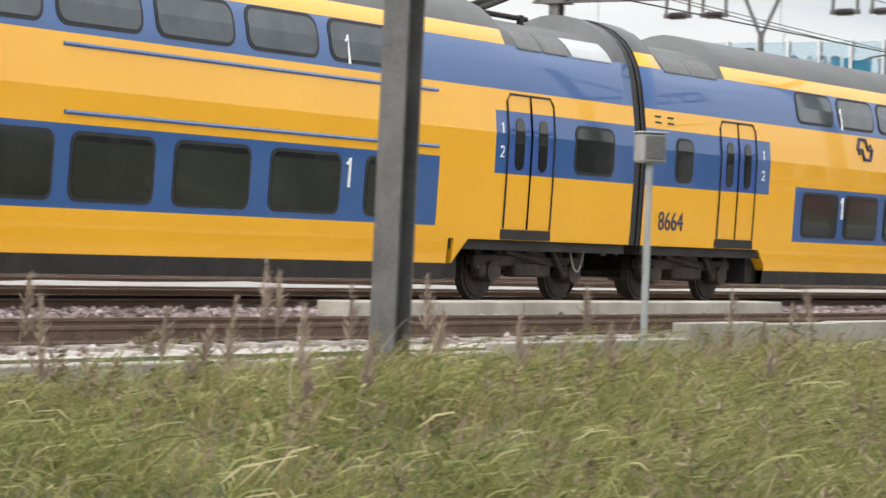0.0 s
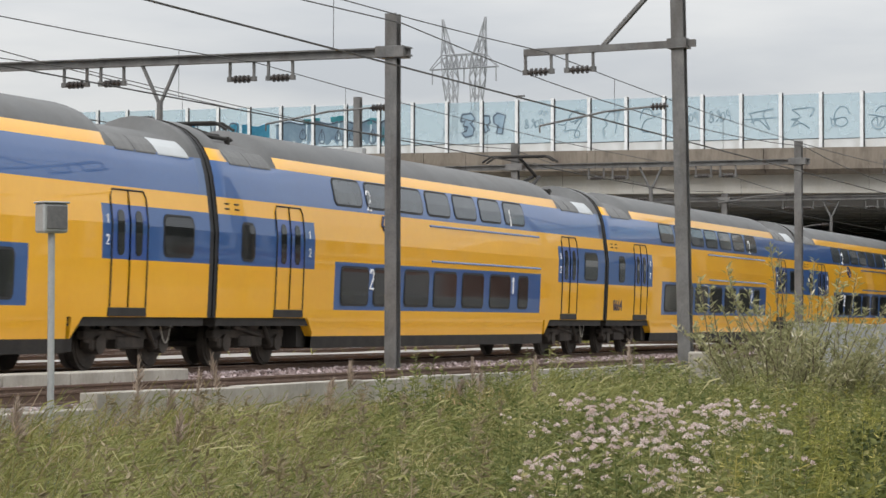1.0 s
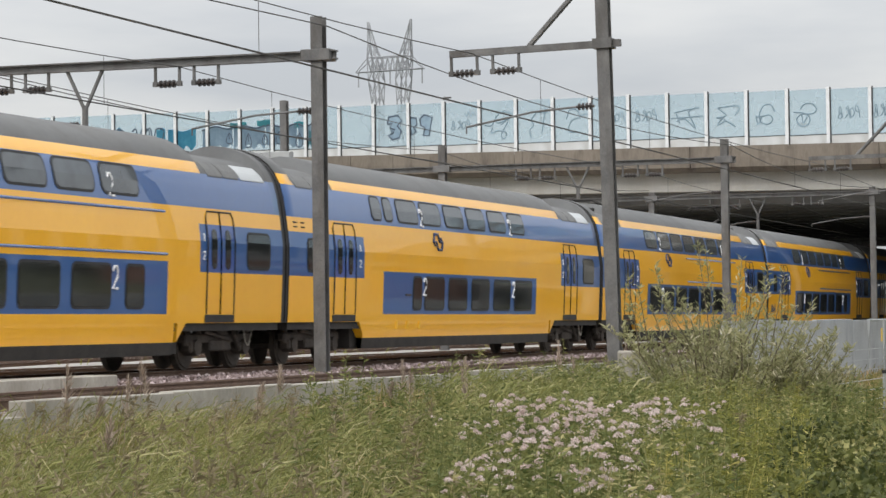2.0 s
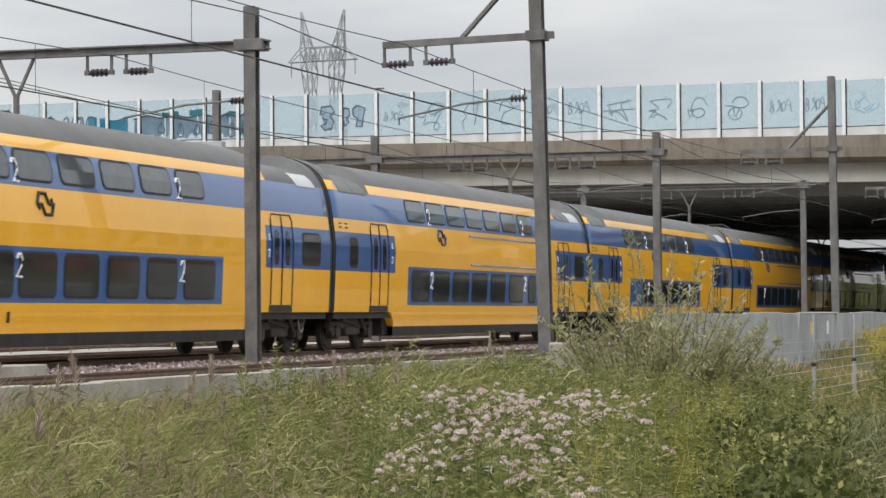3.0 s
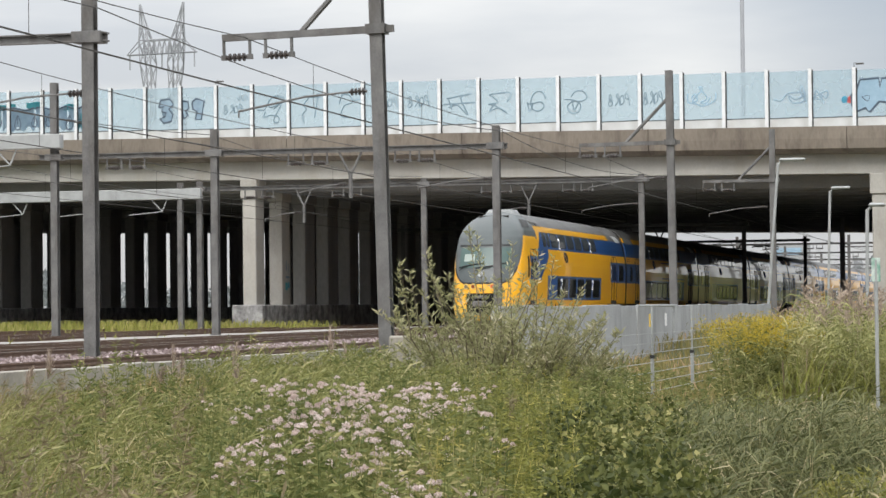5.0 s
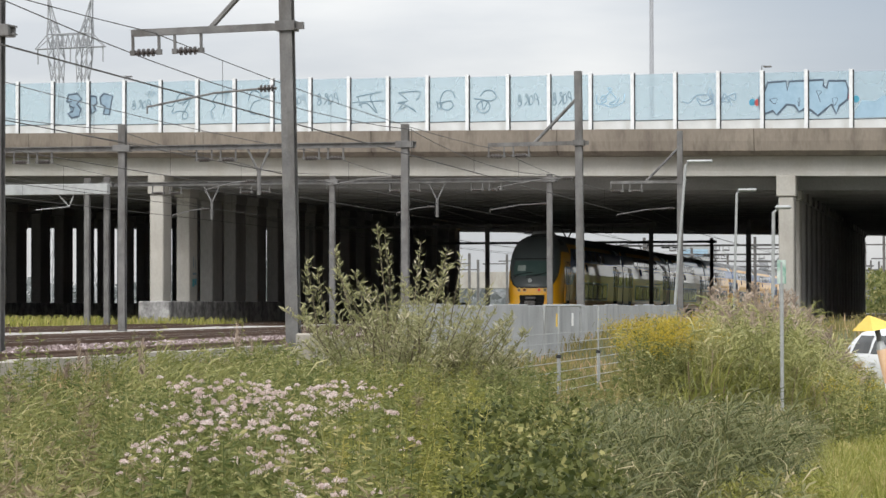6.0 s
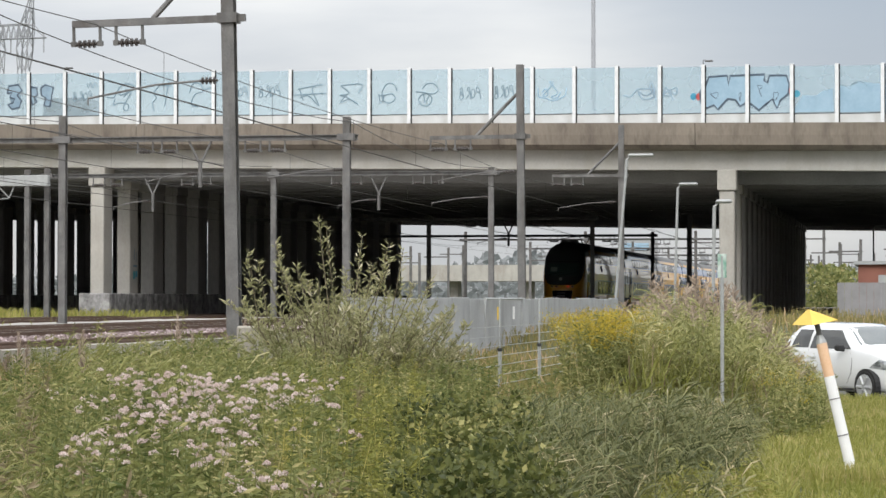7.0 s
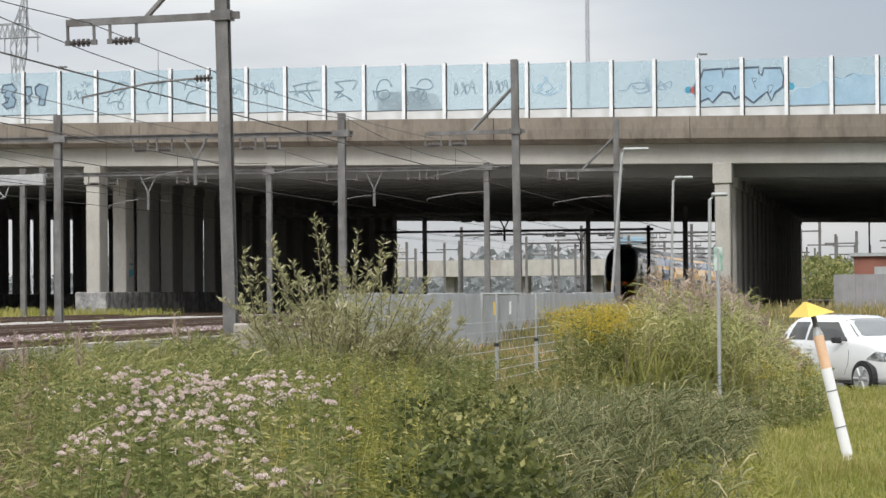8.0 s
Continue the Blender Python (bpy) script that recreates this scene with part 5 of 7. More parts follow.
def scatter(rng, n, az, d, lmin=-8.0, lmax=13.5, power=1.0, clump=0.0, scale=0.35):
    """Spots inside a sector, thinned where a noise field is low so that they stand in tufts."""
    a = rng.uniform(az[0], az[1], n)
    r = d[0] + (d[1] - d[0]) * rng.random(n) ** power
    s, l = place(a, r)
    ok = (l > lmin) & (l < lmax)
    if clump:
        f = np.array([noise.noise((x * scale, y * scale, 3.1)) for x, y in zip(s, l)])
        ok &= f > rng.uniform(-0.6, 0.6, n) * (1 - clump) + (clump - 0.5) * 0.5
    return s[ok], l[ok]


STREAM = leafy("streaming_reed", (0.115, 0.150, 0.040), (0.28, 0.315, 0.105), (0.40, 0.415, 0.20), warm=1.08)
SPIRE = leafy("yellow_green_spire", (0.11, 0.14, 0.030), (0.27, 0.295, 0.065), (0.42, 0.41, 0.12), warm=1.06)
MEADOW = leafy("meadow_grass", (0.105, 0.125, 0.032), (0.25, 0.255, 0.09), (0.42, 0.36, 0.20), warm=1.18)
MEADOW2 = leafy("fresh_grass", (0.115, 0.145, 0.030), (0.275, 0.305, 0.088), (0.40, 0.39, 0.19), warm=1.08)
DRY = leafy("dry_grass", (0.18, 0.14, 0.085), (0.36, 0.30, 0.19), (0.52, 0.46, 0.33))
PLUME = leafy("reed_plume", (0.20, 0.165, 0.12), (0.40, 0.34, 0.24), (0.54, 0.48, 0.36))
SEED = leafy("seed_head", (0.13, 0.115, 0.055), (0.26, 0.225, 0.12), (0.38, 0.34, 0.20))
HERB = leafy("green_herb", (0.070, 0.105, 0.026), (0.215, 0.255, 0.080), (0.37, 0.38, 0.16), warm=1.08)
BRAMBLE = leafy("bramble_leaf", (0.036, 0.056, 0.014), (0.14, 0.175, 0.048), (0.32, 0.35, 0.13), warm=1.10)
REED = leafy("blue_green_reed", (0.066, 0.092, 0.034), (0.19, 0.228, 0.090), (0.36, 0.37, 0.20), warm=1.12)
OLIVE = leafy("olive_reed", (0.17, 0.20, 0.065), (0.37, 0.395, 0.15), (0.52, 0.52, 0.26), warm=1.03)
LAWN = leafy("short_lawn", (0.15, 0.20, 0.035), (0.28, 0.32, 0.085), (0.35, 0.36, 0.14), warm=1.13)
FLOWER = leafy("pinkish_white_bloom", (0.54, 0.45, 0.38), (0.70, 0.64, 0.56), (0.78, 0.75, 0.67), 0.8)
GOLD = leafy("yellow_bloom", (0.33, 0.27, 0.03), (0.52, 0.42, 0.045), (0.48, 0.44, 0.12), 0.8)
WILLOW = leafy("willow_leaf", (0.20, 0.23, 0.10), (0.37, 0.40, 0.20), (0.56, 0.58, 0.38), warm=1.06)
BARK = surface("young_bark", (0.10, 0.085, 0.055), (0.20, 0.17, 0.11), 8.0, 0.9)


def build_plants():
    rng = np.random.default_rng(11)

    def near_kerb(s, l):
        return np.where(l > 11.3, np.where(s < 27.5, 1.2, 0.86), 1.0)
    # meadow along the bank: finer grass below, reeds with long leaves streaming with the wind above
    s, l = scatter(rng, 30000, (-31, 0), (11, 36), 2.0, 13.65, 0.8, 0.45, 0.9)
    h = rng.uniform(0.25, 0.65, len(s)) * near_kerb(s, l) * swell(s, l)
    blade_field("meadow_grass", s, l, h * np.interp(l, [10.5, 13.0], [1.0, 1.05]), rng.uniform(0.008, 0.020, len(s)), rng.uniform(0.15, 0.5, len(s)), MEADOW2, "wind-blown fresh green meadow grass on the bank", "grass", rng, 1.35, (0.25, -0.55))
    s, l = scatter(rng, 22000, (-31, 6), (11, 58), 2.0, 13.6, 0.8, 0.4, 1.3)
    h = rng.uniform(0.4, 0.85, len(s)) * near_kerb(s, l) * swell(s, l, 0.6, 1.25)
    blade_field("tall_grass", s, l, h, rng.uniform(0.006, 0.014, len(s)), rng.uniform(0.05, 0.3, len(s)), MEADOW, "tall thin green and straw-coloured grass", "grass", rng, 0.7, (0.2, -0.3))
    s, l = scatter(rng, 15000, (-31, 5), (11, 56), 3.0, 13.6, 0.9, 0.55, 0.7)
    h = rng.uniform(0.35, 0.95, len(s)) * near_kerb(s, l)
    blade_field("dry_grass", s, l, h, rng.uniform(0.005, 0.012, len(s)), rng.uniform(0.1, 0.6, len(s)), DRY, "dry straw-coloured grass stems among the green", "grass", rng, 0.9, (0.2, -0.3))
    s, l = scatter(rng, 4200, (-31, -3.6), (11, 30), 2.0, 13.3, 0.85, 0.6, 0.55)
    h = rng.uniform(0.4, 0.9, len(s)) * np.interp(l, [8.0, 11.0, 13.0], [1.0, 0.75, 0.58]) * swell(s, l, 0.6, 1.2, 0.5)
    reed_field("wind_blown_reeds", s, l, h, 8, 0.36, STREAM, "pale green reed leaves streaming in the wind", rng, 0.012, (0.35, -1.1), (0.06, -0.25), 0.1)
    s, l = scatter(rng, 900, (-4.2, 1.5), (26, 40), 4.0, 13.0, 0.9, 0.4, 0.6)
    reed_field("bank_reeds", s, l, rng.uniform(0.5, 0.95, len(s)), 8, 0.36, STREAM, "loose green reeds on the upper bank", rng, 0.016, (0.3, -0.9), (0.05, -0.15), 0.15)
    # mixed fringe along the foot of the kerb wall
    for count, tone, name, label in ((4200, MEADOW, "kerb_fringe", "tall grass fringe along the kerb wall"), (2600, DRY, "dry_kerb_fringe", "dry brown stems along the kerb wall")):
        s, l = rng.uniform(10, 46, count), rng.uniform(12.5, 13.66, count)
        blade_field(name, s, l, rng.uniform(0.2, 0.5, count) * swell(s, l, 0.5, 1.3, 0.6), rng.uniform(0.006, 0.014, count), rng.uniform(0.05, 0.25, count), tone, label, "grass", rng, 0.7, (0.15, -0.3))
    # broad low docks and nettles here and there between the grass
    s, l = scatter(rng, 260, (-31, -2), (12, 30), 3.0, 13.2, 0.9, 0.5, 0.4)
    herb_field("bank_herbs", s, l, rng.uniform(0.3, 0.7, len(s)), 24, 0.12, HERB, "leafy green herbs scattered through the grass", "weeds", rng, 0.38, 0.2)
    # dull brown seed heads nodding over the grass
    s, l = scatter(rng, 1000, (-31, 3), (11.5, 30), 3.0, 11.6, 0.9, 0.5, 0.5)
    n, m = len(s), 26
    foot = np.stack([s, l, ground_at(s, l)], -1)
    tip = foot + np.stack([rng.normal(0.18, 0.12, n), rng.normal(0, 0.12, n), rng.uniform(0.5, 0.9, n)], -1)
    v1, f1, bow = stem_arrays(foot, tip, np.full(n, 0.004), rng)
    u = rng.uniform(0.78, 1.0, (n, m))
    at = foot[:, None] + (tip - foot)[:, None] * u[..., None]
    ln = rng.uniform(0.04, 0.11, (n, m))
    v2, f2 = leaf_arrays(at.reshape(-1, 3), np.stack([rng.normal(0.6, 0.6, n * m), rng.normal(0, 0.6, n * m), rng.uniform(-0.3, 0.9, n * m)], -1), ln.reshape(-1), ln.reshape(-1) * 0.22, rng)
    stuff_mesh("seed_heads", np.concatenate([v1, v2]), np.concatenate([f1, f2 + len(v1)]), SEED, "dull brown seed heads among the grass", "grass")
    # thick weeds before the block and the wall
    s, l = scatter(rng, 900, (-1.5, 5.5), (30, 43), 5.0, 12.6)
    herb_field("bank_weeds", s, l, rng.uniform(0.55, 1.1, len(s)), 34, 0.11, HERB, "tall leafy weeds on the upper bank", "weeds", rng, 0.26)
    # reed plumes along the kerb
    n = 46
    az, d = rng.uniform(-30, 3, n), rng.uniform(17, 50, n)
    l = rng.uniform(10.6, 13.5, n)
    a = np.radians(14.606 - az)
    s = l / np.tan(a)
    s, l = s[s < 58], l[s < 58]
    n = len(s)
    z = ground_at(s, l)
    foot = np.stack([s, l, z], -1)
    hgt = rng.uniform(0.5, 1.2, n)
    tip = foot + np.stack([rng.normal(0.12, 0.08, n), rng.normal(0, 0.06, n), hgt], -1)
    v1, f1, bow = stem_arrays(foot, tip, np.full(n, 0.006), rng)
    m = 120
    u = rng.uniform(0.55, 1.0, (n, m))
    at = foot[:, None] + (tip - foot)[:, None] * u[..., None]
    dirs = np.stack([rng.normal(0.2, 0.45, (n, m)), rng.normal(-0.25, 0.45, (n, m)), rng.uniform(0.7, 1.6, (n, m))], -1)
    ln = rng.uniform(0.05, 0.14, (n, m)) * (1.25 - u)[...] * 2.4
    v2, f2 = leaf_arrays(at.reshape(-1, 3), dirs.reshape(-1, 3), ln.reshape(-1), ln.reshape(-1) * 0.10, rng)
    stuff_mesh("reed_plumes", np.concatenate([v1, v2]), np.concatenate([f1, f2 + len(v1)]), PLUME, "feathery brown reed plumes standing along the kerb", "reeds")
    # leafy weeds of the middle stretch
    s, l = scatter(rng, 7600, (-7, 9.8), (13, 56), 3.0, 13.5, 0.8, 0.25, 0.7)
    h = rng.uniform(0.4, 1.0, len(s)) * np.where(l > 12.3, 0.8, 1.0) * swell(s, l, 0.5, 1.3, 0.6)
    h = h * np.where((14.606 - np.degrees(np.arctan2(l, s)) > 4.5) & (np.hypot(s, l) > 30), 0.55, 1.0)
    bearing, far = 14.606 - np.degrees(np.arctan2(l, s)), np.hypot(s, l)
    ok = ~((bearing > 3.6) & (bearing < 6.4) & (far < 26)) & ~((bearing > -4.2) & (bearing < 2.2) & (far < 26) & (rng.random(len(s)) < 0.6))
    s, l, h = s[ok], l[ok], h[ok]
    herb_field("green_weeds", s, l, h, 28, 0.115, HERB, "dense leafy green weeds on the bank", "weeds", rng, 0.26)
    # flowering clump: leafy bushes crowned with flat pinkish-white heads
    s, l = scatter(rng, 2500, (-4.2, 2.2), (13.6, 27), 1.0, 13.0, 0.9, 0.25, 0.5)
    h = rng.uniform(0.55, 1.2, len(s)) * swell(s, l, 0.75, 1.12, 0.7)
    ob, tip = herb_field("flowering_herbs", s, l, h, 40, 0.10, HERB, "tall leafy stems of a flowering clump", "weeds", rng, 0.28, 0.08, 0.2)
    core = 14.606 - np.degrees(np.arctan2(l, s))
    ok = (h > 0.80) & (rng.random(len(tip)) < np.interp(core, [-3.6, -2.2, 0.6, 2.0], [0.12, 0.46, 0.46, 0.18]))
    bed = np.array([noise.noise((a * 0.75, b * 0.75, 4.4)) for a, b in zip(tip[:, 0], tip[:, 1])])
    tip = tip[ok & (bed > -0.02)]
    per, m = 3, 60
    heads = np.repeat(tip, per, 0) + rng.normal(0, 1, (len(tip) * per, 3)) * (0.065, 0.065, 0.04)
    r = rng.uniform(0.016, 0.034, len(heads))[:, None]
    q, th = np.sqrt(rng.random((len(heads), m))), rng.uniform(0, 2 * np.pi, (len(heads), m))
    c = heads[:, None] + np.stack([np.cos(th) * q * r, np.sin(th) * q * r, (0.55 - 0.75 * q ** 2) * r], -1)
    k = rng.uniform(0.010, 0.017, c.shape[:2]).reshape(-1)
    v, f = leaf_arrays(c.reshape(-1, 3), rng.normal(size=(c.shape[0] * m, 3)) + (0, 0, 0.5), k, k * 0.9, rng)
    stuff_mesh("flower_heads", v, f, FLOWER, "clusters of small flat pinkish-white flower heads", "flowers")
    # upright yellow-green spires between the blooms and the brambles
    s, l = scatter(rng, 1300, (0.6, 4.2), (14, 36), 1.0, 13.0, 0.9, 0.5, 0.6)
    herb_field("yellow_green_spires", s, l, rng.uniform(0.6, 1.15, len(s)) * swell(s, l, 0.7, 1.15, 0.7), 60, 0.085, SPIRE, "feathery upright yellow-green weeds", "weeds", rng, 0.2, 0.05, 0.2)
    # brambles: dark dense mounds
    s, l = scatter(rng, 120, (3.7, 6.3), (14, 26), -2, 13, 0.9)
    mound_field("bramble_thicket", s, l, rng.uniform(0.22, 0.46, len(s)), rng.uniform(0.4, 0.95, len(s)), 460, 0.060, BRAMBLE, "dark dense bramble thicket", "brambles", rng, 0.68)
    s, l = scatter(rng, 150, (3.7, 6.3), (14, 26), -2, 13, 0.9)
    herb_field("bramble_shoots", s, l, rng.uniform(0.4, 0.95, len(s)), 40, 0.062, BRAMBLE, "arching bramble shoots over the thicket", "brambles", rng, 0.6, 0.3, 0.3)
    # blue-green reed grass and its taller stand further off
    s, l = scatter(rng, 4300, (5.7, 11.8), (15.5, 34), -3, 12, 0.9, 0.35, 0.8)
    bearing, far = 14.606 - np.degrees(np.arctan2(l, s)), np.hypot(s, l)
    ok = far > 17 + 6.5 * np.clip(bearing - 9.3, 0, 9)
    s, l = s[ok], l[ok]
    reed_field("reed_grass", s, l, rng.uniform(0.5, 0.95, len(s)) * swell(s, l, 0.6, 1.25, 0.6) * np.interp(np.hypot(s, l), [24, 31], [1.0, 0.65]), 16, 0.30, REED, "blue-green drooping reed grass in the ditch", rng, 0.012, (0.3, -0.45), (0.06, -0.08), 0.05)
    def stand(s, l):
        az = 14.606 - np.degrees(np.arctan2(l, s))
        return np.interp(az, [7.4, 8.4, 9.2, 11.0, 11.7, 12.2, 12.8], [0.9, 1.35, 2.05, 1.9, 1.3, 0.85, 0.35])
    for count, tone, name, label in ((7600, LAWN, "tall_reed_grass", "yellow-green tall grass within the reed stand"), (1300, DRY, "old_reeds", "dry straw-brown reeds within the stand")):
        s, l = scatter(rng, count, (7.5, 13.0), (36, 52), 1.0, 10, 1.0, 0.2, 0.9)
        blade_field(name, s, l, stand(s, l) * rng.uniform(0.5, 1.05, len(s)) * swell(s, l, 0.75, 1.1, 0.7), rng.uniform(0.010, 0.024, len(s)), rng.uniform(0.2, 0.7, len(s)), tone, label, "reeds", rng, 1.0, (0.15, -0.1))
    s, l = scatter(rng, 1500, (8.0, 12.8), (36.5, 48), 1.0, 10)
    reed_field("tall_reeds", s, l, stand(s, l) * rng.uniform(0.55, 1.0, len(s)) * swell(s, l, 0.8, 1.1, 0.7), 18, 0.34, OLIVE, "tall olive-green reeds in a dense stand", rng, 0.015)
    s, l = scatter(rng, 300, (8.0, 12.6), (37.5, 44), 1.0, 10)
    herb_field("reed_side_weeds", s, l, stand(s, l) * rng.uniform(0.5, 0.95, len(s)), 40, 0.14, HERB, "leafy olive weeds among the tall reeds", "weeds", rng, 0.24)
    n = 130
    s, l = place(rng.uniform(8.6, 12.6, n), rng.uniform(38, 48, n))
    hh = stand(s, l)
    foot = np.stack([s, l, ground_at(s, l)], -1)
    tip = foot + np.stack([rng.normal(0.1, 0.1, n), rng.normal(0, 0.1, n), hh * rng.uniform(0.85, 1.1, n)], -1)
    v1, f1, bow = stem_arrays(foot, tip, np.full(n, 0.006), rng)
    m = 40
    u = rng.uniform(0.82, 1.0, (n, m))
    at = foot[:, None] + (tip - foot)[:, None] * u[..., None]
    ln = rng.uniform(0.06, 0.16, (n, m))
    v2, f2 = leaf_arrays(at.reshape(-1, 3), np.stack([rng.normal(0.5, 0.5, n * m), rng.normal(0, 0.5, n * m), rng.uniform(0.2, 1, n * m)], -1), ln.reshape(-1), ln.reshape(-1) * 0.2, rng)
    stuff_mesh("tall_reed_plumes", np.concatenate([v1, v2]), np.concatenate([f1, f2 + len(v1)]), PLUME, "brownish plumes over the tall reed stand", "reeds")
    # goldenrod in front of the reeds
    s, l = scatter(rng, 190, (7.3, 9.0), (37.0, 40.0), 1, 9)
    ob, tip = herb_field("goldenrod_stems", s, l, rng.uniform(1.25, 1.72, len(s)), 44, 0.12, HERB, "leafy stems of goldenrod", "weeds", rng, 0.25)
    c = (tip[:, None] + np.stack([rng.normal(0, 0.06, (len(tip), 60)), rng.normal(0, 0.06, (len(tip), 60)), rng.normal(-0.05, 0.06, (len(tip), 60))], -1)).reshape(-1, 3)
    k = rng.uniform(0.015, 0.035, len(c))
    v, f = leaf_arrays(c, rng.normal(size=c.shape), k, k * 0.6, rng)
    stuff_mesh("goldenrod_bloom", v, f, GOLD, "yellow goldenrod bloom on tall stems", "flowers")
    s, l = scatter(rng, 130, (11.6, 12.75), (33, 42), -1, 6)
    ob, tip = herb_field("roadside_weeds", s, l, rng.uniform(0.5, 0.95, len(s)), 30, 0.10, HERB, "yellow-green weeds beside the lawn", "weeds", rng, 0.28)
    c = (tip[::4, None] + rng.normal(0, 0.05, (len(tip[::4]), 40, 3))).reshape(-1, 3)
    k = rng.uniform(0.015, 0.03, len(c))
    v, f = leaf_arrays(c, rng.normal(size=c.shape), k, k * 0.6, rng)
    stuff_mesh("weed_bloom", v, f, GOLD, "sparse yellow bloom on roadside weeds", "flowers")
    # lawn by the car park
    s, l = scatter(rng, 42000, (9.6, 15.5), (13, 48), -8, 6, 0.8)
    blade_field("lawn", s, l, rng.uniform(0.06, 0.22, len(s)), rng.uniform(0.008, 0.016, len(s)), rng.uniform(0.02, 0.10, len(s)), LAWN, "short bright green lawn by the car park", "grass", rng, 0.5, (0.1, 0))
    s, l = scatter(rng, 9000, (10.1, 12.2), (16, 30), -8, 6, 0.8, 0.3, 0.9)
    blade_field("lawn_edge_grass", s, l, rng.uniform(0.15, 0.45, len(s)), rng.uniform(0.008, 0.016, len(s)), rng.uniform(0.05, 0.25, len(s)), LAWN, "longer grass along the lawn's edge", "grass", rng, 0.6, (0.2, 0))
    # soft bushes where the lawn meets the ditch
    s, l = scatter(rng, 80, (9.2, 11.6), (14.5, 21), -6, 6, 0.9)
    mound_field("lawn_bushes", s, l, rng.uniform(0.18, 0.38, len(s)), rng.uniform(0.3, 0.55, len(s)), 460, 0.06, LAWN, "soft bright green bushes along the lawn", "weeds", rng, 0.3)
    s, l = scatter(rng, 220, (9.4, 10.8), (17, 24), -6, 6, 0.9, 0.4, 0.8)
    reed_field("lawn_reeds", s, l, rng.uniform(0.4, 0.75, len(s)), 9, 0.26, REED, "green reeds between ditch and lawn", rng, 0.014, (0.2, -0.5), (0.05, -0.1), 0.1)
    # a tuft round the foot of the marker post
    n = 1700
    s, l = 26.0 + rng.normal(-0.35, 0.35, n), 0.42 + rng.normal(0, 0.4, n)
    blade_field("grass_tuft", s, l, rng.uniform(0.16, 0.36, n), rng.uniform(0.007, 0.014, n), rng.uniform(0.02, 0.12, n), LAWN, "longer green grass round the marker post", "grass", rng, 0.5, (0.15, 0))
    # filler under everything in the mid ground
    s, l = scatter(rng, 36000, (-6, 14.5), (26, 90), 0, 13.5, 0.9)
    bearing, far = 14.606 - np.degrees(np.arctan2(l, s)), np.hypot(s, l)
    ok = ~((bearing > 12.7) & (far < 58)) & ~((bearing > 10.8) & (far < 36))
    s, l = s[ok], l[ok]
    blade_field("undergrowth", s, l, rng.uniform(0.25, 0.7, len(s)) * swell(s, l), rng.uniform(0.014, 0.03, len(s)), rng.uniform(0.05, 0.3, len(s)), MEADOW, "mixed olive undergrowth on the bank", "grass", rng, 0.6, (0.2, 0))
    # weeds along the far tracks
    n = 7000
    s, l = np.where(rng.random(n) < 0.6, rng.uniform(82, 129, n), rng.uniform(112, 130, n)), rng.uniform(49, 63, n)
    l = np.where(s > 116, l - 9.5 * rng.random(n), l)
    blade_field("far_weeds", s, l, rng.uniform(0.3, 0.9, n), rng.uniform(0.03, 0.06, n), rng.uniform(0.1, 0.3, n), LAWN, "yellow-green weeds beyond the far tracks", "weeds", rng, 0.5, (0.1, 0))
    n = 1500
    s, l = rng.uniform(121, 129.5, n), rng.uniform(36.5, 47, n)
    blade_field("pier_weeds", s, l, rng.uniform(0.2, 0.75, n), rng.uniform(0.03, 0.05, n), rng.uniform(0.1, 0.3, n), LAWN, "yellow-green weeds at the foot of the piers", "weeds", rng, 0.5, (0.1, 0))
    n = 160
    s, l = rng.uniform(60, 118, n), np.where(rng.random(n) < 0.5, rng.uniform(29.3, 31.5, n), rng.uniform(41.2, 43.5, n))
    blade_field("ballast_weeds", s, l, rng.uniform(0.15, 0.5, n), rng.uniform(0.02, 0.04, n), rng.uniform(0.1, 0.3, n), LAWN, "small yellow weeds in the ballast", "weeds", rng, 0.5, (0.1, 0))


build_plants()


def build_willow(s, l, tall, spread, count, seed, label):
    rng = np.random.default_rng(seed)
    sh = thing("willow_shrub", label, "shrub", TRACK @ pose(s, l, ground_z(s, l)))
    n = count
    a = rng.uniform(0, 2 * np.pi, n)
    out = spread * np.sqrt(rng.random(n))
    hgt = tall * (0.42 + 0.58 * rng.random(n) ** 1.8) * (1.05 - 0.35 * (out / spread))
    foot = np.stack([np.cos(a) * out * 0.25, np.sin(a) * out * 0.25, np.zeros(n)], -1)
    tip = np.stack([np.cos(a) * out, np.sin(a) * out, hgt], -1)
    v, f, bow = stem_arrays(foot, tip, np.full(n, 0.014), rng)
    for k in range(n):
        me = bpy.data.meshes.new("stem")
        me.from_pydata(v[k * 9:k * 9 + 9].tolist(), [], (f[k * 12:k * 12 + 12] - k * 9).tolist())
        me.materials.append(BARK)
        part("stem", me, None, sh)
    m = 110
    u = rng.uniform(0.2, 1.0, (n, m)) ** 0.7
    at = foot[:, None] + (tip - foot)[:, None] * u[..., None] + bow[:, None] * (4 * u * (1 - u))[..., None]
    at = at + rng.normal(0, 0.05, at.shape) * (1.1 - u)[..., None] * 2
    th = rng.uniform(0, 2 * np.pi, (n, m))
    dirs = np.stack([np.cos(th), np.sin(th), rng.uniform(0.2, 1.4, (n, m))], -1)
    ln = rng.uniform(0.085, 0.15, n * m)
    v, f = leaf_arrays(at.reshape(-1, 3), dirs.reshape(-1, 3), ln, ln * 0.20, rng)
    me = bpy.data.meshes.new("foliage")
    me.from_pydata(v.tolist(), [], f.tolist())
    me.materials.append(WILLOW)
    part("foliage", me, None, sh, "narrow grey-green leaves")
    return sh


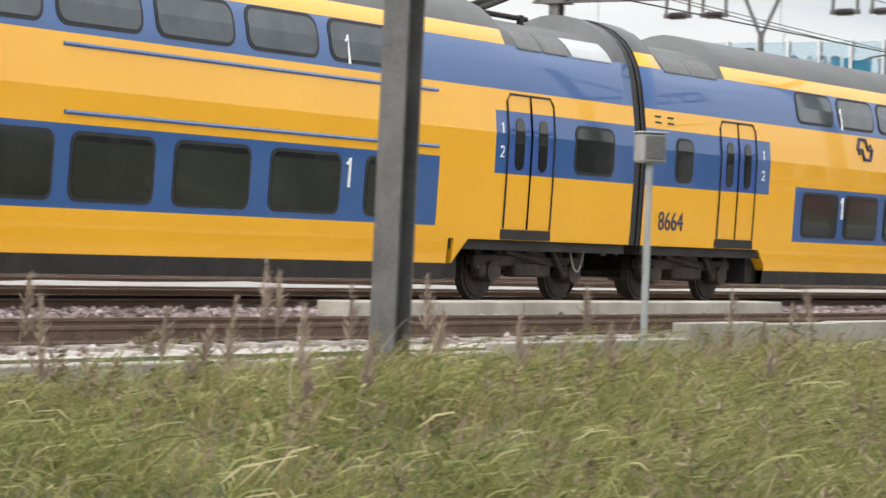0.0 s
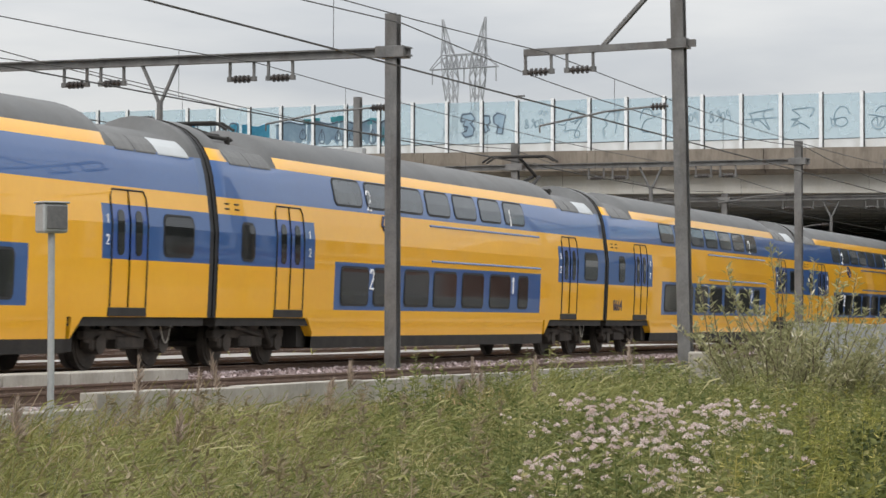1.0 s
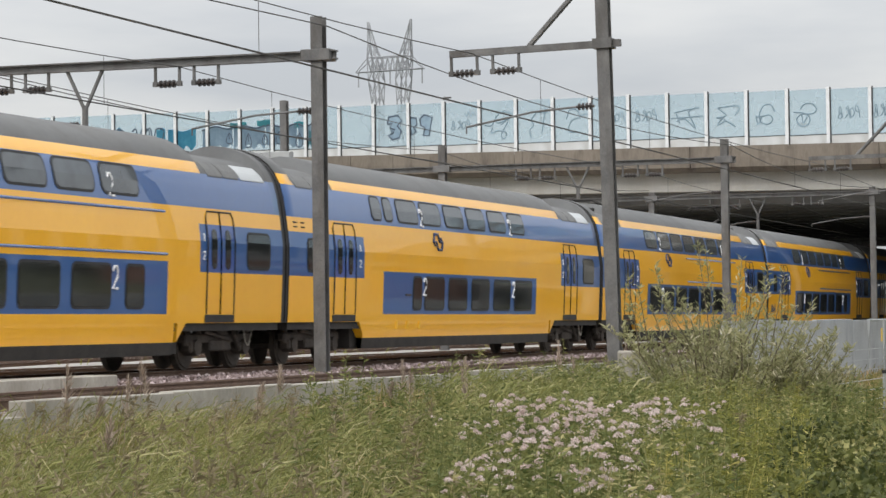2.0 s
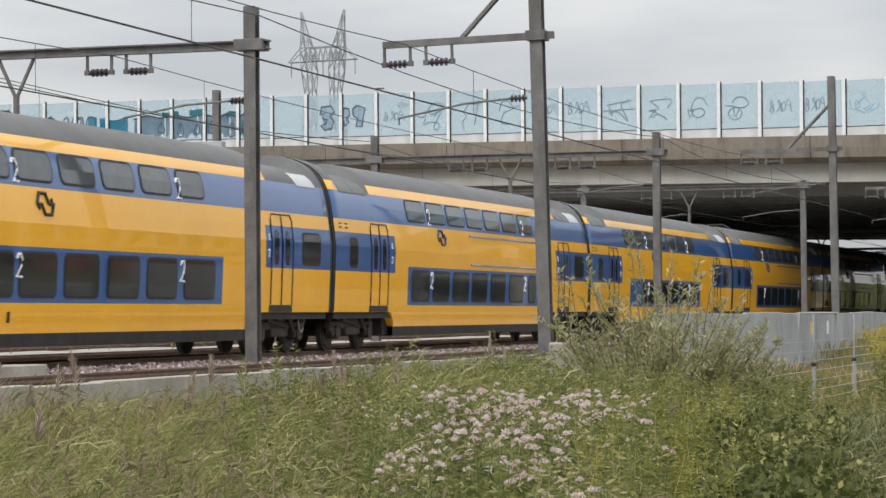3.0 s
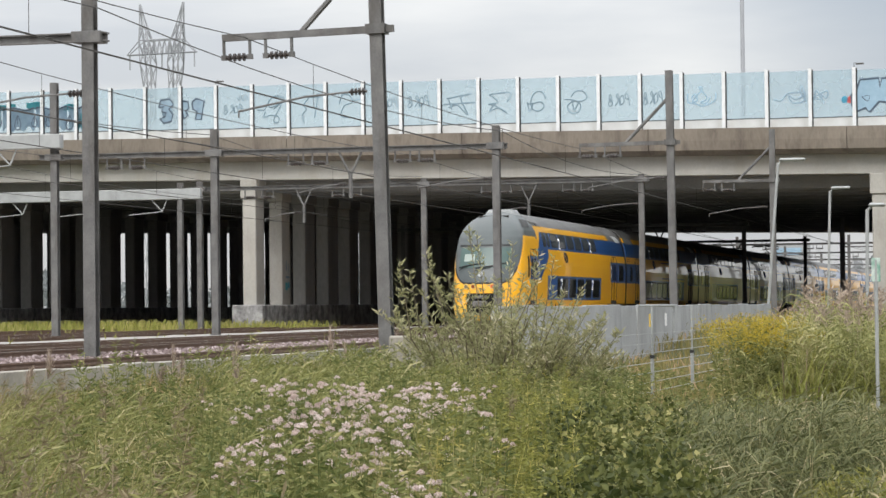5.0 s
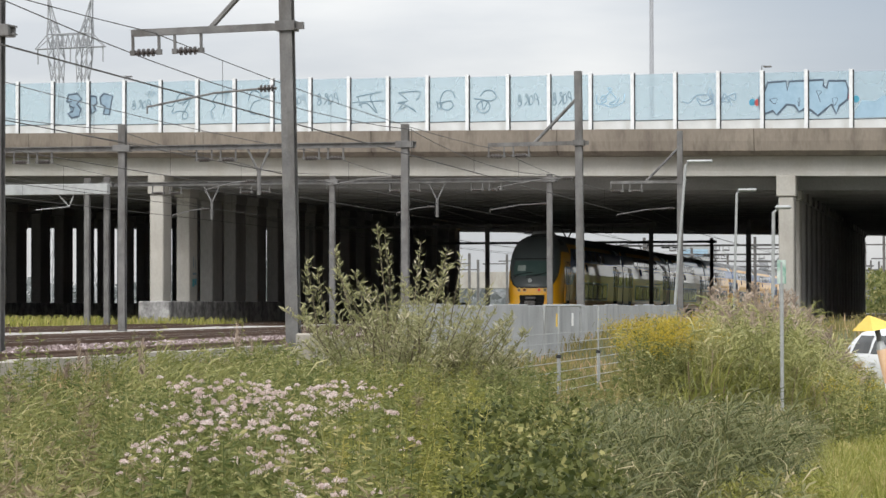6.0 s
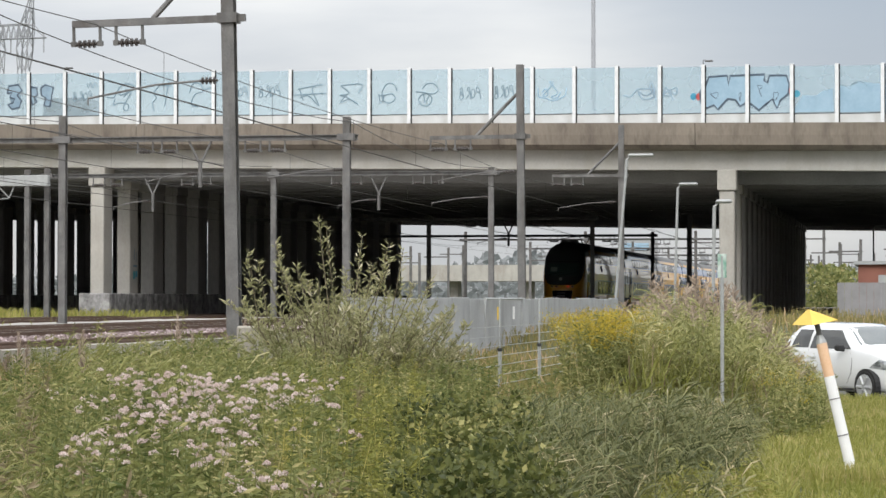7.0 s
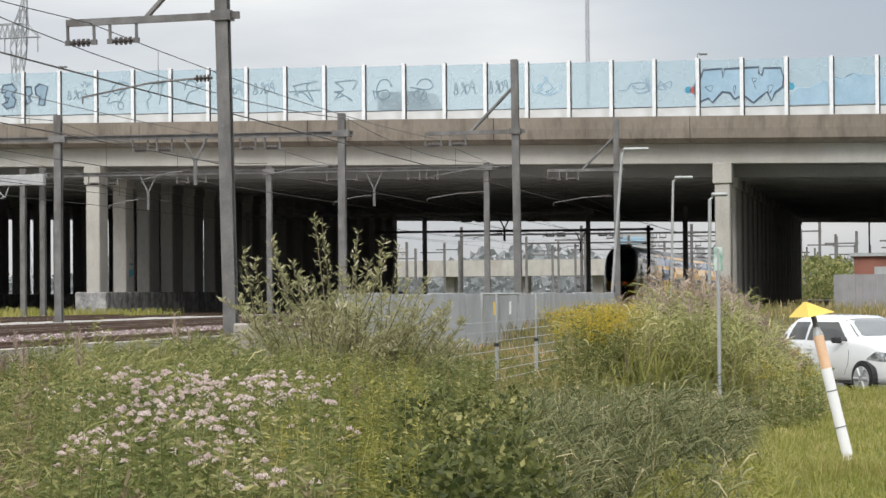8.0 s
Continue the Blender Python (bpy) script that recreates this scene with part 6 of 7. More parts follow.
build_willow(39.2, 8.75, 3.3, 1.75, 74, 21, "grey-green willow shrub with upright leafy shoots")
build_willow(39.6, 8.2, 2.2, 1.6, 80, 24, "dense lower willow shrub on the bank")
build_willow(40.5, 7.2, 1.45, 0.6, 22, 22, "low grey-green willow shrub beside the fence")


# ---- fence and wall along the bank ----
def build_bank_wall():
    w = thing("panel_wall", "plain light grey panel wall along the railway bank", "wall", TRACK)
    for i in range(20):
        s = 50.0 + i * 2.5
        bm = box(bmesh.new(), s + 0.02, s + 2.48, 10.95, 11.05, ground_z(s, 11) - 0.3, 1.88 + 0.02 * math.sin(i * 1.7), bevel=0.01)
        part("wall_panel", bm, WALLGREY, w)
    g = thing("service_gate", "pale metal gate frame with a small yellow sign", "gate", TRACK)
    bm = bmesh.new()
    tube(bm, [(66.0, 10.7, 0.6), (66.0, 10.7, 1.86), (72.5, 10.7, 1.86), (72.5, 10.7, 0.6)], 0.04, 6)
    part("gate_frame", bm, STEELPALE, g)
    part("gate_sign", box(bmesh.new(), 67.6, 67.9, 10.62, 10.64, 1.3, 1.65), GOLDPLAIN, g, "small yellow sign")
    part("gate_sign", box(bmesh.new(), 70.4, 70.65, 10.62, 10.64, 1.3, 1.65), WHITE, g, "small white sign")
    f = thing("wire_fence", "galvanised wire fence with slim posts in the weeds", "fence", TRACK)
    for k in range(2):
        s = 44.8 + k * 5.0
        z = ground_z(s, 7)
        bm = box(bmesh.new(), s - 0.03, s + 0.03, 6.97, 7.03, z - 0.1, z + 0.95, bevel=0.006)
        rod(bm, (s, 7, z + 0.9), (s, 7, z + 1.85), 0.017, 6)
        part("fence_post", bm, STEELPALE, f)
        part("post_cap", box(bmesh.new(), s - 0.04, s + 0.04, 6.96, 7.04, z + 0.93, z + 0.99), RUBBER, f, "black post cap")
    for k in range(8):
        z = 0.18 + k * 0.17
        part("fence_wire", tube(bmesh.new(), [(40 + i * 5.0, 7.0, z + ground_z(40 + i * 5.0, 7)) for i in range(5)], 0.007, 5), STEELPALE, f)


GOLDPLAIN = surface("yellow_sign_paint", (0.66, 0.44, 0.07), (0.72, 0.51, 0.10), 4, 0.5, 0, 0.02)
build_bank_wall()


# ---- trackside cabinet on a post ----
def build_signal_box():
    t = thing("trackside_box", "small pale grey cabinet on a slim steel post", "trackside box", TRACK @ pose(24.74, 13.62, 0, 0, 0, -35))
    part("post", rod(bmesh.new(), (0, 0, 0.4), (0, 0, 2.92), 0.038, 12), STEELPALE, t, "slim galvanised post")
    part("cabinet", box(bmesh.new(), -0.15, 0.15, -0.11, 0.11, 2.84, 3.16, bevel=0.02), STEELPALE, t, "pale cabinet")
    part("door", box(bmesh.new(), -0.11, 0.13, -0.125, -0.112, 2.88, 3.13, bevel=0.005), STEEL, t, "dark grey cabinet door")
    part("hood", box(bmesh.new(), -0.16, 0.16, -0.13, 0.12, 3.16, 3.18, bevel=0.006), STEELPALE, t, "thin projecting hood")


build_signal_box()


# ---- leaning marker post ----
def build_marker():
    foot, top = Vector((26.0, 0.48, 0.0)), Vector((26.0, 0.86, 1.64))
    t = thing("marker_post", "leaning white and orange marker post with yellow roof cap", "marker post", TRACK)
    d = top - foot
    part("lower_tube", tube(bmesh.new(), [foot, foot + d * 0.66], 0.054, 16), WHITE, t, "weathered white tube")
    for u in (0.3, 0.52):
        part("band", tube(bmesh.new(), [foot + d * u, foot + d * (u + 0.006)], 0.058, 16), STEEL, t, "dark clamp band")
    part("orange_sleeve", tube(bmesh.new(), [foot + d * 0.66, foot + d * 0.86], 0.053, 16), ORANGE, t, "faded orange sleeve")
    bm = rod(bmesh.new(), foot + d * 0.86, foot + d * 0.91, 0.055, 14, 0.03)
    part("collar", bm, STEELPALE, t, "grey collar")
    part("neck", tube(bmesh.new(), [foot + d * 0.90, foot + d * 1.0], 0.027, 10), STEEL, t, "thin dark neck")
    bm = bmesh.new()
    w, h = 0.165, 0.14
    pts = [(-w, -w, 0), (w, -w, 0), (w, w, 0), (-w, w, 0), (-0.02, 0.06, h), (0.02, 0.06, h)]
    vs = [bm.verts.new(p) for p in pts]
    for f in ((0, 1, 5, 4), (1, 2, 5), (2, 3, 4, 5), (3, 0, 4), (3, 2, 1, 0)):
        bm.faces.new([vs[k] for k in f])
    bmesh.ops.recalc_face_normals(bm, faces=bm.faces)
    part("roof_cap", bm, GOLDPLAIN, t, "bright yellow pyramid cap", pose(26.0, 0.87, 1.62, -9, 0, 40))


ORANGE = surface("faded_orange", (0.70, 0.42, 0.24), (0.78, 0.54, 0.36), 6, 0.6, 0, 0.05)
build_marker()


# ---- parked car: rear at x = 0, nose at x = 3.43 ----
CARWHITE = surface("white_car_paint", (0.60, 0.61, 0.62), (0.66, 0.67, 0.68), 1.0, 0.22, 0, 0.0, coat=0.6)
CARGLASS = surface("car_windscreen", (0.10, 0.115, 0.12), (0.16, 0.175, 0.18), 1.5, 0.10, 0, 0.0)
ALLOY = surface("silver_wheel_cover", (0.34, 0.35, 0.36), (0.46, 0.47, 0.48), 4, 0.4, 0.2, 0.0)
TYRE = surface("tyre_rubber", (0.015, 0.015, 0.016), (0.03, 0.03, 0.03), 4, 0.85)
LAMPGLASS = surface("headlight_glass", (0.14, 0.15, 0.16), (0.52, 0.54, 0.56), 9, 0.08, 0.4, 0.0, 20.0, 0.3)


def car_section(x):
    """Half outline (y, z) from sill to roof centre at x."""
    roof = np.interp(x, [0, 0.12, 0.5, 1.0, 1.7, 2.1, 2.55, 3.0, 3.3, 3.43], [0.93, 1.18, 1.41, 1.47, 1.45, 1.36, 1.06, 0.95, 0.80, 0.62])
    belt = np.interp(x, [0, 0.5, 1.5, 2.3, 2.6, 3.0, 3.3, 3.43], [0.92, 0.98, 0.95, 0.93, 0.92, 0.86, 0.74, 0.58])
    belt = min(belt, roof - 0.01)
    half = np.interp(x, [0, 0.25, 0.8, 2.4, 3.0, 3.3, 3.43], [0.66, 0.76, 0.81, 0.81, 0.76, 0.62, 0.45])
    low = np.interp(x, [0, 0.2, 3.2, 3.43], [0.34, 0.20, 0.18, 0.26])
    top = half * np.interp(roof - belt, [0.0, 0.1, 0.5], [0.93, 0.88, 0.66])
    mid = (belt + roof) / 2
    return [(half * 0.92, low), (half, low + 0.12), (half * 1.0, (low + belt) / 2), (half * 0.985, belt - 0.06), (half * 0.955, belt), ((half * 0.955 + top) / 2 + 0.015, mid), (top, roof - 0.035), (top * 0.85, roof - 0.008), (top * 0.4, roof), (0.0, roof + 0.004)]


def car_side(x, z):
    p = car_section(x)
    return float(np.interp(z, [b for a, b in p[:7]], [a for a, b in p[:7]]))


def car_pane(x0, x1, z0, z1, side, cut0=0.0, cut1=0.0, off=0.006, n=8):
    bm = bmesh.new()
    rows = []
    for k in range(n + 1):
        u = k / n
        z = z0 + (z1 - z0) * u
        a, b = x0 + cut0 * u, x1 - cut1 * u
        rows.append([bm.verts.new((a + (b - a) * e / n, side * (car_side(a + (b - a) * e / n, z) + off), z)) for e in range(n + 1)])
    for p, q in zip(rows, rows[1:]):
        for e in range(n):
            bm.faces.new((p[e], p[e + 1], q[e + 1], q[e]))
    bmesh.ops.recalc_face_normals(bm, faces=bm.faces)
    return bm


def build_car():
    c = thing("parked_car", "small white hatchback parked on asphalt beside the grass", "car", TRACK @ pose(51.11, 1.82, -0.06, 0, 0, 218))
    xs = np.concatenate([np.linspace(0, 0.3, 7), np.linspace(0.4, 3.1, 28), np.linspace(3.15, 3.43, 8)])
    bm = bmesh.new()
    cols = []
    for x in xs:
        h = car_section(float(x))
        ring = [(-y, z) for y, z in h] + [(y, z) for y, z in h[-2::-1]]
        cols.append([bm.verts.new((float(x), y, z)) for y, z in ring])
    for a, b in zip(cols, cols[1:]):
        for i in range(len(a) - 1):
            f = bm.faces.new((a[i], a[i + 1], b[i + 1], b[i]))
            f.smooth = True
        bm.faces.new((a[0], b[0], b[-1], a[-1]))
    bm.faces.new(cols[0])
    bm.faces.new(cols[-1][::-1])
    bmesh.ops.recalc_face_normals(bm, faces=bm.faces)
    body = part("body", bm, CARWHITE, c, "glossy white body")
    # windscreen and rear window follow the roof line
    for name, xa, xb, w in (("windscreen", 1.98, 2.56, 0.58), ("rear_window", 0.10, 0.44, 0.50)):
        g = bmesh.new()
        rows = []
        for k in range(7):
            x = xa + (xb - xa) * k / 6
            r = car_section(x)
            zt, wt = r[-1][1], r[6][0]
            rows.append([g.verts.new((x, y * wt * 0.96, zt + 0.008 - 0.035 * abs(y) ** 4)) for y in np.linspace(-1, 1, 9)])
        for p, q in zip(rows, rows[1:]):
            for e in range(8):
                g.faces.new((p[e], p[e + 1], q[e + 1], q[e])).smooth = True
        bmesh.ops.recalc_face_normals(g, faces=g.faces)
        part(name, g, CARGLASS if name == "windscreen" else GLASS, c, "sloping car glass")
    for side in (-1, 1):
        part("side_window", car_pane(0.42, 1.02, 0.99, 1.33, side, 0.12, 0.02), GLASS, c, "dark rear side window")
        part("side_window", car_pane(1.08, 2.36, 0.98, 1.33, side, 0.02, 0.50), GLASS, c, "dark front side window")
        part("door_line", tube(bmesh.new(), [(1.05, side * (car_side(1.05, z) + 0.002), z) for z in (0.35, 0.6, 0.95)], 0.006, 5), RUBBER, c)
        part("door_handle", box(bmesh.new(), 1.12, 1.3, side * 0.815 - 0.012, side * 0.815 + 0.012, 0.80, 0.83), CARWHITE, c, "white door handle")
        m = rod(bmesh.new(), (2.18, side * 0.80, 0.98), (2.18, side * 0.98, 1.0), 0.05, 10)
        part("mirror", box(m, 2.13, 2.25, side * 0.9 - 0.09, side * 0.9 + 0.09, 0.94, 1.07, bevel=0.03), RUBBER, c, "dark door mirror")
        h = bmesh.new()
        rows = []
        for k in range(6):
            z = 0.60 + 0.17 * k / 5
            rows.append([h.verts.new((x, side * (car_side(x, z) + 0.006), z + 0.10 * (3.3 - x))) for x in np.linspace(2.92 + 0.04 * k, 3.32, 7)])
        for p, q in zip(rows, rows[1:]):
            for e in range(6):
                h.faces.new((p[e], p[e + 1], q[e + 1], q[e]))
        bmesh.ops.recalc_face_normals(h, faces=h.faces)
        part("headlight", h, LAMPGLASS, c, "clear headlight")
        seam = tube(bmesh.new(), [(x, side * (car_side(x, z) + 0.002), z) for x, z in ((2.30, 0.34), (2.42, 0.55), (2.44, 0.78), (2.36, 0.92))], 0.005, 5)
        part("door_line", seam, RUBBER, c)
        sill = tube(bmesh.new(), [(x, side * (car_side(x, 0.24) + 0.004), 0.235) for x in (0.95, 1.5, 2.0, 2.45)], 0.018, 6)
        part("sill", sill, RUBBER, c, "dark door sill")
        f = rod(bmesh.new(), (3.25, side * 0.5, 0.42), (3.40, side * 0.52, 0.42), 0.07, 12)
        part("fog_lamp", f, RUBBER, c, "dark fog lamp recess")
    part("grille", box(bmesh.new(), 3.36, 3.445, -0.36, 0.36, 0.34, 0.46, bevel=0.02), RUBBER, c, "black lower grille")
    plate = box(bmesh.new(), 3.43, 3.452, -0.24, 0.24, 0.49, 0.585)
    part("number_plate", plate, GOLDPLAIN, c, "plain yellow number plate")
    for x in (0.52, 2.86):
        for side in (-1, 1):
            part("wheel_arch", rod(bmesh.new(), (x, side * 0.70, 0.30), (x, side * 0.818, 0.30), 0.325, 24), RUBBER, c, "dark wheel arch")
            w = bmesh.new()
            rod(w, (0, -0.09, 0), (0, 0.09, 0), 0.285, 28)
            wheel = part("wheel", w, TYRE, c, "", pose(x, side * 0.745, 0.285))
            r = bmesh.new()
            rod(r, (0, 0.09, 0), (0, 0.096, 0), 0.235, 28)
            for k in range(6):
                a = (k + 0.5) * math.pi / 3
                rod(r, (math.cos(a) * 0.15, 0.0955, math.sin(a) * 0.15), (math.cos(a) * 0.15, 0.099, math.sin(a) * 0.15), 0.035, 8)
            for k in range(6):
                a = k * math.pi / 3
                rod(r, (math.cos(a) * 0.05, 0.102, math.sin(a) * 0.05), (math.cos(a) * 0.215, 0.102, math.sin(a) * 0.215), 0.03, 6)
            rod(r, (0, 0.098, 0), (0, 0.118, 0), 0.055, 12)
            part("wheel_cover", r, ALLOY, wheel, "silver six-spoke wheel cover", pose(0, 0, 0, 0, 0, 0 if side > 0 else 180))


build_car()
solid("car_park", box(bmesh.new(), 42, 57, -12, 3.2, -0.3, -0.06), ASPHALT, "grey asphalt car park edge", "pavement", "structure", TRACK)


# ---- street lamps and sign ----
def street_lamp(s, l, top, lean, head, label):
    t = thing("street_lamp", label, "street lamp", TRACK @ pose(s, l, 0))
    z0 = ground_z(s, l)
    part("pole", tube(bmesh.new(), [(0, lean, z0), (0, lean * 0.5, (z0 + top) / 2), (0, 0, top - 0.15), (0, -0.15, top)], 0.055, 10), STEELPALE, t)
    bm = bmesh.new()
    box(bm, -0.14, 0.14, -head - 0.1, -0.05, top - 0.05, top + 0.07, bevel=0.045)
    part("lamp_head", bm, STEELPALE, t, "flat pale lamp head")


street_lamp(109.6, 9.45, 6.75, 0.15, 0.75, "slim street lamp with a flat pale head")
street_lamp(99.5, 10.55, 7.43, 0.5, 0.95, "tall slim street lamp with a long pale head")
street_lamp(79.8, 5.75, 4.87, 0.05, 0.45, "short street lamp near the viaduct pier")
street_lamp(170.0, 1.9, 6.6, 0.0, 0.8, "far street lamp beyond the viaduct")


def build_sign():
    t = thing("sign_post", "grey signpost with a narrow green and white plate", "signpost", TRACK @ pose(35.9, 2.48, 0))
    part("post", rod(bmesh.new(), (0, 0, 0), (0, 0, 2.45), 0.026, 10), STEELPALE, t)
    part("plate", box(bmesh.new(), -0.02, 0.02, -0.06, 0.06, 2.15, 2.48, bevel=0.005), SIGNGREEN, t, "green and white plate")


SIGNGREEN = surface("sign_green", (0.10, 0.28, 0.20), (0.55, 0.62, 0.58), 6.0, 0.5, 0, 0, 9.0, 0.3)
build_sign()


# ---- high-voltage pylon far behind ----
def build_pylon():
    s, l = place(-5.1, 450.0)
    t = thing("power_pylon", "tall grey lattice power pylon with two peaks", "pylon", TRACK @ pose(float(s), float(l), 0, 0, 0, 5.1 - 14.6 + 90 - 75.394 + 75.394))
    for k, x in ((-1, -4.3), (1, 4.3)):
        bm = bmesh.new()
        levels = [(0, 2.2 * 1.6), (12, 2.9), (24, 2.3), (34, 1.9), (41, 1.5), (45, 2.1), (48.8, 1.9), (52, 0.9), (55.6, 0.12)]
        lean = lambda z: k * float(np.interp(z, [0, 41, 46.8, 55.6], [4.5, 2.5, 2.8, 4.3]))
        rings = []
        for z, w in levels:
            cx = lean(z)
            rings.append([(cx + a * w / 2, b * w / 2, z) for a, b in ((-1, -1), (1, -1), (1, 1), (-1, 1))])
        for p, q in zip(rings, rings[1:]):
            for i in range(4):
                rod(bm, p[i], q[i], 0.13, 4)
                rod(bm, p[i], q[(i + 1) % 4], 0.07, 4)
                rod(bm, p[(i + 1) % 4], q[i], 0.07, 4)
        part("leg", bm, PYLON, t, "lattice leg with pointed peak")
    bm = bmesh.new()
    for y in (-0.9, 0.9):
        rod(bm, (-6.8, y * 0.3, 46.8), (6.8, y * 0.3, 46.8), 0.12, 4)
        rod(bm, (-4.0, y, 49.2), (4.0, y, 49.2), 0.12, 4)
        rod(bm, (-6.8, y * 0.3, 46.8), (-4.0, y, 49.2), 0.1, 4)
        rod(bm, (6.8, y * 0.3, 46.8), (4.0, y, 49.2), 0.1, 4)
        for k in range(8):
            x = -4.0 + k
            rod(bm, (x, y, 49.2), (x + 0.5, y * 0.6, 46.8), 0.07, 4)
            rod(bm, (x + 0.5, y * 0.6, 46.8), (x + 1.0, y, 49.2), 0.07, 4)
    part("crossarm", bm, PYLON, t, "lattice crossarm")
    for x in (-6.4, 0.0, 6.4):
        part("insulator", rod(bmesh.new(), (x, 0, 46.7), (x, 0, 44.2), 0.12, 6), PYLON, t, "hanging insulator string")


PYLON = surface("pylon_steel", (0.30, 0.31, 0.33), (0.38, 0.39, 0.41), 0.5, 0.7, 0.1, 0)
build_pylon()


# ---- graffiti on the barrier, a passing van and a light mast ----
INK = surface("dark_spray_paint", (0.05, 0.075, 0.11), (0.09, 0.12, 0.16), 2.0, 0.7, 0, 0)
TAG = surface("faded_spray_paint", (0.13, 0.20, 0.25), (0.20, 0.28, 0.33), 2.0, 0.7, 0, 0)
TEAL = surface("teal_spray_paint", (0.03, 0.20, 0.24), (0.08, 0.36, 0.40), 1.2, 0.7, 0, 0, 6.0)
SPRAYBLUE = surface("pale_blue_spray_paint", (0.25, 0.38, 0.49), (0.34, 0.48, 0.59), 1.0, 0.7, 0, 0, 6.0)
GREYBLUE = surface("grey_blue_spray_paint", (0.20, 0.29, 0.38), (0.33, 0.44, 0.52), 1.2, 0.7, 0, 0, 6.0)
CYAN = surface("bright_blue_spray_paint", (0.03, 0.22, 0.36), (0.10, 0.36, 0.48), 1.0, 0.7, 0, 0, 6.0)
SPRAYRED = surface("red_spray_paint", (0.40, 0.06, 0.06), (0.50, 0.10, 0.09), 3.0, 0.7, 0, 0)


def spray(points, y, z, w, h, r, material, label):
    """A tag on the outer face of the panes: points from 0 to 1, y runs along the barrier (to the far side is larger)."""
    pts = [np.array(p, float) for p in points]
    curve = []
    for i in range(len(pts) - 1):
        p0, p1, p2, p3 = pts[max(i - 1, 0)], pts[i], pts[i + 1], pts[min(i + 2, len(pts) - 1)]
        for u in (0.0, 0.25, 0.5, 0.75):
            curve.append(0.5 * (2 * p1 + (p2 - p0) * u + (2 * p0 - 5 * p1 + 4 * p2 - p3) * u * u + (3 * p1 - p0 - 3 * p2 + p3) * u ** 3))
    line = [(0.115, y - a * w, RISE * y + z + b * h) for a, b in curve + [pts[-1]]]
    bm = bmesh.new()
    tube(bm, line, r, 5)
    for v in bm.verts:
        v.co.x = 0.122 + (v.co.x - 0.115) * 0.2
    ob = solid("graffiti", bm, material, label, "graffiti", at=VIADUCT, group="graffiti on the barrier")
    return ob


def build_graffiti():
    scrawl = [[(0.0, 0.1), (0.06, 0.9), (0.16, 0.85), (0.1, 0.5), (0.2, 0.2), (0.1, 0.0), (0.02, 0.3), (0.2, 0.6)], [(0.32, 0.0), (0.4, 0.95), (0.5, 0.8), (0.38, 0.5), (0.55, 0.05)], [(0.62, 0.9), (0.55, 0.4), (0.68, 0.1), (0.74, 0.6), (0.64, 0.85)], [(0.8, 0.0), (0.88, 0.9), (1.0, 0.95), (0.98, 0.6), (0.84, 0.5)]]

    def small(x, z, w, h):
        return [[(x + (min(p[0] for p in line) + max(p[0] for p in line) - a) * w, z + b * h) for a, b in line] for line in scrawl]
    # each tag by the post at its far side: strokes across the pane from 0 to 1
    tags = {
        44: small(0.18, 0.36, 0.6, 0.24) + [[(0.6, 0.78), (0.66, 0.7), (0.72, 0.82), (0.78, 0.68), (0.84, 0.8), (0.92, 0.7)]],
        43: [[(0.1, 0.46), (0.3, 0.44), (0.42, 0.6), (0.6, 0.78), (0.9, 0.74), (0.84, 0.62), (0.5, 0.5), (0.45, 0.7)], [(0.35, 0.4), (0.3, 0.25), (0.5, 0.3), (0.75, 0.25), (0.72, 0.1), (0.6, 0.18), (0.85, 0.6), (0.6, 0.45)]],
        42: [[(0.38, 0.78), (0.55, 0.74), (0.4, 0.55), (0.48, 0.42), (0.36, 0.3), (0.4, 0.1)], [(0.55, 0.74), (0.9, 0.72)], [(0.84, 0.84), (0.72, 0.2)]],
        41: [[(0.35, 0.55), (0.45, 0.78), (0.66, 0.76), (0.74, 0.58), (0.5, 0.5), (0.4, 0.25), (0.62, 0.2)], [(0.72, 0.6), (0.95, 0.66)]],
        40: small(0.34, 0.42, 0.6, 0.26),
        39: small(0.14, 0.42, 0.62, 0.3),
        38: [[(0.15, 0.62), (0.85, 0.72), (0.55, 0.62), (0.75, 0.2), (0.45, 0.45), (0.2, 0.4)], [(0.05, 0.48), (0.95, 0.5)], [(0.2, 0.6), (0.3, 0.35)]],
        37: [[(0.25, 0.7), (0.85, 0.72), (0.74, 0.5)], [(0.25, 0.7), (0.5, 0.5), (0.22, 0.46), (0.4, 0.42), (0.74, 0.22), (0.5, 0.36), (0.24, 0.28), (0.45, 0.5)]],
        36: [[(0.72, 0.55), (0.62, 0.72), (0.42, 0.72), (0.3, 0.52), (0.34, 0.32), (0.52, 0.26), (0.66, 0.36), (0.58, 0.48), (0.4, 0.46), (0.2, 0.44)], [(0.2, 0.5), (0.26, 0.26), (0.36, 0.44)]],
        35: [[(0.3, 0.6), (0.42, 0.72), (0.62, 0.72), (0.74, 0.58), (0.62, 0.48), (0.34, 0.48), (0.2, 0.36), (0.3, 0.2), (0.5, 0.22), (0.56, 0.38), (0.4, 0.5), (0.12, 0.54)], [(0.34, 0.46), (0.38, 0.26), (0.48, 0.42)]],
        34: small(0.2, 0.34, 0.58, 0.3),
        33: small(0.04, 0.36, 0.52, 0.32),
    }
    for i, lines in tags.items():
        y = 0.95 + (i - 24) * 2.165
        for line in lines:
            spray(line, y - 0.1, 10.62, 1.95, 2.05, 0.026 if i in (44, 40, 39, 34, 33) else 0.034, TAG, "dark sprayed tag on the clear barrier")
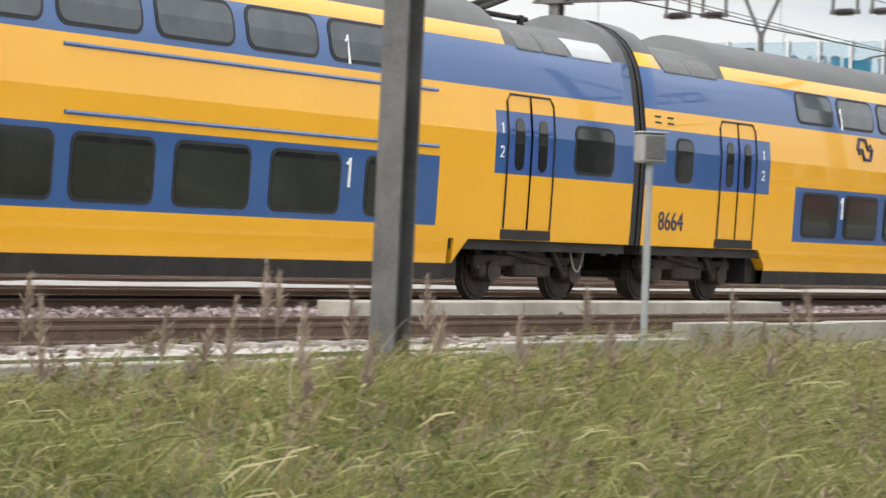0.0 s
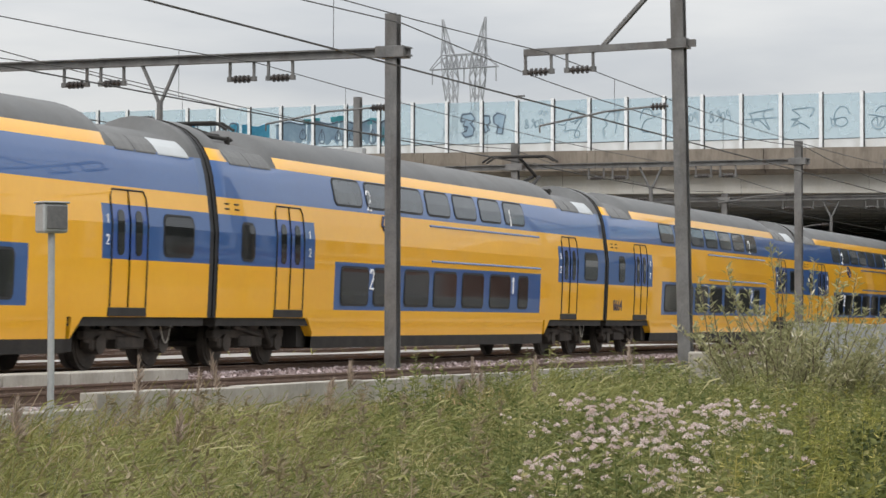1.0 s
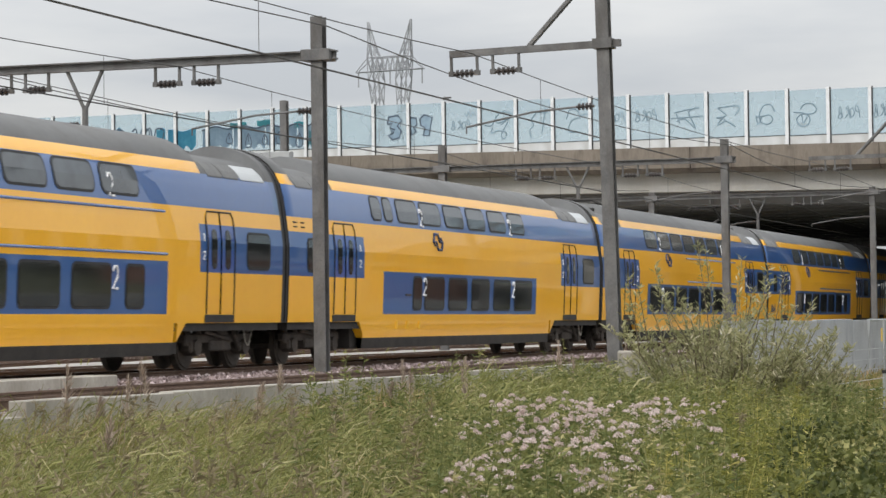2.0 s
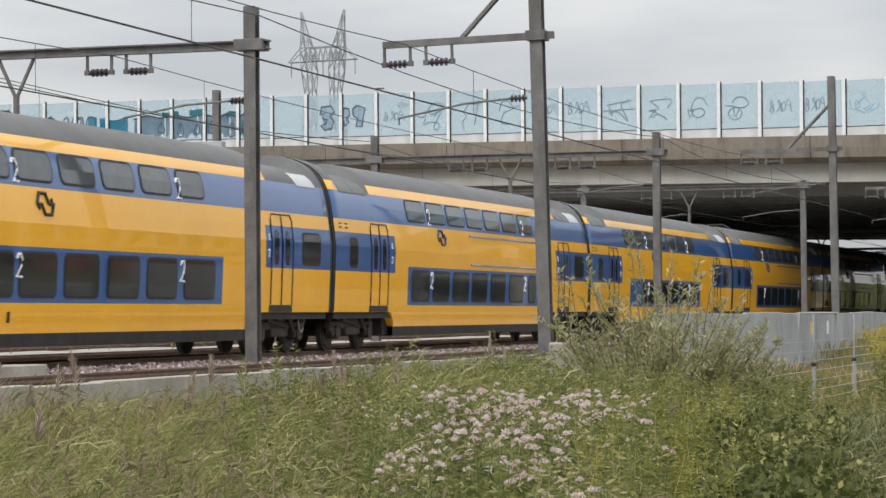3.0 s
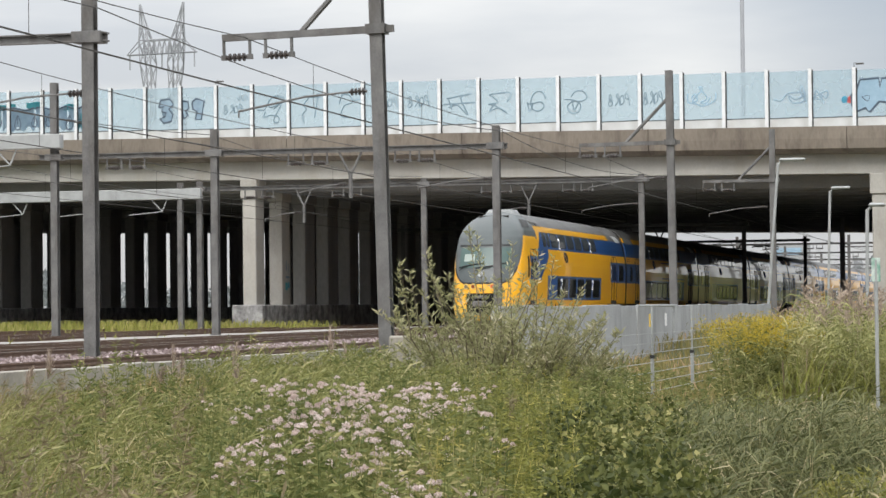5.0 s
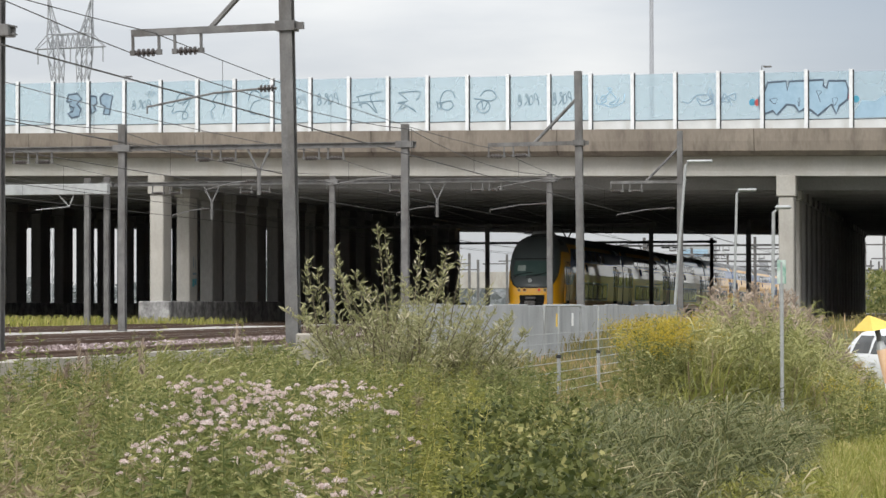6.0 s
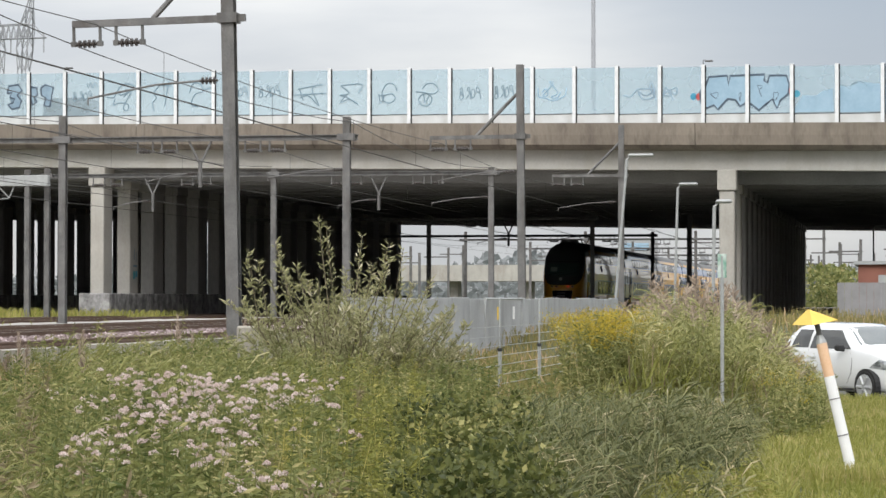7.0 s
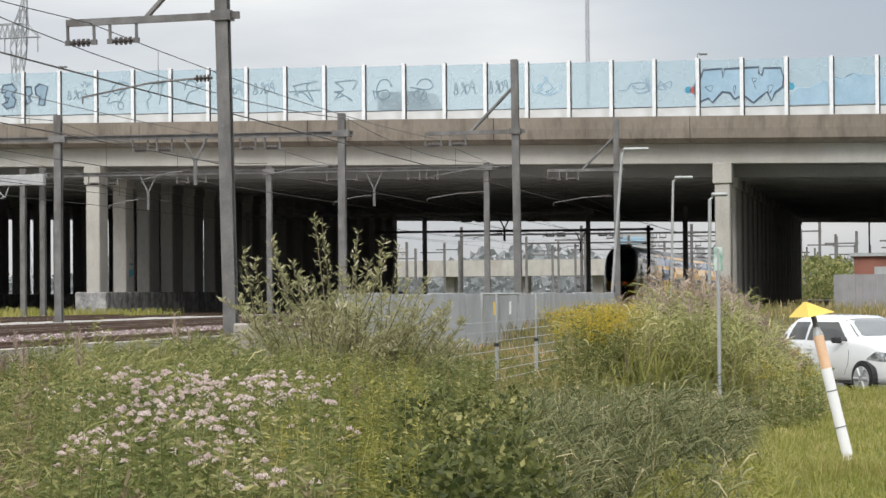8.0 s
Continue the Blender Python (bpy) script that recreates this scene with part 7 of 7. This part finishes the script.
    for i, lines in {32: [[(0.1, 0.6), (0.12, 0.4), (0.3, 0.36), (0.5, 0.3), (0.8, 0.4), (0.85, 0.6)], [(0.2, 0.5), (0.3, 0.58), (0.36, 0.44), (0.22, 0.42), (0.5, 0.7), (0.4, 0.74), (0.62, 0.48), (0.44, 0.38), (0.6, 0.36), (0.7, 0.5)]], 30: [[(0.12, 0.42), (0.3, 0.38), (0.45, 0.52), (0.6, 0.56), (0.95, 0.54), (0.7, 0.4), (0.5, 0.5), (0.62, 0.32), (0.9, 0.36), (0.8, 0.58), (0.86, 0.7), (0.95, 0.3)]], 29: [[(0.0, 0.3), (0.1, 0.6), (0.2, 0.4), (0.05, 0.45), (0.25, 0.55), (0.38, 0.58), (0.36, 0.42), (0.22, 0.5), (0.28, 0.3)]]}.items():
        for line in lines:
            spray(line, 0.95 + (i - 24) * 2.165 - 0.1, 10.62, 1.95, 2.05, 0.036, SPRAYBLUE if i == 32 else GREYBLUE, "faded blue sprayed scribble on the clear barrier")

    def outlined(points, y, fill, rim, label):
        """A filled sprayed shape; points in metres along and above the pane's foot."""
        bm = bmesh.new()
        at = [(0.120, y - a, RISE * y + 10.62 + b) for a, b in points]
        bmesh.ops.triangulate(bm, faces=[bm.faces.new([bm.verts.new(p) for p in at])])
        bmesh.ops.solidify(bm, geom=bm.faces[:], thickness=0.003)
        solid("graffiti", bm, fill, label, "graffiti", at=VIADUCT, group="graffiti on the barrier")
        if rim:
            bm = tube(bmesh.new(), [(0.112, b, c) for a, b, c in at + at[:1]], 0.055, 5)
            for v in bm.verts:
                v.co.x = 0.114 + (v.co.x - 0.112) * 0.1
            solid("graffiti", bm, rim, "dark outline of a sprayed piece", "graffiti", at=VIADUCT, group="graffiti on the barrier")
    outlined([(0.85, 1.15), (0.95, 1.55), (1.5, 1.6), (1.75, 1.3), (1.45, 1.05), (1.7, 0.75), (1.6, 0.4), (1.15, 0.3), (0.9, 0.55), (1.2, 0.65), (1.3, 0.85), (1.0, 0.95), (1.15, 1.2)], 48.58, GREYBLUE, INK, "grey sprayed letter with a dark outline")
    outlined([(0.0, 1.5), (0.35, 1.45), (0.4, 1.1), (0.2, 0.95), (0.35, 0.7), (0.1, 0.55), (0.0, 0.9)], 46.3, GREYBLUE, INK, "grey sprayed letter with a dark outline")
    outlined([(0.7, 1.4), (0.95, 1.6), (1.45, 1.45), (1.25, 0.45), (0.9, 0.5), (1.0, 0.9), (0.75, 1.05)], 46.41, GREYBLUE, INK, "grey sprayed letter with a dark outline")
    # filled pieces
    def filled(y0, y1, z, h, material, label, seed):
        n = 14
        bm = bmesh.new()
        up = [bm.verts.new((0.118, y0 + (y1 - y0) * i / n, RISE * y0 + z + h * (0.94 + 0.06 * math.sin(i * 0.5 + seed)))) for i in range(n + 1)]
        dn = [bm.verts.new((0.118, y0 + (y1 - y0) * i / n, RISE * y0 + z + h * 0.12 * (1 + math.sin(i * 1.3 + seed * 2)))) for i in range(n + 1)]
        for i in range(n):
            bm.faces.new((up[i], up[i + 1], dn[i + 1], dn[i]))
        rim = [v.co.copy() for v in up] + [v.co.copy() for v in dn[::-1]] + [up[0].co.copy()]
        bmesh.ops.solidify(bm, geom=bm.faces[:], thickness=0.004)
        solid("graffiti", bm, material, label, "graffiti", at=VIADUCT, group="graffiti on the barrier")
        return rim
    outlined([(0.1, 1.25), (0.28, 1.72), (1.18, 1.76), (1.24, 1.3), (1.33, 1.74), (2.05, 1.75), (3.0, 1.76), (2.98, 1.48), (3.14, 1.34), (3.24, 1.7), (4.05, 1.68), (4.2, 1.25), (4.14, 0.78), (3.76, 0.5), (3.6, 0.12), (3.38, 0.58), (3.1, 0.36), (2.72, 0.06), (2.34, 0.36), (2.05, 0.4), (1.8, 0.26), (1.58, 0.58), (1.2, 0.64), (0.72, 0.14), (0.52, 0.36), (0.15, 0.22), (-0.12, 0.5), (-0.16, 1.0)], 9.61, SPRAYBLUE, INK, "large pale blue sprayed piece with a dark jagged outline")
    for pts in ([(0.35, 0.9), (0.72, 0.95), (0.62, 0.68)], [(1.75, 0.85), (1.85, 0.92), (1.8, 0.5)], [(3.42, 0.86), (3.68, 0.86), (3.5, 0.5)], [(2.65, 1.25), (2.9, 1.2), (2.75, 1.0), (2.85, 0.7)]):
        spray([(a, b) for a, b in pts + pts[:1]], 9.61, 10.62, 1.0, 1.0, 0.035, INK, "dark sprayed mark inside a blue piece")
    for y, z, material, label in ((10.1, 11.62, CYAN, "round blue sprayed blot"), (9.84, 11.6, SPRAYRED, "round red sprayed blot"), (5.42, 11.8, SPRAYRED, "round red sprayed blot"), (5.05, 11.62, CYAN, "round blue sprayed blot")):
        ring = [(0.16 * math.cos(k * math.pi / 6), 0.17 * math.sin(k * math.pi / 6)) for k in range(12)]
        outlined([(a, z - 10.62 + b - RISE * y) for a, b in ring], y, material, None, label)
    outlined([(0.12, 0.0), (0.2, 0.35), (0.5, 0.8), (1.15, 0.76), (1.5, 1.0), (1.95, 1.08), (2.0, 0.0)], 5.28, SPRAYBLUE, None, "pale blue sprayed swell on the barrier")
    outlined([(0.12, 0.0), (0.12, 1.28), (0.5, 1.18), (1.1, 1.42), (1.4, 1.22), (1.75, 1.32), (2.05, 1.3), (2.05, 0.0)], 3.12, SPRAYBLUE, None, "pale blue sprayed piece on the barrier")
    spray([(0.12, 1.28), (0.5, 1.18), (0.6, 1.0), (0.7, 1.3), (1.1, 1.42), (1.4, 1.22)], 3.12, 10.62, 1.0, 1.0, 0.03, TAG, "faded outline over a pale blue piece")
    outlined([(0.12, 0.0), (0.12, 1.3), (0.5, 1.22), (1.2, 1.35), (2.0, 1.2), (2.05, 0.0)], 0.95, SPRAYBLUE, None, "pale blue sprayed piece on the barrier")
    # the long grey-blue piece and its teal parts further along
    for i, (a, b) in enumerate(((59.75, 57.75), (57.65, 55.6), (55.5, 53.5), (53.4, 52.3))):
        rim = filled(a, b, 10.62, 1.35, GREYBLUE, "long grey-blue sprayed piece with dark outline", 30 + i)
        solid("graffiti", tube(bmesh.new(), [(0.112, p.y, p.z) for p in rim[:15]], 0.045, 5), INK, "dark wavy outline of a sprayed piece", "graffiti", at=VIADUCT, group="graffiti on the barrier")
    for y, z, w, h in ((58.2, 11.0, 0.5, 0.6), (56.9, 10.75, 0.45, 0.8), (55.8, 10.9, 0.4, 0.6), (54.9, 10.9, 0.5, 0.7), (53.6, 10.7, 0.5, 0.8)):
        spray([(0.5, 1.0), (0.1, 0.45), (0.15, 0.1), (0.5, 0.0), (0.85, 0.1), (0.9, 0.45), (0.5, 1.0), (0.5, 0.4)], y, z, w, h, 0.04, INK, "dark sprayed drop outline in a grey-blue piece")
    for k, (y, z, w) in enumerate(((57.9, 11.75, 1.1), (56.1, 11.85, 1.0), (53.7, 11.7, 0.7))):
        filled(y, y - w, z, 0.42, TEAL, "teal sprayed blob over a grey-blue piece", 40 + k)
    filled(52.95, 52.3, 10.65, 1.0, TEAL, "teal sprayed edge of a piece", 44)
    filled(62.1, 60.2, 10.65, 1.25, CYAN, "bright blue sprayed patch on the clear barrier", 45)
    filled(66.0, 65.4, 11.0, 1.1, CYAN, "bright blue sprayed letter on the clear barrier", 46)
    filled(62.9, 62.3, 11.2, 0.8, CYAN, "bright blue sprayed letter on the clear barrier", 47)
    for y in (66.4, 64.6, 63.6, 69.0, 71.2):
        spray([(0.0, 0.9), (0.25, 1.0), (0.4, 0.0), (0.55, 0.95), (1.0, 0.9), (0.9, 0.3)], y, 10.9, 1.2, 1.05, 0.05, INK, "dark sprayed strokes on the clear barrier")
    # faded marks on the second pier of the row beside the tracks
    q = VIADUCT.inverted() @ (TRACK @ Vector((135.7, 41.85, 0)))
    for x, z, w, h, m in ((-0.35, 2.95, 0.38, 0.42, TEAL), (0.1, 3.05, 0.3, 0.35, CYAN), (-0.3, 3.6, 0.7, 0.12, TAG), (-0.2, 4.0, 0.1, 0.6, TAG), (0.2, 3.9, 0.08, 0.5, TAG)):
        solid("graffiti", box(bmesh.new(), x, x + w, -0.428, -0.421, z, z + h, bevel=0.003), m, "faded sprayed mark on a concrete pier", "graffiti", at=VIADUCT @ pose(q.x, q.y, 0, 0, 0, 10.2), group="graffiti on the pier")


build_graffiti()


def build_van():
    v = thing("passing_van", "dark grey van driving along the viaduct behind the barrier", "van", VIADUCT @ pose(5.0, 24.9, 9.6 + RISE * 25))
    prof = [(-1.6, 0.35), (-1.65, 1.2), (-1.45, 1.35), (-1.05, 2.15), (-0.8, 2.25), (1.35, 2.25), (1.55, 2.1), (1.65, 1.2), (1.65, 0.35)]
    bm = bmesh.new()
    a = [bm.verts.new((-0.85, y, z)) for y, z in prof]
    b = [bm.verts.new((0.85, y, z)) for y, z in prof]
    for k in range(len(prof)):
        bm.faces.new((a[k], a[(k + 1) % len(prof)], b[(k + 1) % len(prof)], b[k]))
    bm.faces.new(a)
    bm.faces.new(b[::-1])
    bmesh.ops.recalc_face_normals(bm, faces=bm.faces)
    part("body", bm, VANPAINT, v)
    for y0, y1 in ((-1.1, -0.2), (-0.05, 0.75), (0.9, 1.45)):
        part("side_window", box(bmesh.new(), -0.87, -0.852, y0, y1, 1.45, 2.0, bevel=0.006), GLASS, v, "dark van window")
    for y in (-1.05, 1.1):
        for x in (-0.76, 0.76):
            part("wheel", rod(bmesh.new(), (x - 0.1, y, 0.33), (x + 0.1, y, 0.33), 0.33, 18), TYRE, v)
    return v


VANPAINT = surface("dark_van_paint", (0.03, 0.035, 0.04), (0.05, 0.055, 0.06), 1.0, 0.3, 0, 0, coat=0.4)
van = build_van()

mast_x = TRACK.inverted() @ Vector((170 * math.sin(radians(7.81)), 170 * math.cos(radians(7.81)), 0))
light_mast = thing("light_mast", "very tall thin grey lighting mast behind the viaduct", "light mast", TRACK @ pose(mast_x.x, mast_x.y, 0))
part("pole", rod(bmesh.new(), (0, 0, 9.0), (0, 0, 42), 0.16, 10, 0.09), PYLON, light_mast)
part("lamp_ring", rod(bmesh.new(), (0, 0, 41.6), (0, 0, 42.1), 0.9, 14), PYLON, light_mast)


FENCEGREY = surface("grey_fence_slat", (0.20, 0.195, 0.20), (0.28, 0.27, 0.28), 2.0, 0.7, 0, 0.05)


# ---- distance: building, hedge, far woods, far viaduct ----
def build_distance():
    rng = np.random.default_rng(9)
    h = thing("brick_building", "low red brick building with a grey fence and door", "building", TRACK @ pose(112, 1.5, 0))
    part("wall", box(bmesh.new(), 0, 12, -14, 0.4, 1.0, 3.35), BRICK, h, "red brick wall")
    part("roof", box(bmesh.new(), -0.2, 12.2, -14.2, 0.6, 3.35, 3.5), STEELPALE, h, "thin flat roof edge")
    part("door", box(bmesh.new(), -0.06, 0.0, -1.4, -0.45, 1.1, 2.9), STEELPALE, h, "pale grey door")
    f = thing("slat_fence", "grey slatted fence before the brick building", "fence", TRACK @ pose(108, 1.4, 0))
    for k in range(28):
        part("slat", box(bmesh.new(), 0, 0.03, 1.0 - k * 0.3, 1.292 - k * 0.3, 1.0, 2.55), FENCEGREY, f)
    # hedge bank right of the viaduct
    n = 5200
    s = rng.uniform(240, 300, n)
    l = 7.2 + rng.normal(0, 1.2, n)
    z = 0.9 + rng.random(n) ** 1.3 * 4.2
    c = np.stack([s, l, z], -1)
    k = rng.uniform(0.25, 0.6, n)
    v, fc = leaf_arrays(c, rng.normal(size=(n, 3)), k, k * 0.7, rng)
    stuff_mesh("hedge", v, fc, HERB, "green overgrown hedge bank along the lane", "hedge")
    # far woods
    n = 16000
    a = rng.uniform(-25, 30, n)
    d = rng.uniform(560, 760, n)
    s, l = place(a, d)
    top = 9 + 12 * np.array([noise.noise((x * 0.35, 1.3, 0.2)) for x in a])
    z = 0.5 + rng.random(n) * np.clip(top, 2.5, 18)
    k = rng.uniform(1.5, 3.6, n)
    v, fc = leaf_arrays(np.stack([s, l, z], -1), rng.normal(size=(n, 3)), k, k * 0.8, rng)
    stuff_mesh("far_woods", v, fc, FARLEAF, "far belt of trees on the horizon, haze in the leaf colour", "trees")
    # far road bridge seen through the opening
    b = thing("far_bridge", "far concrete road bridge over the yard", "bridge", TRACK)
    part("deck", box(bmesh.new(), 470, 482, 20, 120, 5.2, 8.2), CONCRETE, b)
    for k in range(7):
        part("pier", box(bmesh.new(), 474, 478, 26 + k * 14, 28 + k * 14, 0.5, 5.2), CONCRETE, b)
    o = thing("office_block", "distant pale blue glazed office block", "building", TRACK @ pose(640, 66, 0))
    part("wall", box(bmesh.new(), 0, 20, -4, 4, 0, 17), STEELPALE, o)
    for k in range(5):
        part("window_band", box(bmesh.new(), -0.2, 0.05, -3.6, 3.6, 2.2 + k * 3, 3.9 + k * 3), SPRAYBLUE, o, "blue glazed window band")
    # many slim far masts
    for k in range(46):
        s = rng.uniform(250, 520)
        l = rng.uniform(2, 62) if k % 3 else rng.uniform(-6, 6)
        t = thing("catenary_mast", "slim far railway mast with a short arm", "mast", TRACK @ pose(s, l, 0), "far overhead line masts")
        tall = rng.uniform(7.5, 9.5)
        part("column", box(bmesh.new(), -0.14, 0.14, -0.14, 0.14, 0.7, tall), STEEL, t)
        part("arm", box(bmesh.new(), -0.06, 0.06, -0.2, 3.2, tall - 1.3, tall - 1.15), STEEL, t)


# distance haze is put into this pale, low-contrast leaf colour
FARLEAF = leafy("haze_toned_leaf", (0.17, 0.20, 0.185), (0.24, 0.27, 0.25), (0.29, 0.32, 0.30))
build_distance()


# ---- what moves ----
def motions():
    for ob, k in coaches:
        walk(ob, [(t, TRACK @ pose(START + k * PITCH + d, 22.7, RAIL)) for t, d in RUN])
    walk(van, [(t, VIADUCT @ pose(5.0, 26.2 + (8 - t) * 20.0, 9.6 + RISE * (26.2 + (8 - t) * 20.0))) for t in (0, 2, 4, 5, 6, 7, 8)])


motions()
